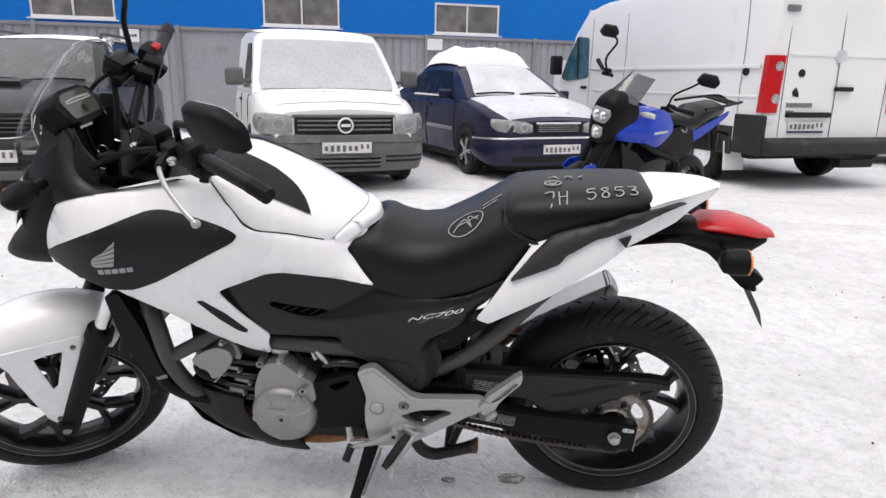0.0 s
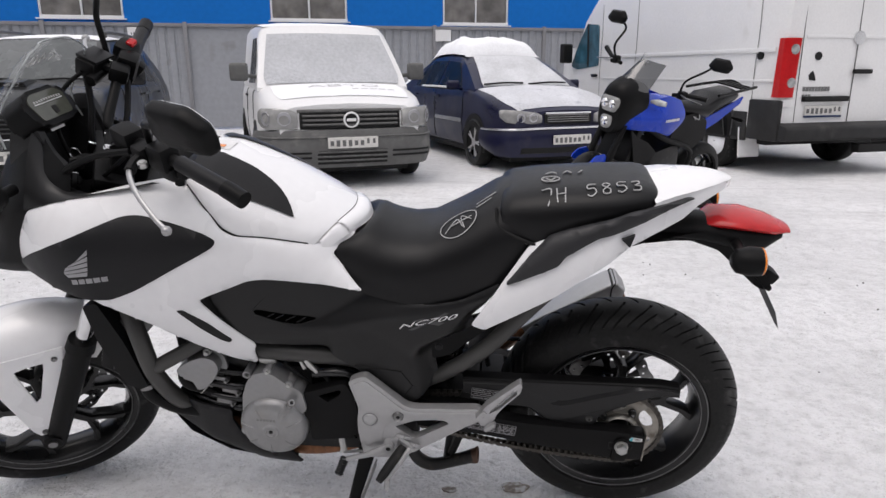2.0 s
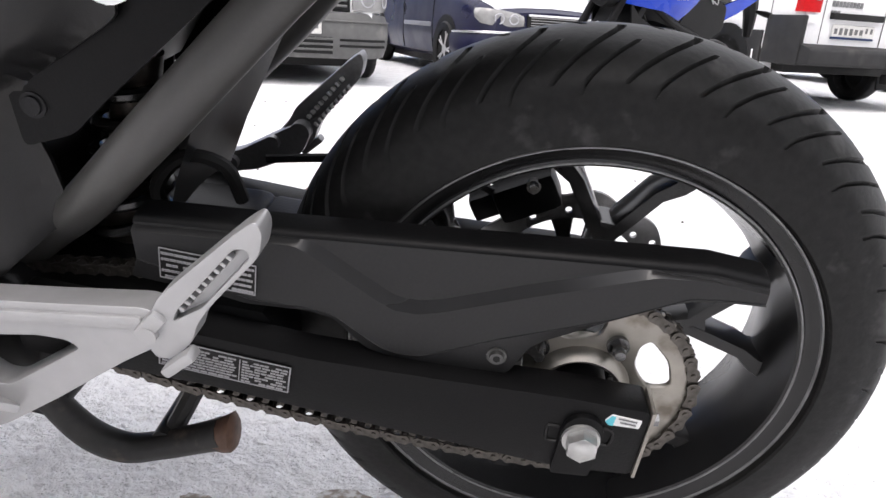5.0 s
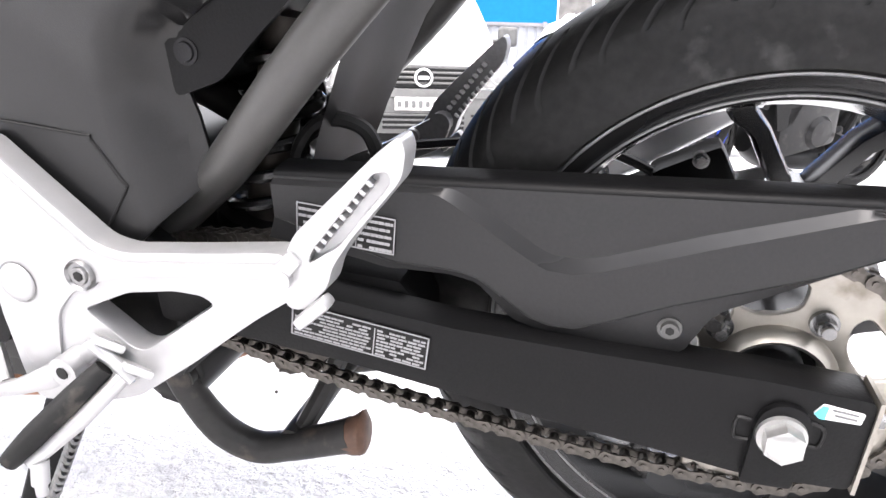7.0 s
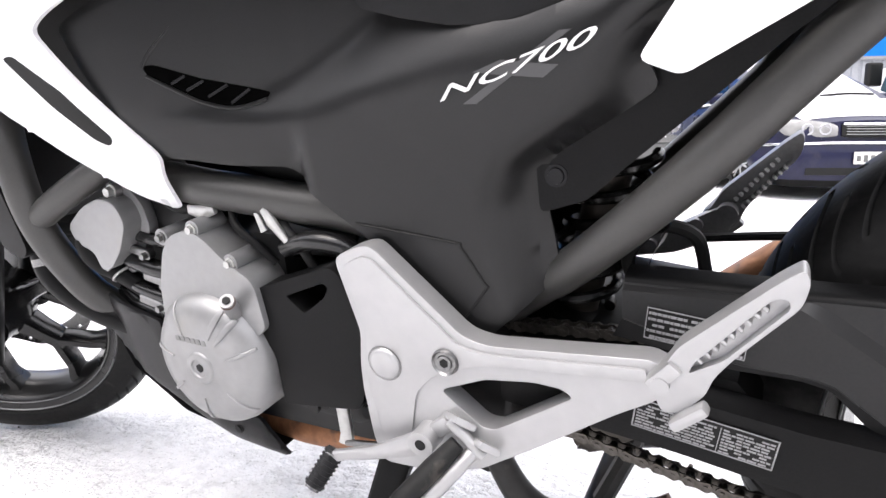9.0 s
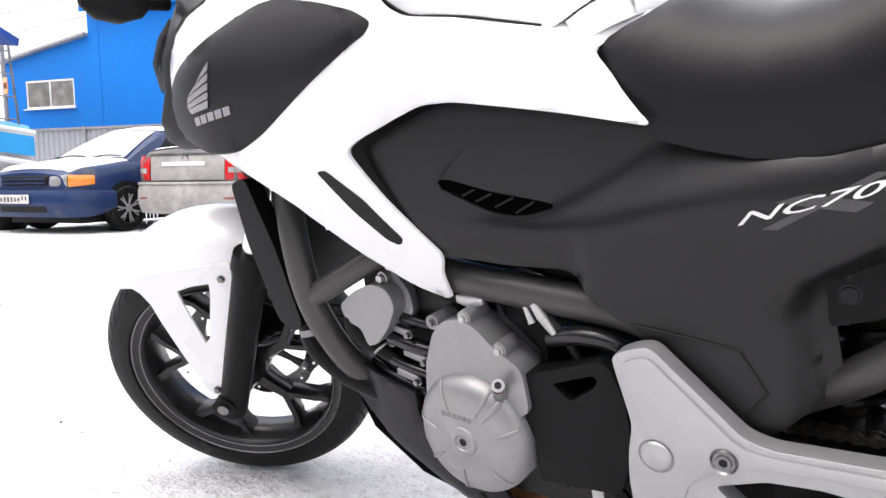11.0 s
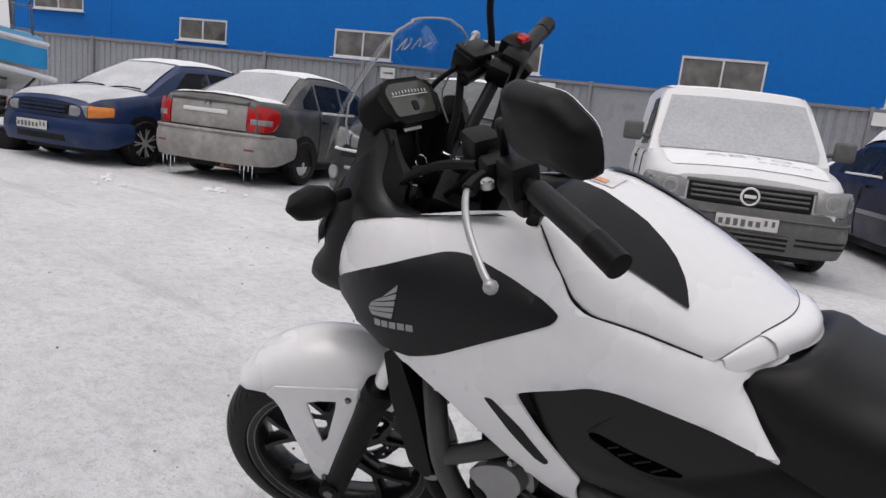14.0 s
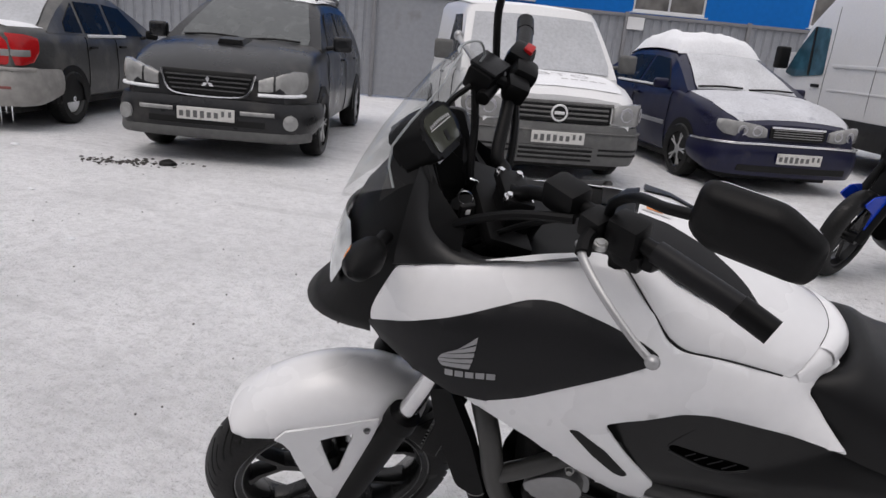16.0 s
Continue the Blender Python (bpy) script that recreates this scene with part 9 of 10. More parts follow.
GREY_PAINT = material("dirty_grey_paint", (0.06, 0.06, 0.059), 0.45, vary=0.15, coat=0.1, stain=(0.11, 0.106, 0.10), stain_at=0.5, stain_scale=3)
DIRTY_BEIGE = material("salt_stained_grey", (0.29, 0.28, 0.265), 0.6, vary=0.12, grain=12, stain=(0.36, 0.35, 0.33), stain_at=0.55, stain_scale=4)
DULL_RED = material("dusty_red_reflector", (0.2, 0.06, 0.055), 0.5, vary=0.15)
ICE = material("icicle_ice", (0.75, 0.77, 0.8), 0.2, vary=0.03)
grey_saloon()


def blue_estate():
    root = empty("blue_saloon", pose(-10.42, 4.51, 0, 0, 0, -72.7), "blue saloon car with amber corner lamps and snowy windscreen", "car", "parked vehicles")
    c = Car(root, MID_BLUE, 0.84, 2.12, -2.1, 0.93, 0.22, (0.74, [(1.0, 0.98), (1.9, 0.84)]), (0.95, [(-2.0, 1.0), (-1.5, 1.0)]), [(1.15, 0.97), (0.3, 1.42), (-0.9, 1.43), (-1.7, 1.0)], 0.66, 0.93)
    c.wheels(1.3, -1.2, 0.31, 7)
    c.screen(0, SCREEN_SNOW, 0.03, 0.93)
    c.side_window([(0.72, 0.08), (0.3, 0.78), (-0.1, 0.84), (-0.14, 0.06)])
    c.side_window([(-0.22, 0.06), (-0.18, 0.84), (-0.8, 0.84), (-1.1, 0.4), (-1.15, 0.06)])
    c.seam(0.92), c.seam(-0.18), c.handle(-0.02, 0.85), c.handle(-0.95, 0.85)
    c.wrap("bumper", [(-1.25, 0.32, 0.55), (-0.9, 0.22, 0.56), (0.9, 0.22, 0.56), (1.25, 0.32, 0.55)], MID_BLUE, 0.035, 1, 0.03, "dusty blue bumper", 36)
    c.patch("grille", [(-0.42, 0.74), (0.42, 0.74), (0.38, 0.62), (-0.38, 0.62)], INK, 0.012, 0.04)
    for z in (0.65, 0.70):
        part("grille_bar", box(bmesh.new(), (0.02, 0.74, 0.02), (c.face(0, z)[0] + 0.012, 0, z), None, 0.005), MID_BLUE, root)
    c.wrap("air_intake", [(-0.4, 0.28, 0.38), (0.4, 0.28, 0.38)], INK, 0.062, 1, 0.001, cols=12)
    for s in (-1, 1):
        c.wrap("headlamp", [(s * u, lo, hi) for u, lo, hi in ((0.44, 0.61, 0.73), (0.68, 0.60, 0.75))[::s]], LAMP_GLASS, 0.014, 1, 0.01, "clear headlamp", 10)
        c.wrap("corner_lamp", [(s * u, lo, hi) for u, lo, hi in ((0.69, 0.60, 0.75), (0.98, 0.63, 0.745))[::s]], AMBER, 0.014, 1, 0.012, "amber corner lamp", 10)
    number_plate(root, (c.on_front(0, 0.45, 0.075)[0][0], -0.1, 0.45), 0)
    c.mirrors(0.75, 1.0, 0.92, (0.08, 0.17, 0.12), MID_BLUE)
    c.top_snow(1.15, 2.02, "bonnet_snow", 0.012, 0.88, SCREEN_SNOW), c.roof_snow(0.05, 1.0, 2.05)
    for s, y in ((1, 0.3), (1, -0.35)):
        part("wiper", tube(bmesh.new(), [(1.13, y - 0.28, 1.0), (1.14, y, 1.03), (1.13, y + 0.28, 1.02)], 0.01, n=6, steps=3), INK, root)


MID_BLUE = material("blue_car_paint", (0.008, 0.026, 0.09), 0.4, vary=0.12, coat=0.15, spec=0.3, stain=(0.06, 0.066, 0.085), stain_at=0.6, stain_scale=3)
blue_estate()


def panel_van():
    """The tall white van, seen from behind and along its left flank."""
    root = empty("panel_van", pose(2.55, 9.37, 0, 0, 0, 110.9), "tall white panel van with red tail lamps and black bumper", "van", "parked vehicles")
    half, back, front, top = 0.99, -2.97, 2.95, 2.55
    def ring(x, w, lo, hi, r=0.16):
        pts = [(w * 0.97, lo), (w, lo + 0.1), (w, 1.2), (w * 0.985, 1.6), (w * 0.95, hi - r * 1.6), (w * 0.90, hi - r * 0.5), (w * 0.78, hi - 0.03), (0, hi)]
        return [(x, -y, z) for y, z in pts] + [(x, y, z) for y, z in pts[-2::-1]]
    st = [(back, 0.955, 0.55, top - 0.03), (back + 0.05, 0.985, 0.5, top), (-2, half, 0.45, top), (0, half, 0.45, top), (1.1, half, 0.45, top - 0.02), (1.55, 0.985, 0.45, top - 0.1), (2.0, 0.97, 0.45, 2.12)]
    bm = loft(bmesh.new(), [ring(*s) for s in st])
    part("body", bm, VAN_WHITE, root, smooth=40)
    bm = loft(bmesh.new(), [ring(2.0, 0.97, 0.45, 2.12), ring(2.35, 0.95, 0.45, 1.6), ring(2.6, 0.93, 0.45, 1.22), ring(2.9, 0.86, 0.45, 1.05), ring(2.97, 0.8, 0.5, 0.95)])
    part("bonnet", bm, VAN_WHITE, root, smooth=30)
    for s in (-1, 1):
        bm = prism(bmesh.new(), rounded([(1.25, 1.28), (1.35, 1.95), (1.72, 1.98), (2.06, 1.62), (2.3, 1.28), (2.05, 1.22)], 0.06), s * 0.955, s * 0.995)
        part("cab_window", bm, CAB_GLASS, root, "cab window with a blue shade band")
        part("window_frame", prism(bmesh.new(), rounded([(1.6, 1.26), (1.66, 1.98), (1.71, 1.98), (1.66, 1.26)], 0.01), s * 0.96, s * 1.0), INK, root)
        bm = box(bmesh.new(), (0.12, 0.22, 0.34), (2.2, s * 1.15, 1.5), pose(0, 0, 0, 0, 0, s * 10), 0.04, 3)
        part("door_mirror", bm, INK, root)
        part("lower_cladding", box(bmesh.new(), (5.0, 0.04, 0.34), (0.0, s * 0.985, 0.55), None, 0.012), CLADDING, root, "black lower cladding")
        part("rub_strip", box(bmesh.new(), (3.9, 0.025, 0.05), (-0.9, s * 0.992, 1.42), None, 0.01), VAN_WHITE, root)
        part("crease", box(bmesh.new(), (3.9, 0.015, 0.03), (-0.9, s * 0.995, 1.08), None, 0.006), VAN_WHITE, root)
        for x in (1.2, 0.1, -2.55):
            part("panel_gap", tube(bmesh.new(), [(x, s * 0.985, 0.7), (x, s * 0.994, 1.2), (x, s * 0.98, 1.65), (x + 0.06, s * 0.945, 2.25)], 0.004, n=5, steps=4), DIRTY_GREY, root)
        part("door_handle", box(bmesh.new(), (0.2, 0.03, 0.05), (1.38, s * 1.0, 1.12), None, 0.012), INK, root)
        part("side_cap", rod(bmesh.new(), (-2.62, s * 0.98, 1.36), (-2.62, s * 1.005, 1.36), 0.045, n=18), INK, root)
        l = part("tail_lamp", loft(bmesh.new(), [[(x, s * y, z) for x, y in ((back - 0.03, 0.79 + 0.05 * (1.54 - z)), (back - 0.035, 0.93), (back - 0.005, 1.0), (back + 0.05 + 0.05 * (1.54 - z), 1.014), (back + 0.05 + 0.05 * (1.54 - z), 0.96), (back + 0.04, 0.82))] for z in (0.90, 0.95, 1.1, 1.3, 1.5, 1.54)]), RED_LENS, root, "tall red tail lamp with clear rounds")
        for z in (1.06, 1.42):
            part("lamp_round", rod(bmesh.new(), (back + 0.02, s * 0.87, z), (back - 0.042, s * 0.87, z), 0.055, n=18), CLEAR_LENS, l)
        part("tail_reflector", box(bmesh.new(), (0.02, 0.2, 0.08), (back - 0.13, s * 0.8, 0.5), None, 0.01), RED_LENS, root)
        for x in (1.75, -1.95):
            arch = [(x + 0.42 * math.cos(t), max(0.36 + 0.42 * math.sin(t), 0.42)) for t in np.linspace(0, math.pi, 18)]
            part("wheel_arch", prism(bmesh.new(), arch, s * 0.9, s * 1.01), INK, root)
            car_wheel(root, (x, s * 0.9, 0.345), 0.345, 0.22, "steel", s)
        part("mud_flap", box(bmesh.new(), (0.02, 0.3, 0.36), (-2.42, s * 0.86, 0.35), pose(0, 0, 0, 0, 6, 0), 0.006), VAN_WHITE if s > 0 else INK, root)
    # rear doors, hinges, handle, plate, bumper
    part("door_split", tube(bmesh.new(), [(back - 0.004, 0.0, 0.62), (back - 0.006, 0.0, 1.6), (back + 0.02, 0.0, 2.45)], 0.006, n=5, steps=3), DIRTY_GREY, root)
    for s in (-1, 1):
        part("door_gap", tube(bmesh.new(), [(back + 0.0, s * 0.745, 0.62), (back - 0.004, s * 0.75, 1.6), (back + 0.03, s * 0.72, 2.4)], 0.005, n=5, steps=3), DIRTY_GREY, root)
        part("rear_crease", box(bmesh.new(), (0.012, 0.68, 0.035), (back - 0.006, s * 0.37, 1.56), None, 0.005), VAN_WHITE, root)
        part("door_hinge", box(bmesh.new(), (0.05, 0.16, 0.07), (back - 0.012, s * 0.76, 2.05), None, 0.012), STEEL, root)
    part("rear_badge", rod(bmesh.new(), (back, 0.0, 1.55), (back - 0.025, 0.0, 1.55), 0.075, n=24), CHROME, root, "round chrome badge")
    part("rear_handle", box(bmesh.new(), (0.04, 0.26, 0.05), (back - 0.03, -0.1, 1.18), None, 0.014), INK, root)
    part("door_cap", rod(bmesh.new(), (back, 0.52, 1.35), (back - 0.012, 0.52, 1.35), 0.045, n=18), INK, root)
    bm = bmesh.new()
    for k in range(9):
        box(bm, (0.006, 0.032, 0.05), (back - 0.006, 0.66 - 0.042 * k, 0.99))
    for k in range(3):
        box(bm, (0.006, 0.03, 0.02), (back - 0.006, 0.66 - 0.04 * k, 0.92))
    part("model_writing", bm, STEEL, root)
    bm = prism(bmesh.new(), [(0.52, 1.08), (0.60, 1.09), (0.62, 1.14), (0.57, 1.19), (0.53, 1.13)], back - 0.008, back, "x")
    part("rear_emblem", bm, INK, root, "small black emblem")
    part("plate_ledge", box(bmesh.new(), (0.06, 0.62, 0.06), (back - 0.02, 0.36, 0.88), None, 0.012), INK, root)
    number_plate(root, (back - 0.012, 0.36, 0.75), 180)
    part("plate_strip", box(bmesh.new(), (0.016, 0.52, 0.02), (back - 0.012, 0.36, 0.683), None, 0.003), MID_BLUE, root)
    bm = prism(bmesh.new(), rounded([(-3.16, 0.42), (-2.95, 0.42), (-2.7, 0.4), (-2.7, 0.62), (-2.95, 0.62), (-3.16, 0.58)], 0.04), -0.99, 0.99, bevel=0.03)
    part("rear_bumper", bm, CLADDING, root, "black rear step bumper")
    for s in (-1, 1):
        part("bumper_corner", box(bmesh.new(), (0.5, 0.05, 0.46), (-2.78, s * 0.985, 0.64), None, 0.02), CLADDING, root)
    part("tow_step", box(bmesh.new(), (0.12, 0.5, 0.1), (-3.1, -0.3, 0.32), None, 0.02), INK, root)
    part("underbody", box(bmesh.new(), (5.2, 1.5, 0.2), (0, 0, 0.42), None, 0.03), INK, root)
    part("sticker_white", box(bmesh.new(), (0.01, 0.14, 0.07), (back - 0.02, 0.9, 0.84)), PAPER, root)


CAB_GLASS = material("cab_glass", (0.03, 0.09, 0.13), 0.08, vary=0.3, grain=3)
CLADDING = material("black_cladding", (0.02, 0.02, 0.0205), 0.6, vary=0.2, grain=10, spec=0.3, stain=(0.05, 0.048, 0.046), stain_at=0.6, stain_scale=3)
panel_van()


def dark_pickup():
    """Only a flank of it shows beyond the panel van."""
    root = empty("dark_offroad_car", pose(5.9, 11.4, 0, 0, 0, 112), "dark purple off-road car standing beyond the panel van", "car", "parked vehicles")
    c = Car(root, PURPLE, 0.9, 2.25, -2.25, 1.05, 0.36, (0.95, [(1.0, 1.12), (2.0, 1.0)]), (1.1, [(-2.1, 1.12)]), [(1.1, 1.1), (0.5, 1.72), (-2.0, 1.76), (-2.18, 1.1)], 0.8, 0.95)
    c.wheels(1.35, -1.35, 0.37, "steel", w=0.24)
    c.screen(2, GLASS_DARK, 0.1, 0.9, "rear_window")
    c.side_window([(0.75, 0.08), (0.5, 0.8), (-0.2, 0.84), (-0.2, 0.06)]), c.side_window([(-0.3, 0.06), (-0.3, 0.84), (-1.2, 0.84), (-1.2, 0.06)])
    c.patch("rear_bumper", [(-0.85, 0.62), (0.85, 0.62), (0.85, 0.4), (-0.85, 0.4)], CLADDING, 0.06, 0.12, end=-1)
    for s in (-1, 1):
        c.patch("tail_lamp", [(s * y, z) for y, z in ((0.7, 1.05), (0.84, 1.05), (0.84, 0.75), (0.7, 0.75))], RED_LENS, 0.02, 0.05, end=-1)
        c.patch("pale_panel", [(s * y, z) for y, z in ((0.3, 0.95), (0.66, 0.95), (0.66, 0.72), (0.3, 0.72))], CLEAR_LENS, 0.016, 0.04, end=-1)


PURPLE = material("dark_purple_paint", (0.03, 0.016, 0.045), 0.4, vary=0.1, coat=0.3)
dark_pickup()


def blue_motorcycle():
    """The other motorcycle: x ahead, leaning on its side stand."""
    root = empty("blue_motorcycle", pose(0.783, 3.986, 0, 0, 0, -140.5) @ pose(0, 0, 0, -12.5), "blue and black touring motorcycle standing on its side stand", "motorcycle")
    def wheel_b(x, steer, r=0.31, half=0.06):
        m = Matrix.Translation((x, 0, r)) @ pose(0, 0, 0, 0, 0, steer)
        def put(bm):
            bmesh.ops.transform(bm, matrix=m, verts=bm.verts)
            return bm
        bm = bmesh.new()
        prof = [(0.22, -half * 0.8)] + [(0.225 + (r - 0.225) * math.sin(t) ** 0.7, -half * math.cos(t)) for t in np.linspace(0.02, math.pi - 0.02, 15)] + [(0.22, half * 0.8)]
        w = part("wheel", put(spin(bm, prof, 56)), TYRE, root)
        part("rim", put(spin(bmesh.new(), [(0.23, -0.045), (0.21, -0.04), (0.195, 0), (0.21, 0.04), (0.23, 0.045)], 48)), RIM, w)
        for k in range(6):
            a = k * math.tau / 6
            part("spoke", put(tube(bmesh.new(), [(0.03 * math.cos(a), 0, 0.03 * math.sin(a)), (0.205 * math.cos(a + 0.2), 0, 0.205 * math.sin(a + 0.2))], 0.014, n=7, steps=1)), RIM, w)
        part("brake_disc", put(spin(bmesh.new(), [(0.09, -0.062), (0.145, -0.062), (0.145, -0.057), (0.09, -0.057)], 40, closed=True)), STEEL, w)
        part("hub", put(rod(bmesh.new(), (0, -0.08, 0), (0, 0.08, 0), 0.04, n=16)), RIM, w)
    wheel_b(0.72, 14), wheel_b(-0.62, 0, half=0.08)
    for s in (-1, 1):
        part("fork_leg", tube(bmesh.new(), [(0.72, s * 0.1, 0.3), (0.60, s * 0.1, 0.62), (0.50, s * 0.1, 0.9)], [0.03, 0.028, 0.02], n=10, steps=2), MATT_BLACK, root)
        bm = drape(rounded([(0.82, 0.56), (0.76, 0.62), (0.66, 0.63), (0.61, 0.52), (0.66, 0.30), (0.72, 0.30), (0.71, 0.50)], 0.02), lambda x, z: 0.10, 0.01, 0.06, s)
        part("mudguard_cheek", bm, KAW_BLUE, root)
        bm = drape(rounded([(0.60, 0.885), (0.565, 0.82), (0.25, 0.805), (0.07, 0.755), (0.0, 0.82), (-0.08, 0.94), (-0.05, 1.02), (0.10, 1.06), (0.27, 1.04), (0.40, 0.955)], 0.015), lambda x, z: 0.215 - 0.5 * abs(x - 0.15) ** 1.8 - 0.6 * max(z - 0.90, 0) - 0.3 * max(0.88 - z, 0), 0.008, 0.03, s)
        f = part("side_fairing", bm, KAW_BLUE, root, "glossy blue fairing")
        if s > 0:
            bm = bmesh.new()
            for k in range(8):
                box(bm, (0.014, 0.003, 0.02), (0.20 - 0.02 * k, 0.217, 0.892 + 0.0015 * k))
            part("name_bar", bm, PAPER, f)
        bm = drape(rounded([(-0.38, 0.86), (-0.55, 0.92), (-0.85, 1.04), (-0.83, 0.98), (-0.58, 0.83), (-0.42, 0.76)], 0.02), lambda x, z: 0.13, 0.008, 0.06, s)
        part("tail_cover", bm, KAW_BLUE, root)
        # the bar is turned: the far grip stands higher and further ahead
        up, fwd = (0.17, 0.12) if s < 0 else (0.0, -0.16)
        part("hand_grip", tube(bmesh.new(), [(0.30 + fwd, s * 0.16, 1.08 + up), (0.27 + fwd, s * 0.28, 1.10 + up), (0.22 + fwd, s * 0.41, 1.10 + up * 1.3)], [0.014, 0.016, 0.019], n=10, steps=3), MATT_BLACK, root)
        part("brake_lever", tube(bmesh.new(), [(0.31 + fwd, s * 0.24, 1.10 + up), (0.33 + fwd, s * 0.33, 1.085 + up), (0.29 + fwd, s * 0.42, 1.07 + up)], 0.006, n=6), STEEL, root)
        part("switch_box", box(bmesh.new(), (0.06, 0.06, 0.06), (0.285 + fwd, s * 0.235, 1.095 + up), None, 0.014), MATT_BLACK, root)
        tip = Vector((0.36, -0.30, 1.54)) if s < 0 else Vector((0.08, 0.40, 1.34))
        part("mirror_stem", tube(bmesh.new(), [(0.30 + fwd, s * 0.22, 1.10 + up), Vector((0.31 + fwd, s * 0.25, 1.2 + up)), tip - Vector((0, s * 0.06, 0.05)), tip], 0.0085, n=8), MATT_BLACK, root)
        prof = rounded([(-0.10, -0.02), (-0.05, -0.05), (0.07, -0.045), (0.10, 0.0), (0.06, 0.05), (-0.06, 0.045)], 0.015)
        bm = loft(bmesh.new(), [[tip + Vector((dx, s * 0.05 + y * q, 0.02 + z * q)) for y, z in prof] for dx, q in ((-0.018, 0.94), (-0.01, 1.0), (0.0, 1.0), (0.02, 0.8), (0.028, 0.4))])
        part("mirror", bm, MATT_BLACK, root, "black angular mirror")
        part("turn_signal", tube(bmesh.new(), [(0.34, s * 0.14, 1.03), (0.33, s * 0.2, 1.035), (0.31, s * 0.255, 1.035)], [0.012, 0.025, 0.02], n=10, steps=2), CLEAR_LENS, root)
        part("rear_signal", tube(bmesh.new(), [(-0.85, s * 0.08, 0.84), (-0.86, s * 0.14, 0.84), (-0.86, s * 0.19, 0.84)], [0.01, 0.02, 0.02], n=8, steps=2), MATT_BLACK, root)
        part("frame_tube", tube(bmesh.new(), [(0.42, s * 0.1, 0.9), (0.15, s * 0.18, 0.75), (-0.25, s * 0.17, 0.62), (-0.3, s * 0.12, 0.4)], 0.022, n=8), MATT_BLACK, root)
        part("footrest", rod(bmesh.new(), (-0.28, s * 0.15, 0.38), (-0.28, s * 0.28, 0.36), 0.014), MATT_BLACK, root)
        part("swing_arm", tube(bmesh.new(), [(-0.26, s * 0.1, 0.42), (-0.62, s * 0.11, 0.31)], 0.025, n=8, steps=1), STEEL_WHEEL, root)
    mask = part("headlamp_mask", loft(bmesh.new(), [[(x, w * math.copysign(abs(math.cos(t)) ** 0.7, math.cos(t)), z + h * math.sin(t)) for t in np.linspace(0, math.tau, 24, endpoint=False)] for x, z, w, h in ((0.36, 1.0, 0.14, 0.15), (0.50, 0.985, 0.145, 0.20), (0.58, 0.955, 0.13, 0.19), (0.615, 0.945, 0.105, 0.17), (0.622, 0.945, 0.08, 0.14))]), MATT_BLACK, root)
    for z, shape in ((0.99, [(-0.085, 0.055), (0.085, 0.055), (0.095, 0.0), (0.06, -0.06), (-0.06, -0.06), (-0.095, 0.0)]), (0.86, [(-0.05, 0.045), (0.05, 0.045), (0.055, -0.02), (0.03, -0.055), (-0.03, -0.055), (-0.055, -0.02)])):
        shape = rounded(shape, 0.025)
        h = part("headlamp", loft(bmesh.new(), [[(x, y * q, z + w * q) for y, w in shape] for x, q in ((0.60, 1.0), (0.628, 1.0), (0.638, 0.9), (0.645, 0.6))]), LAMP_GLASS, mask, "clear angular headlamp")
        for y in (-0.035, 0.035) if z > 0.9 else (0.0,):
            part("reflector", spin(bmesh.new(), [(0.0, 0.006), (0.02, 0.012), (0.032, 0.002)], 16, "x", (0.643, y, z)), CHROME, h)
    part("position_lamp", box(bmesh.new(), (0.02, 0.09, 0.04), (0.575, 0, 1.12), pose(0, 0, 0, 0, -30, 0), 0.01), LAMP_GLASS, mask)
    bm = loft(bmesh.new(), [[(0.57 - 0.20 * f - 0.13 * abs(u) ** 1.6, 0.165 * u * (1 - 0.3 * f), 1.13 + 0.19 * f - 0.03 * abs(u)) for u in np.linspace(-1, 1, 13)] for f in np.linspace(0, 1, 6)], closed=False)
    part("windscreen", bm, SMOKED, root, "smoked windscreen")
    bm = loft(bmesh.new(), [[(0.40 - 0.03 * f - 0.05 * abs(u) ** 1.6, 0.06 * u * (1 - 0.6 * f), 1.29 + 0.07 * f + 0.015 * math.sin(9 * u + 5 * f) - 0.02 * abs(u)) for u in np.linspace(-1, 1, 11)] for f in np.linspace(0, 1, 5)], closed=False)
    part("clear_deflector", bm, SCREEN, root, "clear scratched deflector")
    for s in (-1, 1):
        bm = drape(rounded([(0.52, 0.83), (0.42, 0.76), (0.30, 0.72), (0.18, 0.64), (0.24, 0.46), (0.34, 0.42), (0.42, 0.6)], 0.02), lambda x, z: 0.17, 0.01, 0.05, s)
        part("radiator_cowl", bm, MATT_BLACK, root)
        bm = drape(rounded([(0.02, 0.74), (-0.08, 0.90), (-0.22, 0.92), (-0.40, 0.86), (-0.44, 0.72), (-0.30, 0.62), (-0.05, 0.66)], 0.03), lambda x, z: 0.15, 0.01, 0.05, s)
        part("side_cover", bm, MATT_BLACK, root)
    part("tank", loft(bmesh.new(), [[(x, w * math.cos(t), z + h * math.sin(t)) for t in np.linspace(0, math.tau, 20, endpoint=False)] for x, z, w, h in ((0.34, 0.92, 0.08, 0.06), (0.2, 0.94, 0.16, 0.11), (0.0, 0.93, 0.16, 0.11), (-0.14, 0.86, 0.08, 0.06))]), KAW_BLUE, root)
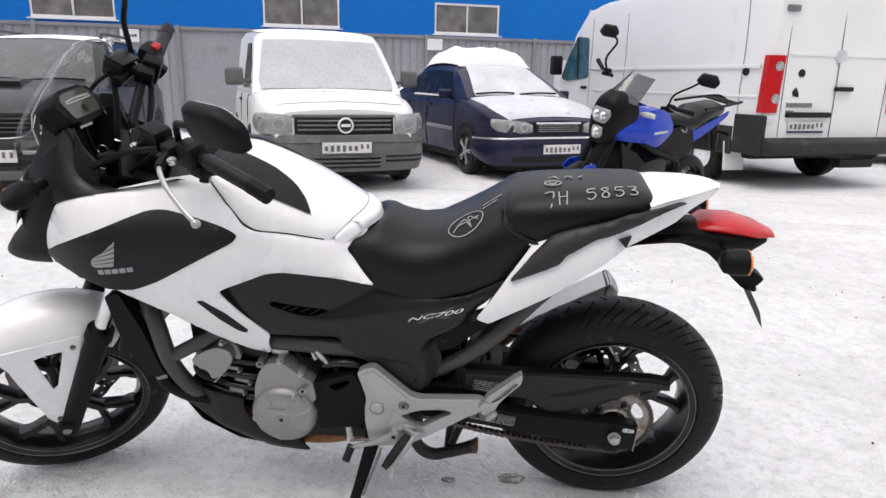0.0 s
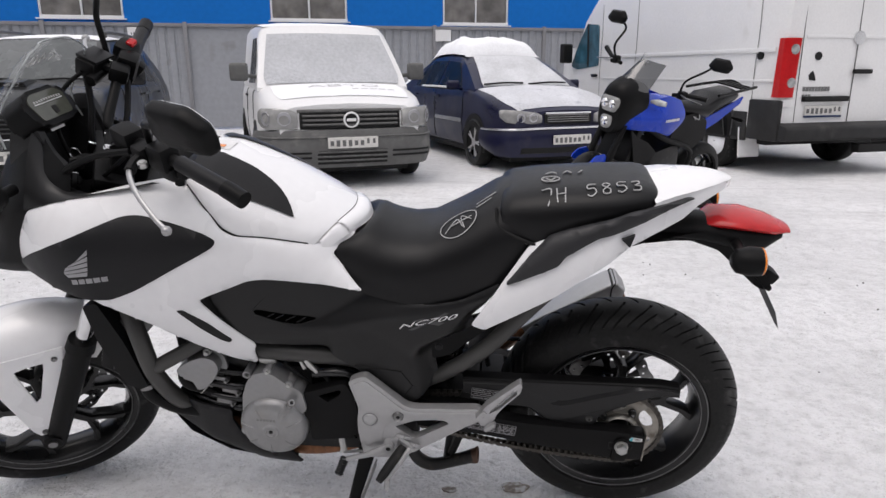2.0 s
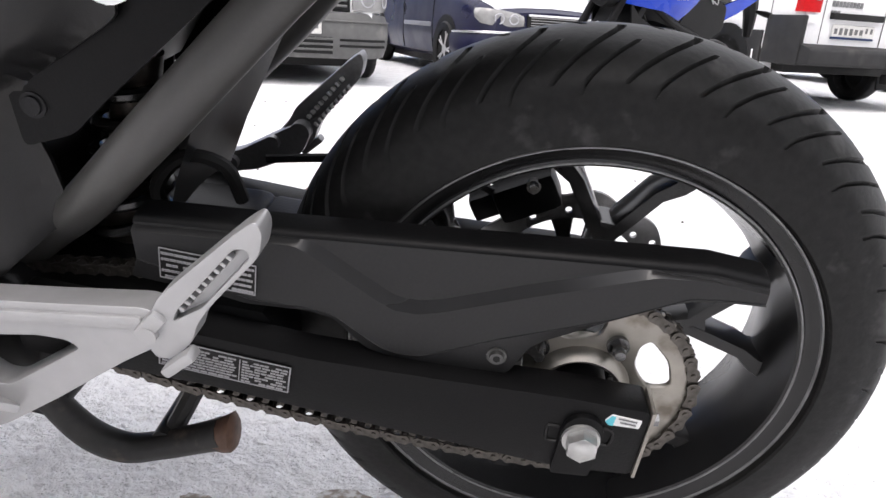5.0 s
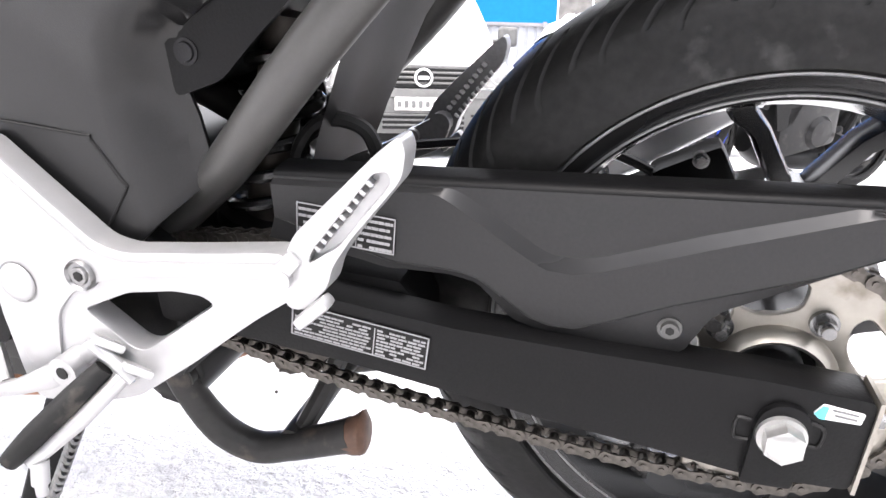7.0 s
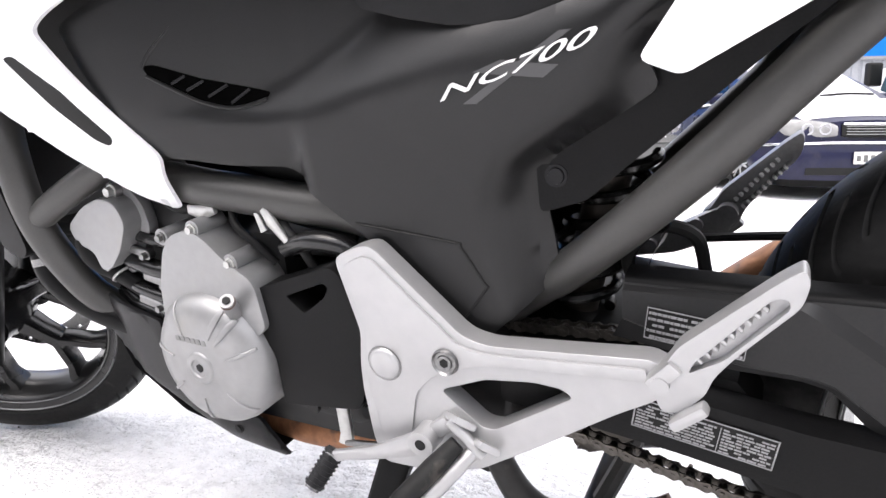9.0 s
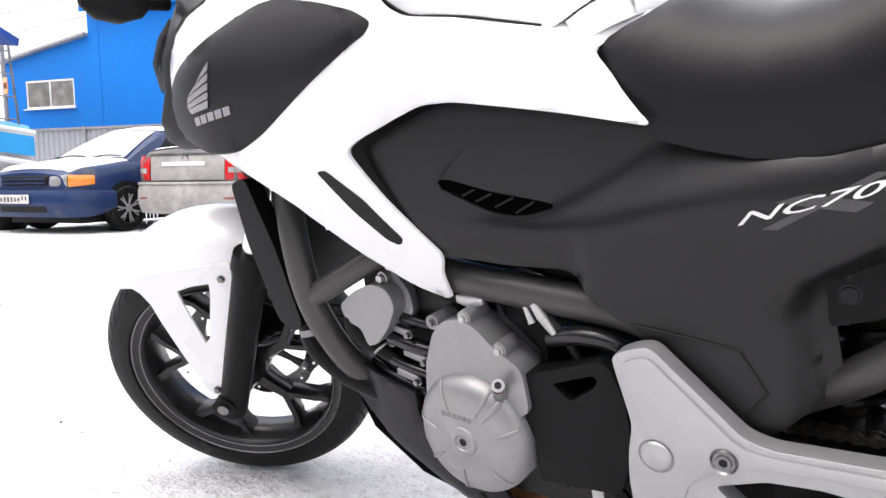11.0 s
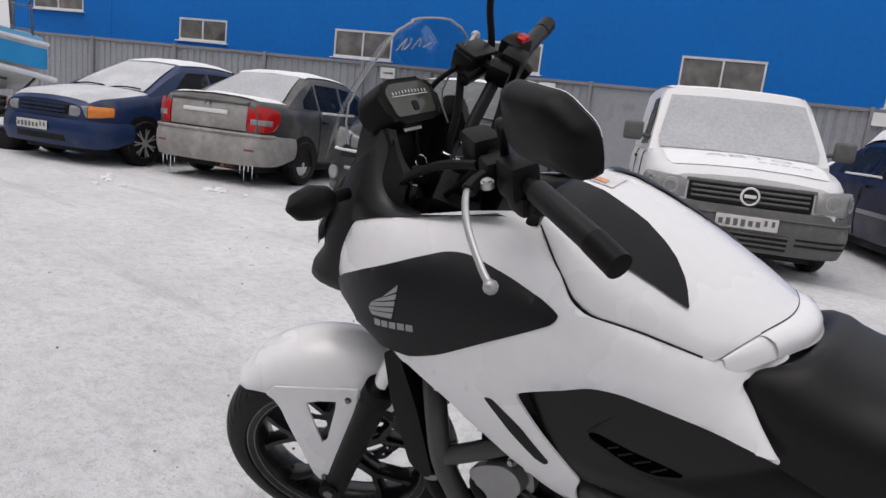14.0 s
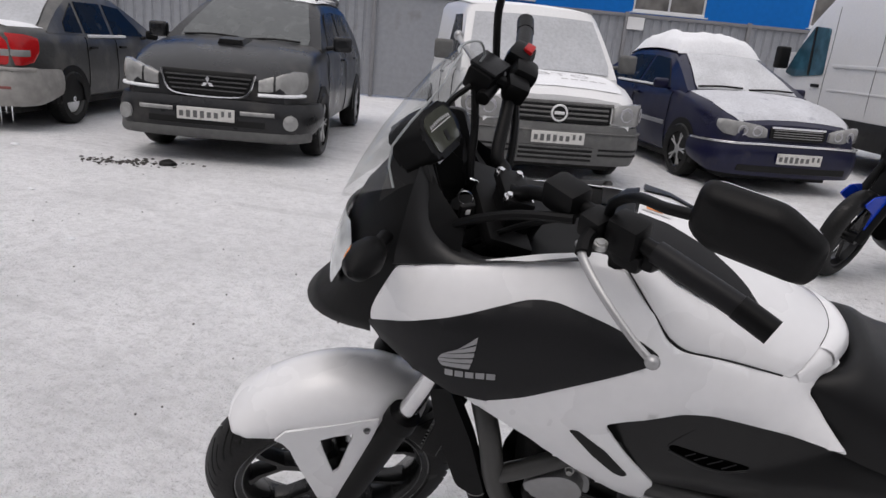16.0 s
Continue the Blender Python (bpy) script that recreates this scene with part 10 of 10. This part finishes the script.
    part("seat", loft(bmesh.new(), [[(x, w * math.cos(t), z + h * math.sin(t)) for t in np.linspace(0, math.tau, 18, endpoint=False)] for x, z, w, h in ((-0.02, 0.98, 0.07, 0.05), (-0.14, 0.94, 0.13, 0.08), (-0.40, 0.92, 0.16, 0.085), (-0.50, 0.98, 0.155, 0.085), (-0.75, 1.03, 0.13, 0.065), (-0.85, 1.03, 0.08, 0.04))]), SEAT, root, "black seat with marker scribble")
    part("marker_scribble", tube(bmesh.new(), [(-0.20, 0.158, 0.90), (-0.24, 0.158, 0.87), (-0.22, 0.158, 0.89), (-0.28, 0.158, 0.87), (-0.27, 0.158, 0.91)], 0.004, n=5), MARKER, root)
    bm = bmesh.new()
    for s in (-1, 1):
        tube(bm, [(-0.45, s * 0.16, 1.06), (-0.75, s * 0.15, 1.09), (-1.0, s * 0.12, 1.11), (-1.06, s * 0.05, 1.08)], 0.012, n=8)
    for x in (-0.8, -0.88, -0.96):
        box(bm, (0.03, 0.24, 0.015), (x, 0, 1.10), None, 0.004)
    part("luggage_rack", bm, MATT_BLACK, root)
    part("engine", box(bmesh.new(), (0.48, 0.34, 0.36), (0.08, 0, 0.47), pose(0, 0, 0, 0, 12, 0), 0.05), ENGINE_BLACK, root)
    part("engine_cover", spin(bmesh.new(), [(0.0, 0.2), (0.08, 0.195), (0.1, 0.17)], 28, "y", (0.0, 0, 0.42)), ENGINE_BLACK, root)
    part("belly_pan", loft(bmesh.new(), [[(x, w * math.cos(t), z + 0.08 * math.sin(t)) for t in np.linspace(0, math.tau, 16, endpoint=False)] for x, z, w in ((0.4, 0.34, 0.08), (0.25, 0.25, 0.15), (-0.15, 0.22, 0.15), (-0.25, 0.25, 0.08))]), MATT_BLACK, root)
    part("radiator", box(bmesh.new(), (0.05, 0.3, 0.28), (0.42, 0, 0.68), pose(0, 0, 0, 0, -18, 0), 0.01), MATT_BLACK, root)
    part("rear_mudguard", tube(bmesh.new(), [(-0.78, 0, 0.97), (-0.9, 0, 0.84), (-0.98, 0, 0.66)], [0.07, 0.05, 0.03], n=8), MATT_BLACK, root)
    part("sprocket", spin(bmesh.new(), [(0.05, 0.1), (0.1, 0.1), (0.1, 0.094), (0.05, 0.094)], 36, "y", (-0.62, 0, 0.31), closed=True), STEEL, root)
    part("side_stand", tube(bmesh.new(), [(-0.12, 0.14, 0.28), (-0.10, 0.3, 0.02), (-0.09, 0.345, -0.045)], 0.013, n=8), MATT_BLACK, root)
    part("stand_foot", box(bmesh.new(), (0.09, 0.05, 0.012), (-0.1, 0.345, -0.05), pose(0, 0, 0, 9), 0.004), MATT_BLACK, root)


KAW_BLUE = material("bright_blue_fairing", (0.004, 0.04, 0.42), 0.25, vary=0.05, coat=0.1, spec=0.3)
SMOKED = clear_sheet("smoked_screen", (0.12, 0.125, 0.13), 0.06)
blue_motorcycle()


SIGN_Z = 3.6
BUNDLE, TRAY = (-11.95, 2.35), (-11.35, 2.55)


def boat():
    """A motor boat with a rolled blue awning, on a trailer at the yard's edge."""
    root = empty("motor_boat", pose(-14.6, 1.6, 0, 0, 0, 97), "white and light blue motor boat under a blue awning", "boat")
    rows = []
    for x, w, keel, gun in ((-3.4, 0.9, 1.0, 2.08), (-2.0, 1.05, 0.86, 1.97), (0.0, 1.1, 0.74, 1.79), (1.5, 1.08, 0.68, 1.66), (2.5, 1.0, 0.72, 1.56)):
        half = [(0, keel), (w * 0.55, keel + 0.16), (w * 0.85, keel + 0.42), (w, gun - 0.12), (w * 1.01, gun), (w * 0.8, gun + 0.02), (0, gun + 0.03)]
        rows.append([(x, -y, z) for y, z in half] + [(x, y, z) for y, z in half[-2:0:-1]])
    # side band
    part("hull", loft(bmesh.new(), rows), HULL, root, "white hull")
    for s in (-1, 1):
        deck = [[(x, s * w, gun + 0.02), (x, s * (w - 0.1), gun + 0.14), (x, s * (w - 0.45), gun + 0.2)] for x, w, gun in ((-3.4, 0.9, 2.08), (-2.0, 1.05, 1.97), (0.0, 1.1, 1.79), (1.5, 1.08, 1.66), (2.45, 1.0, 1.56))]
        part("side_deck", loft(bmesh.new(), deck, closed=False), PALE_BLUE, root, "pale blue side deck")
        part("chine_ledge", tube(bmesh.new(), [(-3.4, s * 0.87, 1.6), (-2.0, s * 1.02, 1.5), (0, s * 1.08, 1.3), (1.5, s * 1.06, 1.14), (2.65, s * 0.98, 0.97)], 0.05, n=8, steps=3), SNOW, root)
        band = [[(x, s * (w * 1.0 + 0.012), gun - d) for d in (0.42, 0.25, 0.06)] for x, w, gun in ((-3.4, 0.9, 2.08), (-2.0, 1.05, 1.97), (0.0, 1.1, 1.79), (1.5, 1.08, 1.66), (2.48, 1.0, 1.56))]
        part("hull_stripe", loft(bmesh.new(), [[(a[0], a[1] - s * 0.0, a[2]) for a in r] for r in band], closed=False), LIGHT_BLUE, root, "light blue stripe")
        part("gunwale", tube(bmesh.new(), [(-3.4, s * 0.92, 2.1), (-2, s * 1.07, 1.99), (0, s * 1.12, 1.81), (1.5, s * 1.1, 1.68), (2.5, s * 1.02, 1.58)], 0.035, n=8), SNOW, root)
        part("trailer_rail", tube(bmesh.new(), [(-3.2, s * 0.7, 0.5), (1.5, s * 0.6, 0.52), (3.6, 0, 0.5)], 0.045, n=8, steps=3), STEEL_WHEEL, root)
        car_wheel(root, (-1.2, s * 1.0, 0.3), 0.3, 0.18, "steel", s)
        for x in (-2.6, -0.4, 0.9):
            part("bunk_post", rod(bmesh.new(), (x, s * 0.62, 0.5), (x, s * 0.66, 0.95), 0.03), STEEL_WHEEL, root)
    # black block for the shade and clutter under the hull, and the gear stowed there
    part("under_hull_block", box(bmesh.new(), (5.6, 1.1, 0.36), (-0.4, 0, 0.4), None, 0.04), INK, root, "dark trailer bed under the hull")
    part("water_tank", box(bmesh.new(), (0.9, 0.5, 0.62), (-0.2, -0.86, 0.42), None, 0.1, 3), TEAL, root, "grey-green plastic tank")
    rnd = random.Random(5)
    for k in range(14):
        x, y, z = rnd.uniform(0.3, 2.4), rnd.uniform(-1.0, -0.7), rnd.uniform(0.3, 0.75)
        pts = [(x + rnd.uniform(-0.35, 0.35), y + rnd.uniform(-0.1, 0.1), max(z + rnd.uniform(-0.3, 0.3), 0.06)) for _ in range(4)]
        part("hose", tube(bmesh.new(), pts, rnd.uniform(0.014, 0.03), n=7), (STEEL_WHEEL, CLOTH, MATT_BLACK)[k % 3], root)
    for x in (0.2, 1.2, 2.1):
        part("hull_strut", rod(bmesh.new(), (x, -0.5, 0.5), (x + 0.25, -0.98, 1.05), 0.022), STEEL_WHEEL, root)
    awning = loft(bmesh.new(), [[(x, -1.25, z), (x, -1.3, z + 0.12), (x, -0.6, z + 0.28), (x, 0, z + 0.33), (x, 0.6, z + 0.28), (x, 1.3, z + 0.12), (x, 1.25, z), (x, 0, z + 0.18)] for x, z in ((-3.6, 3.85), (-1.0, 3.85), (0.8, 3.6), (1.7, 3.3), (2.2, 3.05))])
    part("awning", awning, CANVAS, root, "rolled dark blue canvas awning")
    part("awning_bag", loft(bmesh.new(), [[(x + 0.5, -0.9 + 0.14 * q * math.cos(t), 2.98 + 0.2 * q * math.sin(t)) for t in np.linspace(0, math.tau, 14, endpoint=False)] for x, q in ((0.6, 0.3), (0.75, 1.0), (1.1, 1.0), (1.25, 0.4))]), CANVAS, root)
    for x, y in ((-3.0, -1.0), (-3.0, 1.0), (0.9, -0.9), (0.9, 0.9)):
        part("awning_pole", rod(bmesh.new(), (x, y, 1.6), (x, y, 3.85 if x < 0 else 3.45), 0.02), STEEL, root)
    bm = bmesh.new()
    for x in (1.9, 2.25):
        rod(bm, (x + 0.05, -0.9, 1.55), (x - 0.05, -0.9, 3.15), 0.02)
    for k in range(4):
        rod(bm, (1.93 - 0.02 * k, -0.9, 1.8 + 0.4 * k), (2.28 - 0.02 * k, -0.9, 1.8 + 0.4 * k), 0.014)
    part("boarding_ladder", bm, STEEL, root)
    part("cabin_seat", box(bmesh.new(), (0.7, 1.4, 0.7), (-2.6, 0, 1.95), None, 0.12, 3), INK, root)
    sheet = part("tarpaulin", loft(bmesh.new(), [[(x, 0.26 * q * math.cos(t) * (1 + 0.35 * math.sin(3 * t + x * 9)), 0.17 + 0.19 * q * math.sin(t) * (1 + 0.3 * math.cos(4 * t + x * 7))) for t in np.linspace(0, math.tau, 22, endpoint=False)] for x, q in ((-0.45, 0.25), (-0.36, 0.8), (-0.2, 1.0), (-0.05, 0.75), (0.1, 1.05), (0.28, 0.8), (0.42, 0.3))]), CLOTH)
    sheet.matrix_world = pose(BUNDLE[0], BUNDLE[1], 0, 0, 0, 15)
    tagged(sheet, "crumpled off-white tarpaulin bundle lying on the snow", "tarpaulin")
    rim_ = rounded([(-0.55, -0.3), (0.55, -0.3), (0.62, 0.0), (0.55, 0.3), (-0.55, 0.3), (-0.62, 0.0)], 0.1)
    tray = part("dark_tray", loft(bmesh.new(), [[(x * q, y * q, z) for x, y in rim_] for q, z in ((0.8, 0.0), (0.92, 0.1), (1.0, 0.22), (0.96, 0.225), (0.86, 0.1), (0.76, 0.03))]), INK)
    tray.matrix_world = pose(TRAY[0], TRAY[1], 0, 0, 0, 20)
    tagged(tray, "dark plastic tray lying on the snow by the boat", "tray")
    pole = part("sign_pole", rod(bmesh.new(), (0, 0, 0), (0, 0, 5.0), 0.06, n=14), FENCE_DARK)
    pole.matrix_world = pose(-23.8, 7.2, 0)
    tagged(pole, "grey steel pole carrying an orange sign", "pole")
    part("orange_sign", box(bmesh.new(), (0.32, 0.02, 0.5), (0.3, -0.08, SIGN_Z), None, 0.01), AMBER, pole, "orange square sign")
    bm = bmesh.new()
    for k in range(2):
        box(bm, (0.07, 0.01, 0.18), (0.24 + 0.12 * k, -0.095, SIGN_Z))
    tagged(part("sign_marks", bm, INK, pole), kind="stuff")


TEAL = material("grey_green_plastic", (0.1, 0.16, 0.17), 0.5, vary=0.1)
HULL = material("boat_white", (0.62, 0.62, 0.6), 0.4, vary=0.08, stain=(0.4, 0.39, 0.36), stain_at=0.6, stain_scale=2)
PALE_BLUE = material("boat_pale_blue", (0.12, 0.42, 0.66), 0.45, vary=0.06)
LIGHT_BLUE = material("boat_light_blue", (0.02, 0.32, 0.68), 0.4, vary=0.06)
CANVAS = material("navy_canvas", (0.008, 0.06, 0.3), 0.7, vary=0.15, grain=200, bump=0.001)
CLOTH = material("offwhite_cloth", (0.45, 0.43, 0.4), 0.8, vary=0.12, grain=30, bump=0.004)
boat()


def litter():
    """Lumps of dirty ice, a slush patch and stains on the snow."""
    rnd = random.Random(11)
    def lump(at, r, mat_, label, cat="ice lump", group="ice lumps on the snow"):
        bm = bmesh.new()
        bmesh.ops.create_icosphere(bm, subdivisions=2, radius=r)
        for v in bm.verts:
            v.co *= 1 + 0.5 * noise.noise(v.co * (2.2 / r) + Vector((at[0], at[1], 0)))
            v.co.z *= 0.5
        ob = part("ice_lump", bm, mat_)
        ob.matrix_world = pose(at[0], at[1], r * 0.12, 0, 0, rnd.uniform(0, 360))
        tagged(ob, label, cat, group)
    for x, y, r in ((-7.15, 3.15, 0.06), (-7.05, 3.25, 0.08), (-6.95, 3.22, 0.05), (-8.05, 2.45, 0.07), (-7.9, 2.4, 0.05), (-7.7, 2.16, 0.045), (-7.5, 2.35, 0.05), (-8.3, 2.6, 0.06), (-6.7, 3.35, 0.04), (-5.2, 2.2, 0.025), (-4.1, 1.5, 0.02)):
        lump((x, y), r, SNOW, "lump of broken packed snow lying on the yard")
    lump((-5.12, 3.52), 0.075, INK, "dark lump of frozen dirt on the snow", "dirt lump", "dirt on the snow")
    bm = bmesh.new()
    for k in range(150):
        x, y = rnd.gauss(0, 0.2), rnd.gauss(0, 0.08)
        r = rnd.uniform(0.006, 0.022)
        bmesh.ops.create_icosphere(bm, subdivisions=1, radius=r, matrix=Matrix.Translation((x, y, 0.004)) @ Matrix.Diagonal((1, 1, 0.4, 1)))
    o = part("dirt_patch", bm, GRIT)
    o.matrix_world = pose(-5.45, 3.4, 0, 0, 0, 25)
    tagged(o, "patch of loose dark grit on the snow", "dirt", kind="stuff")
    bm = bmesh.new()
    for k in range(190):
        x, y = rnd.uniform(-5, 2), rnd.uniform(-1.2, 4)
        r = rnd.uniform(0.002, 0.006)
        bmesh.ops.create_icosphere(bm, subdivisions=1, radius=r, matrix=Matrix.Translation((x, y, 0.003)))
    tagged(part("grit", bm, GRIT), "scattered dark grit on the packed snow", "grit", kind="stuff")
    for x, y, r in ((-0.257, 0.03, 0.04), (-0.45, 0.0, 0.022)):
        bm = bmesh.new()
        pts = [(r * (1 + 0.35 * noise.noise(Vector((math.cos(t) * 2, math.sin(t) * 2, r * 50)))) * math.cos(t), 0.6 * r * (1 + 0.35 * noise.noise(Vector((math.cos(t) * 2, math.sin(t) * 2, r * 70)))) * math.sin(t)) for t in np.linspace(0, math.tau, 20, endpoint=False)]
        prism(bm, pts, 0.0, 0.004, "z")
        o = part("oil_spot", bm, STAIN)
        o.matrix_world = pose(x, y, 0)
        tagged(o, "small brown oil stain on the packed snow", "stain", "oil stains")


GRIT = material("dark_grit", (0.06, 0.055, 0.05), 0.8, vary=0.3)
STAIN = material("oil_stained_snow", (0.22, 0.19, 0.16), 0.7, vary=0.3, grain=80, stain=(0.5, 0.5, 0.5), stain_at=0.5, stain_scale=60)
litter()
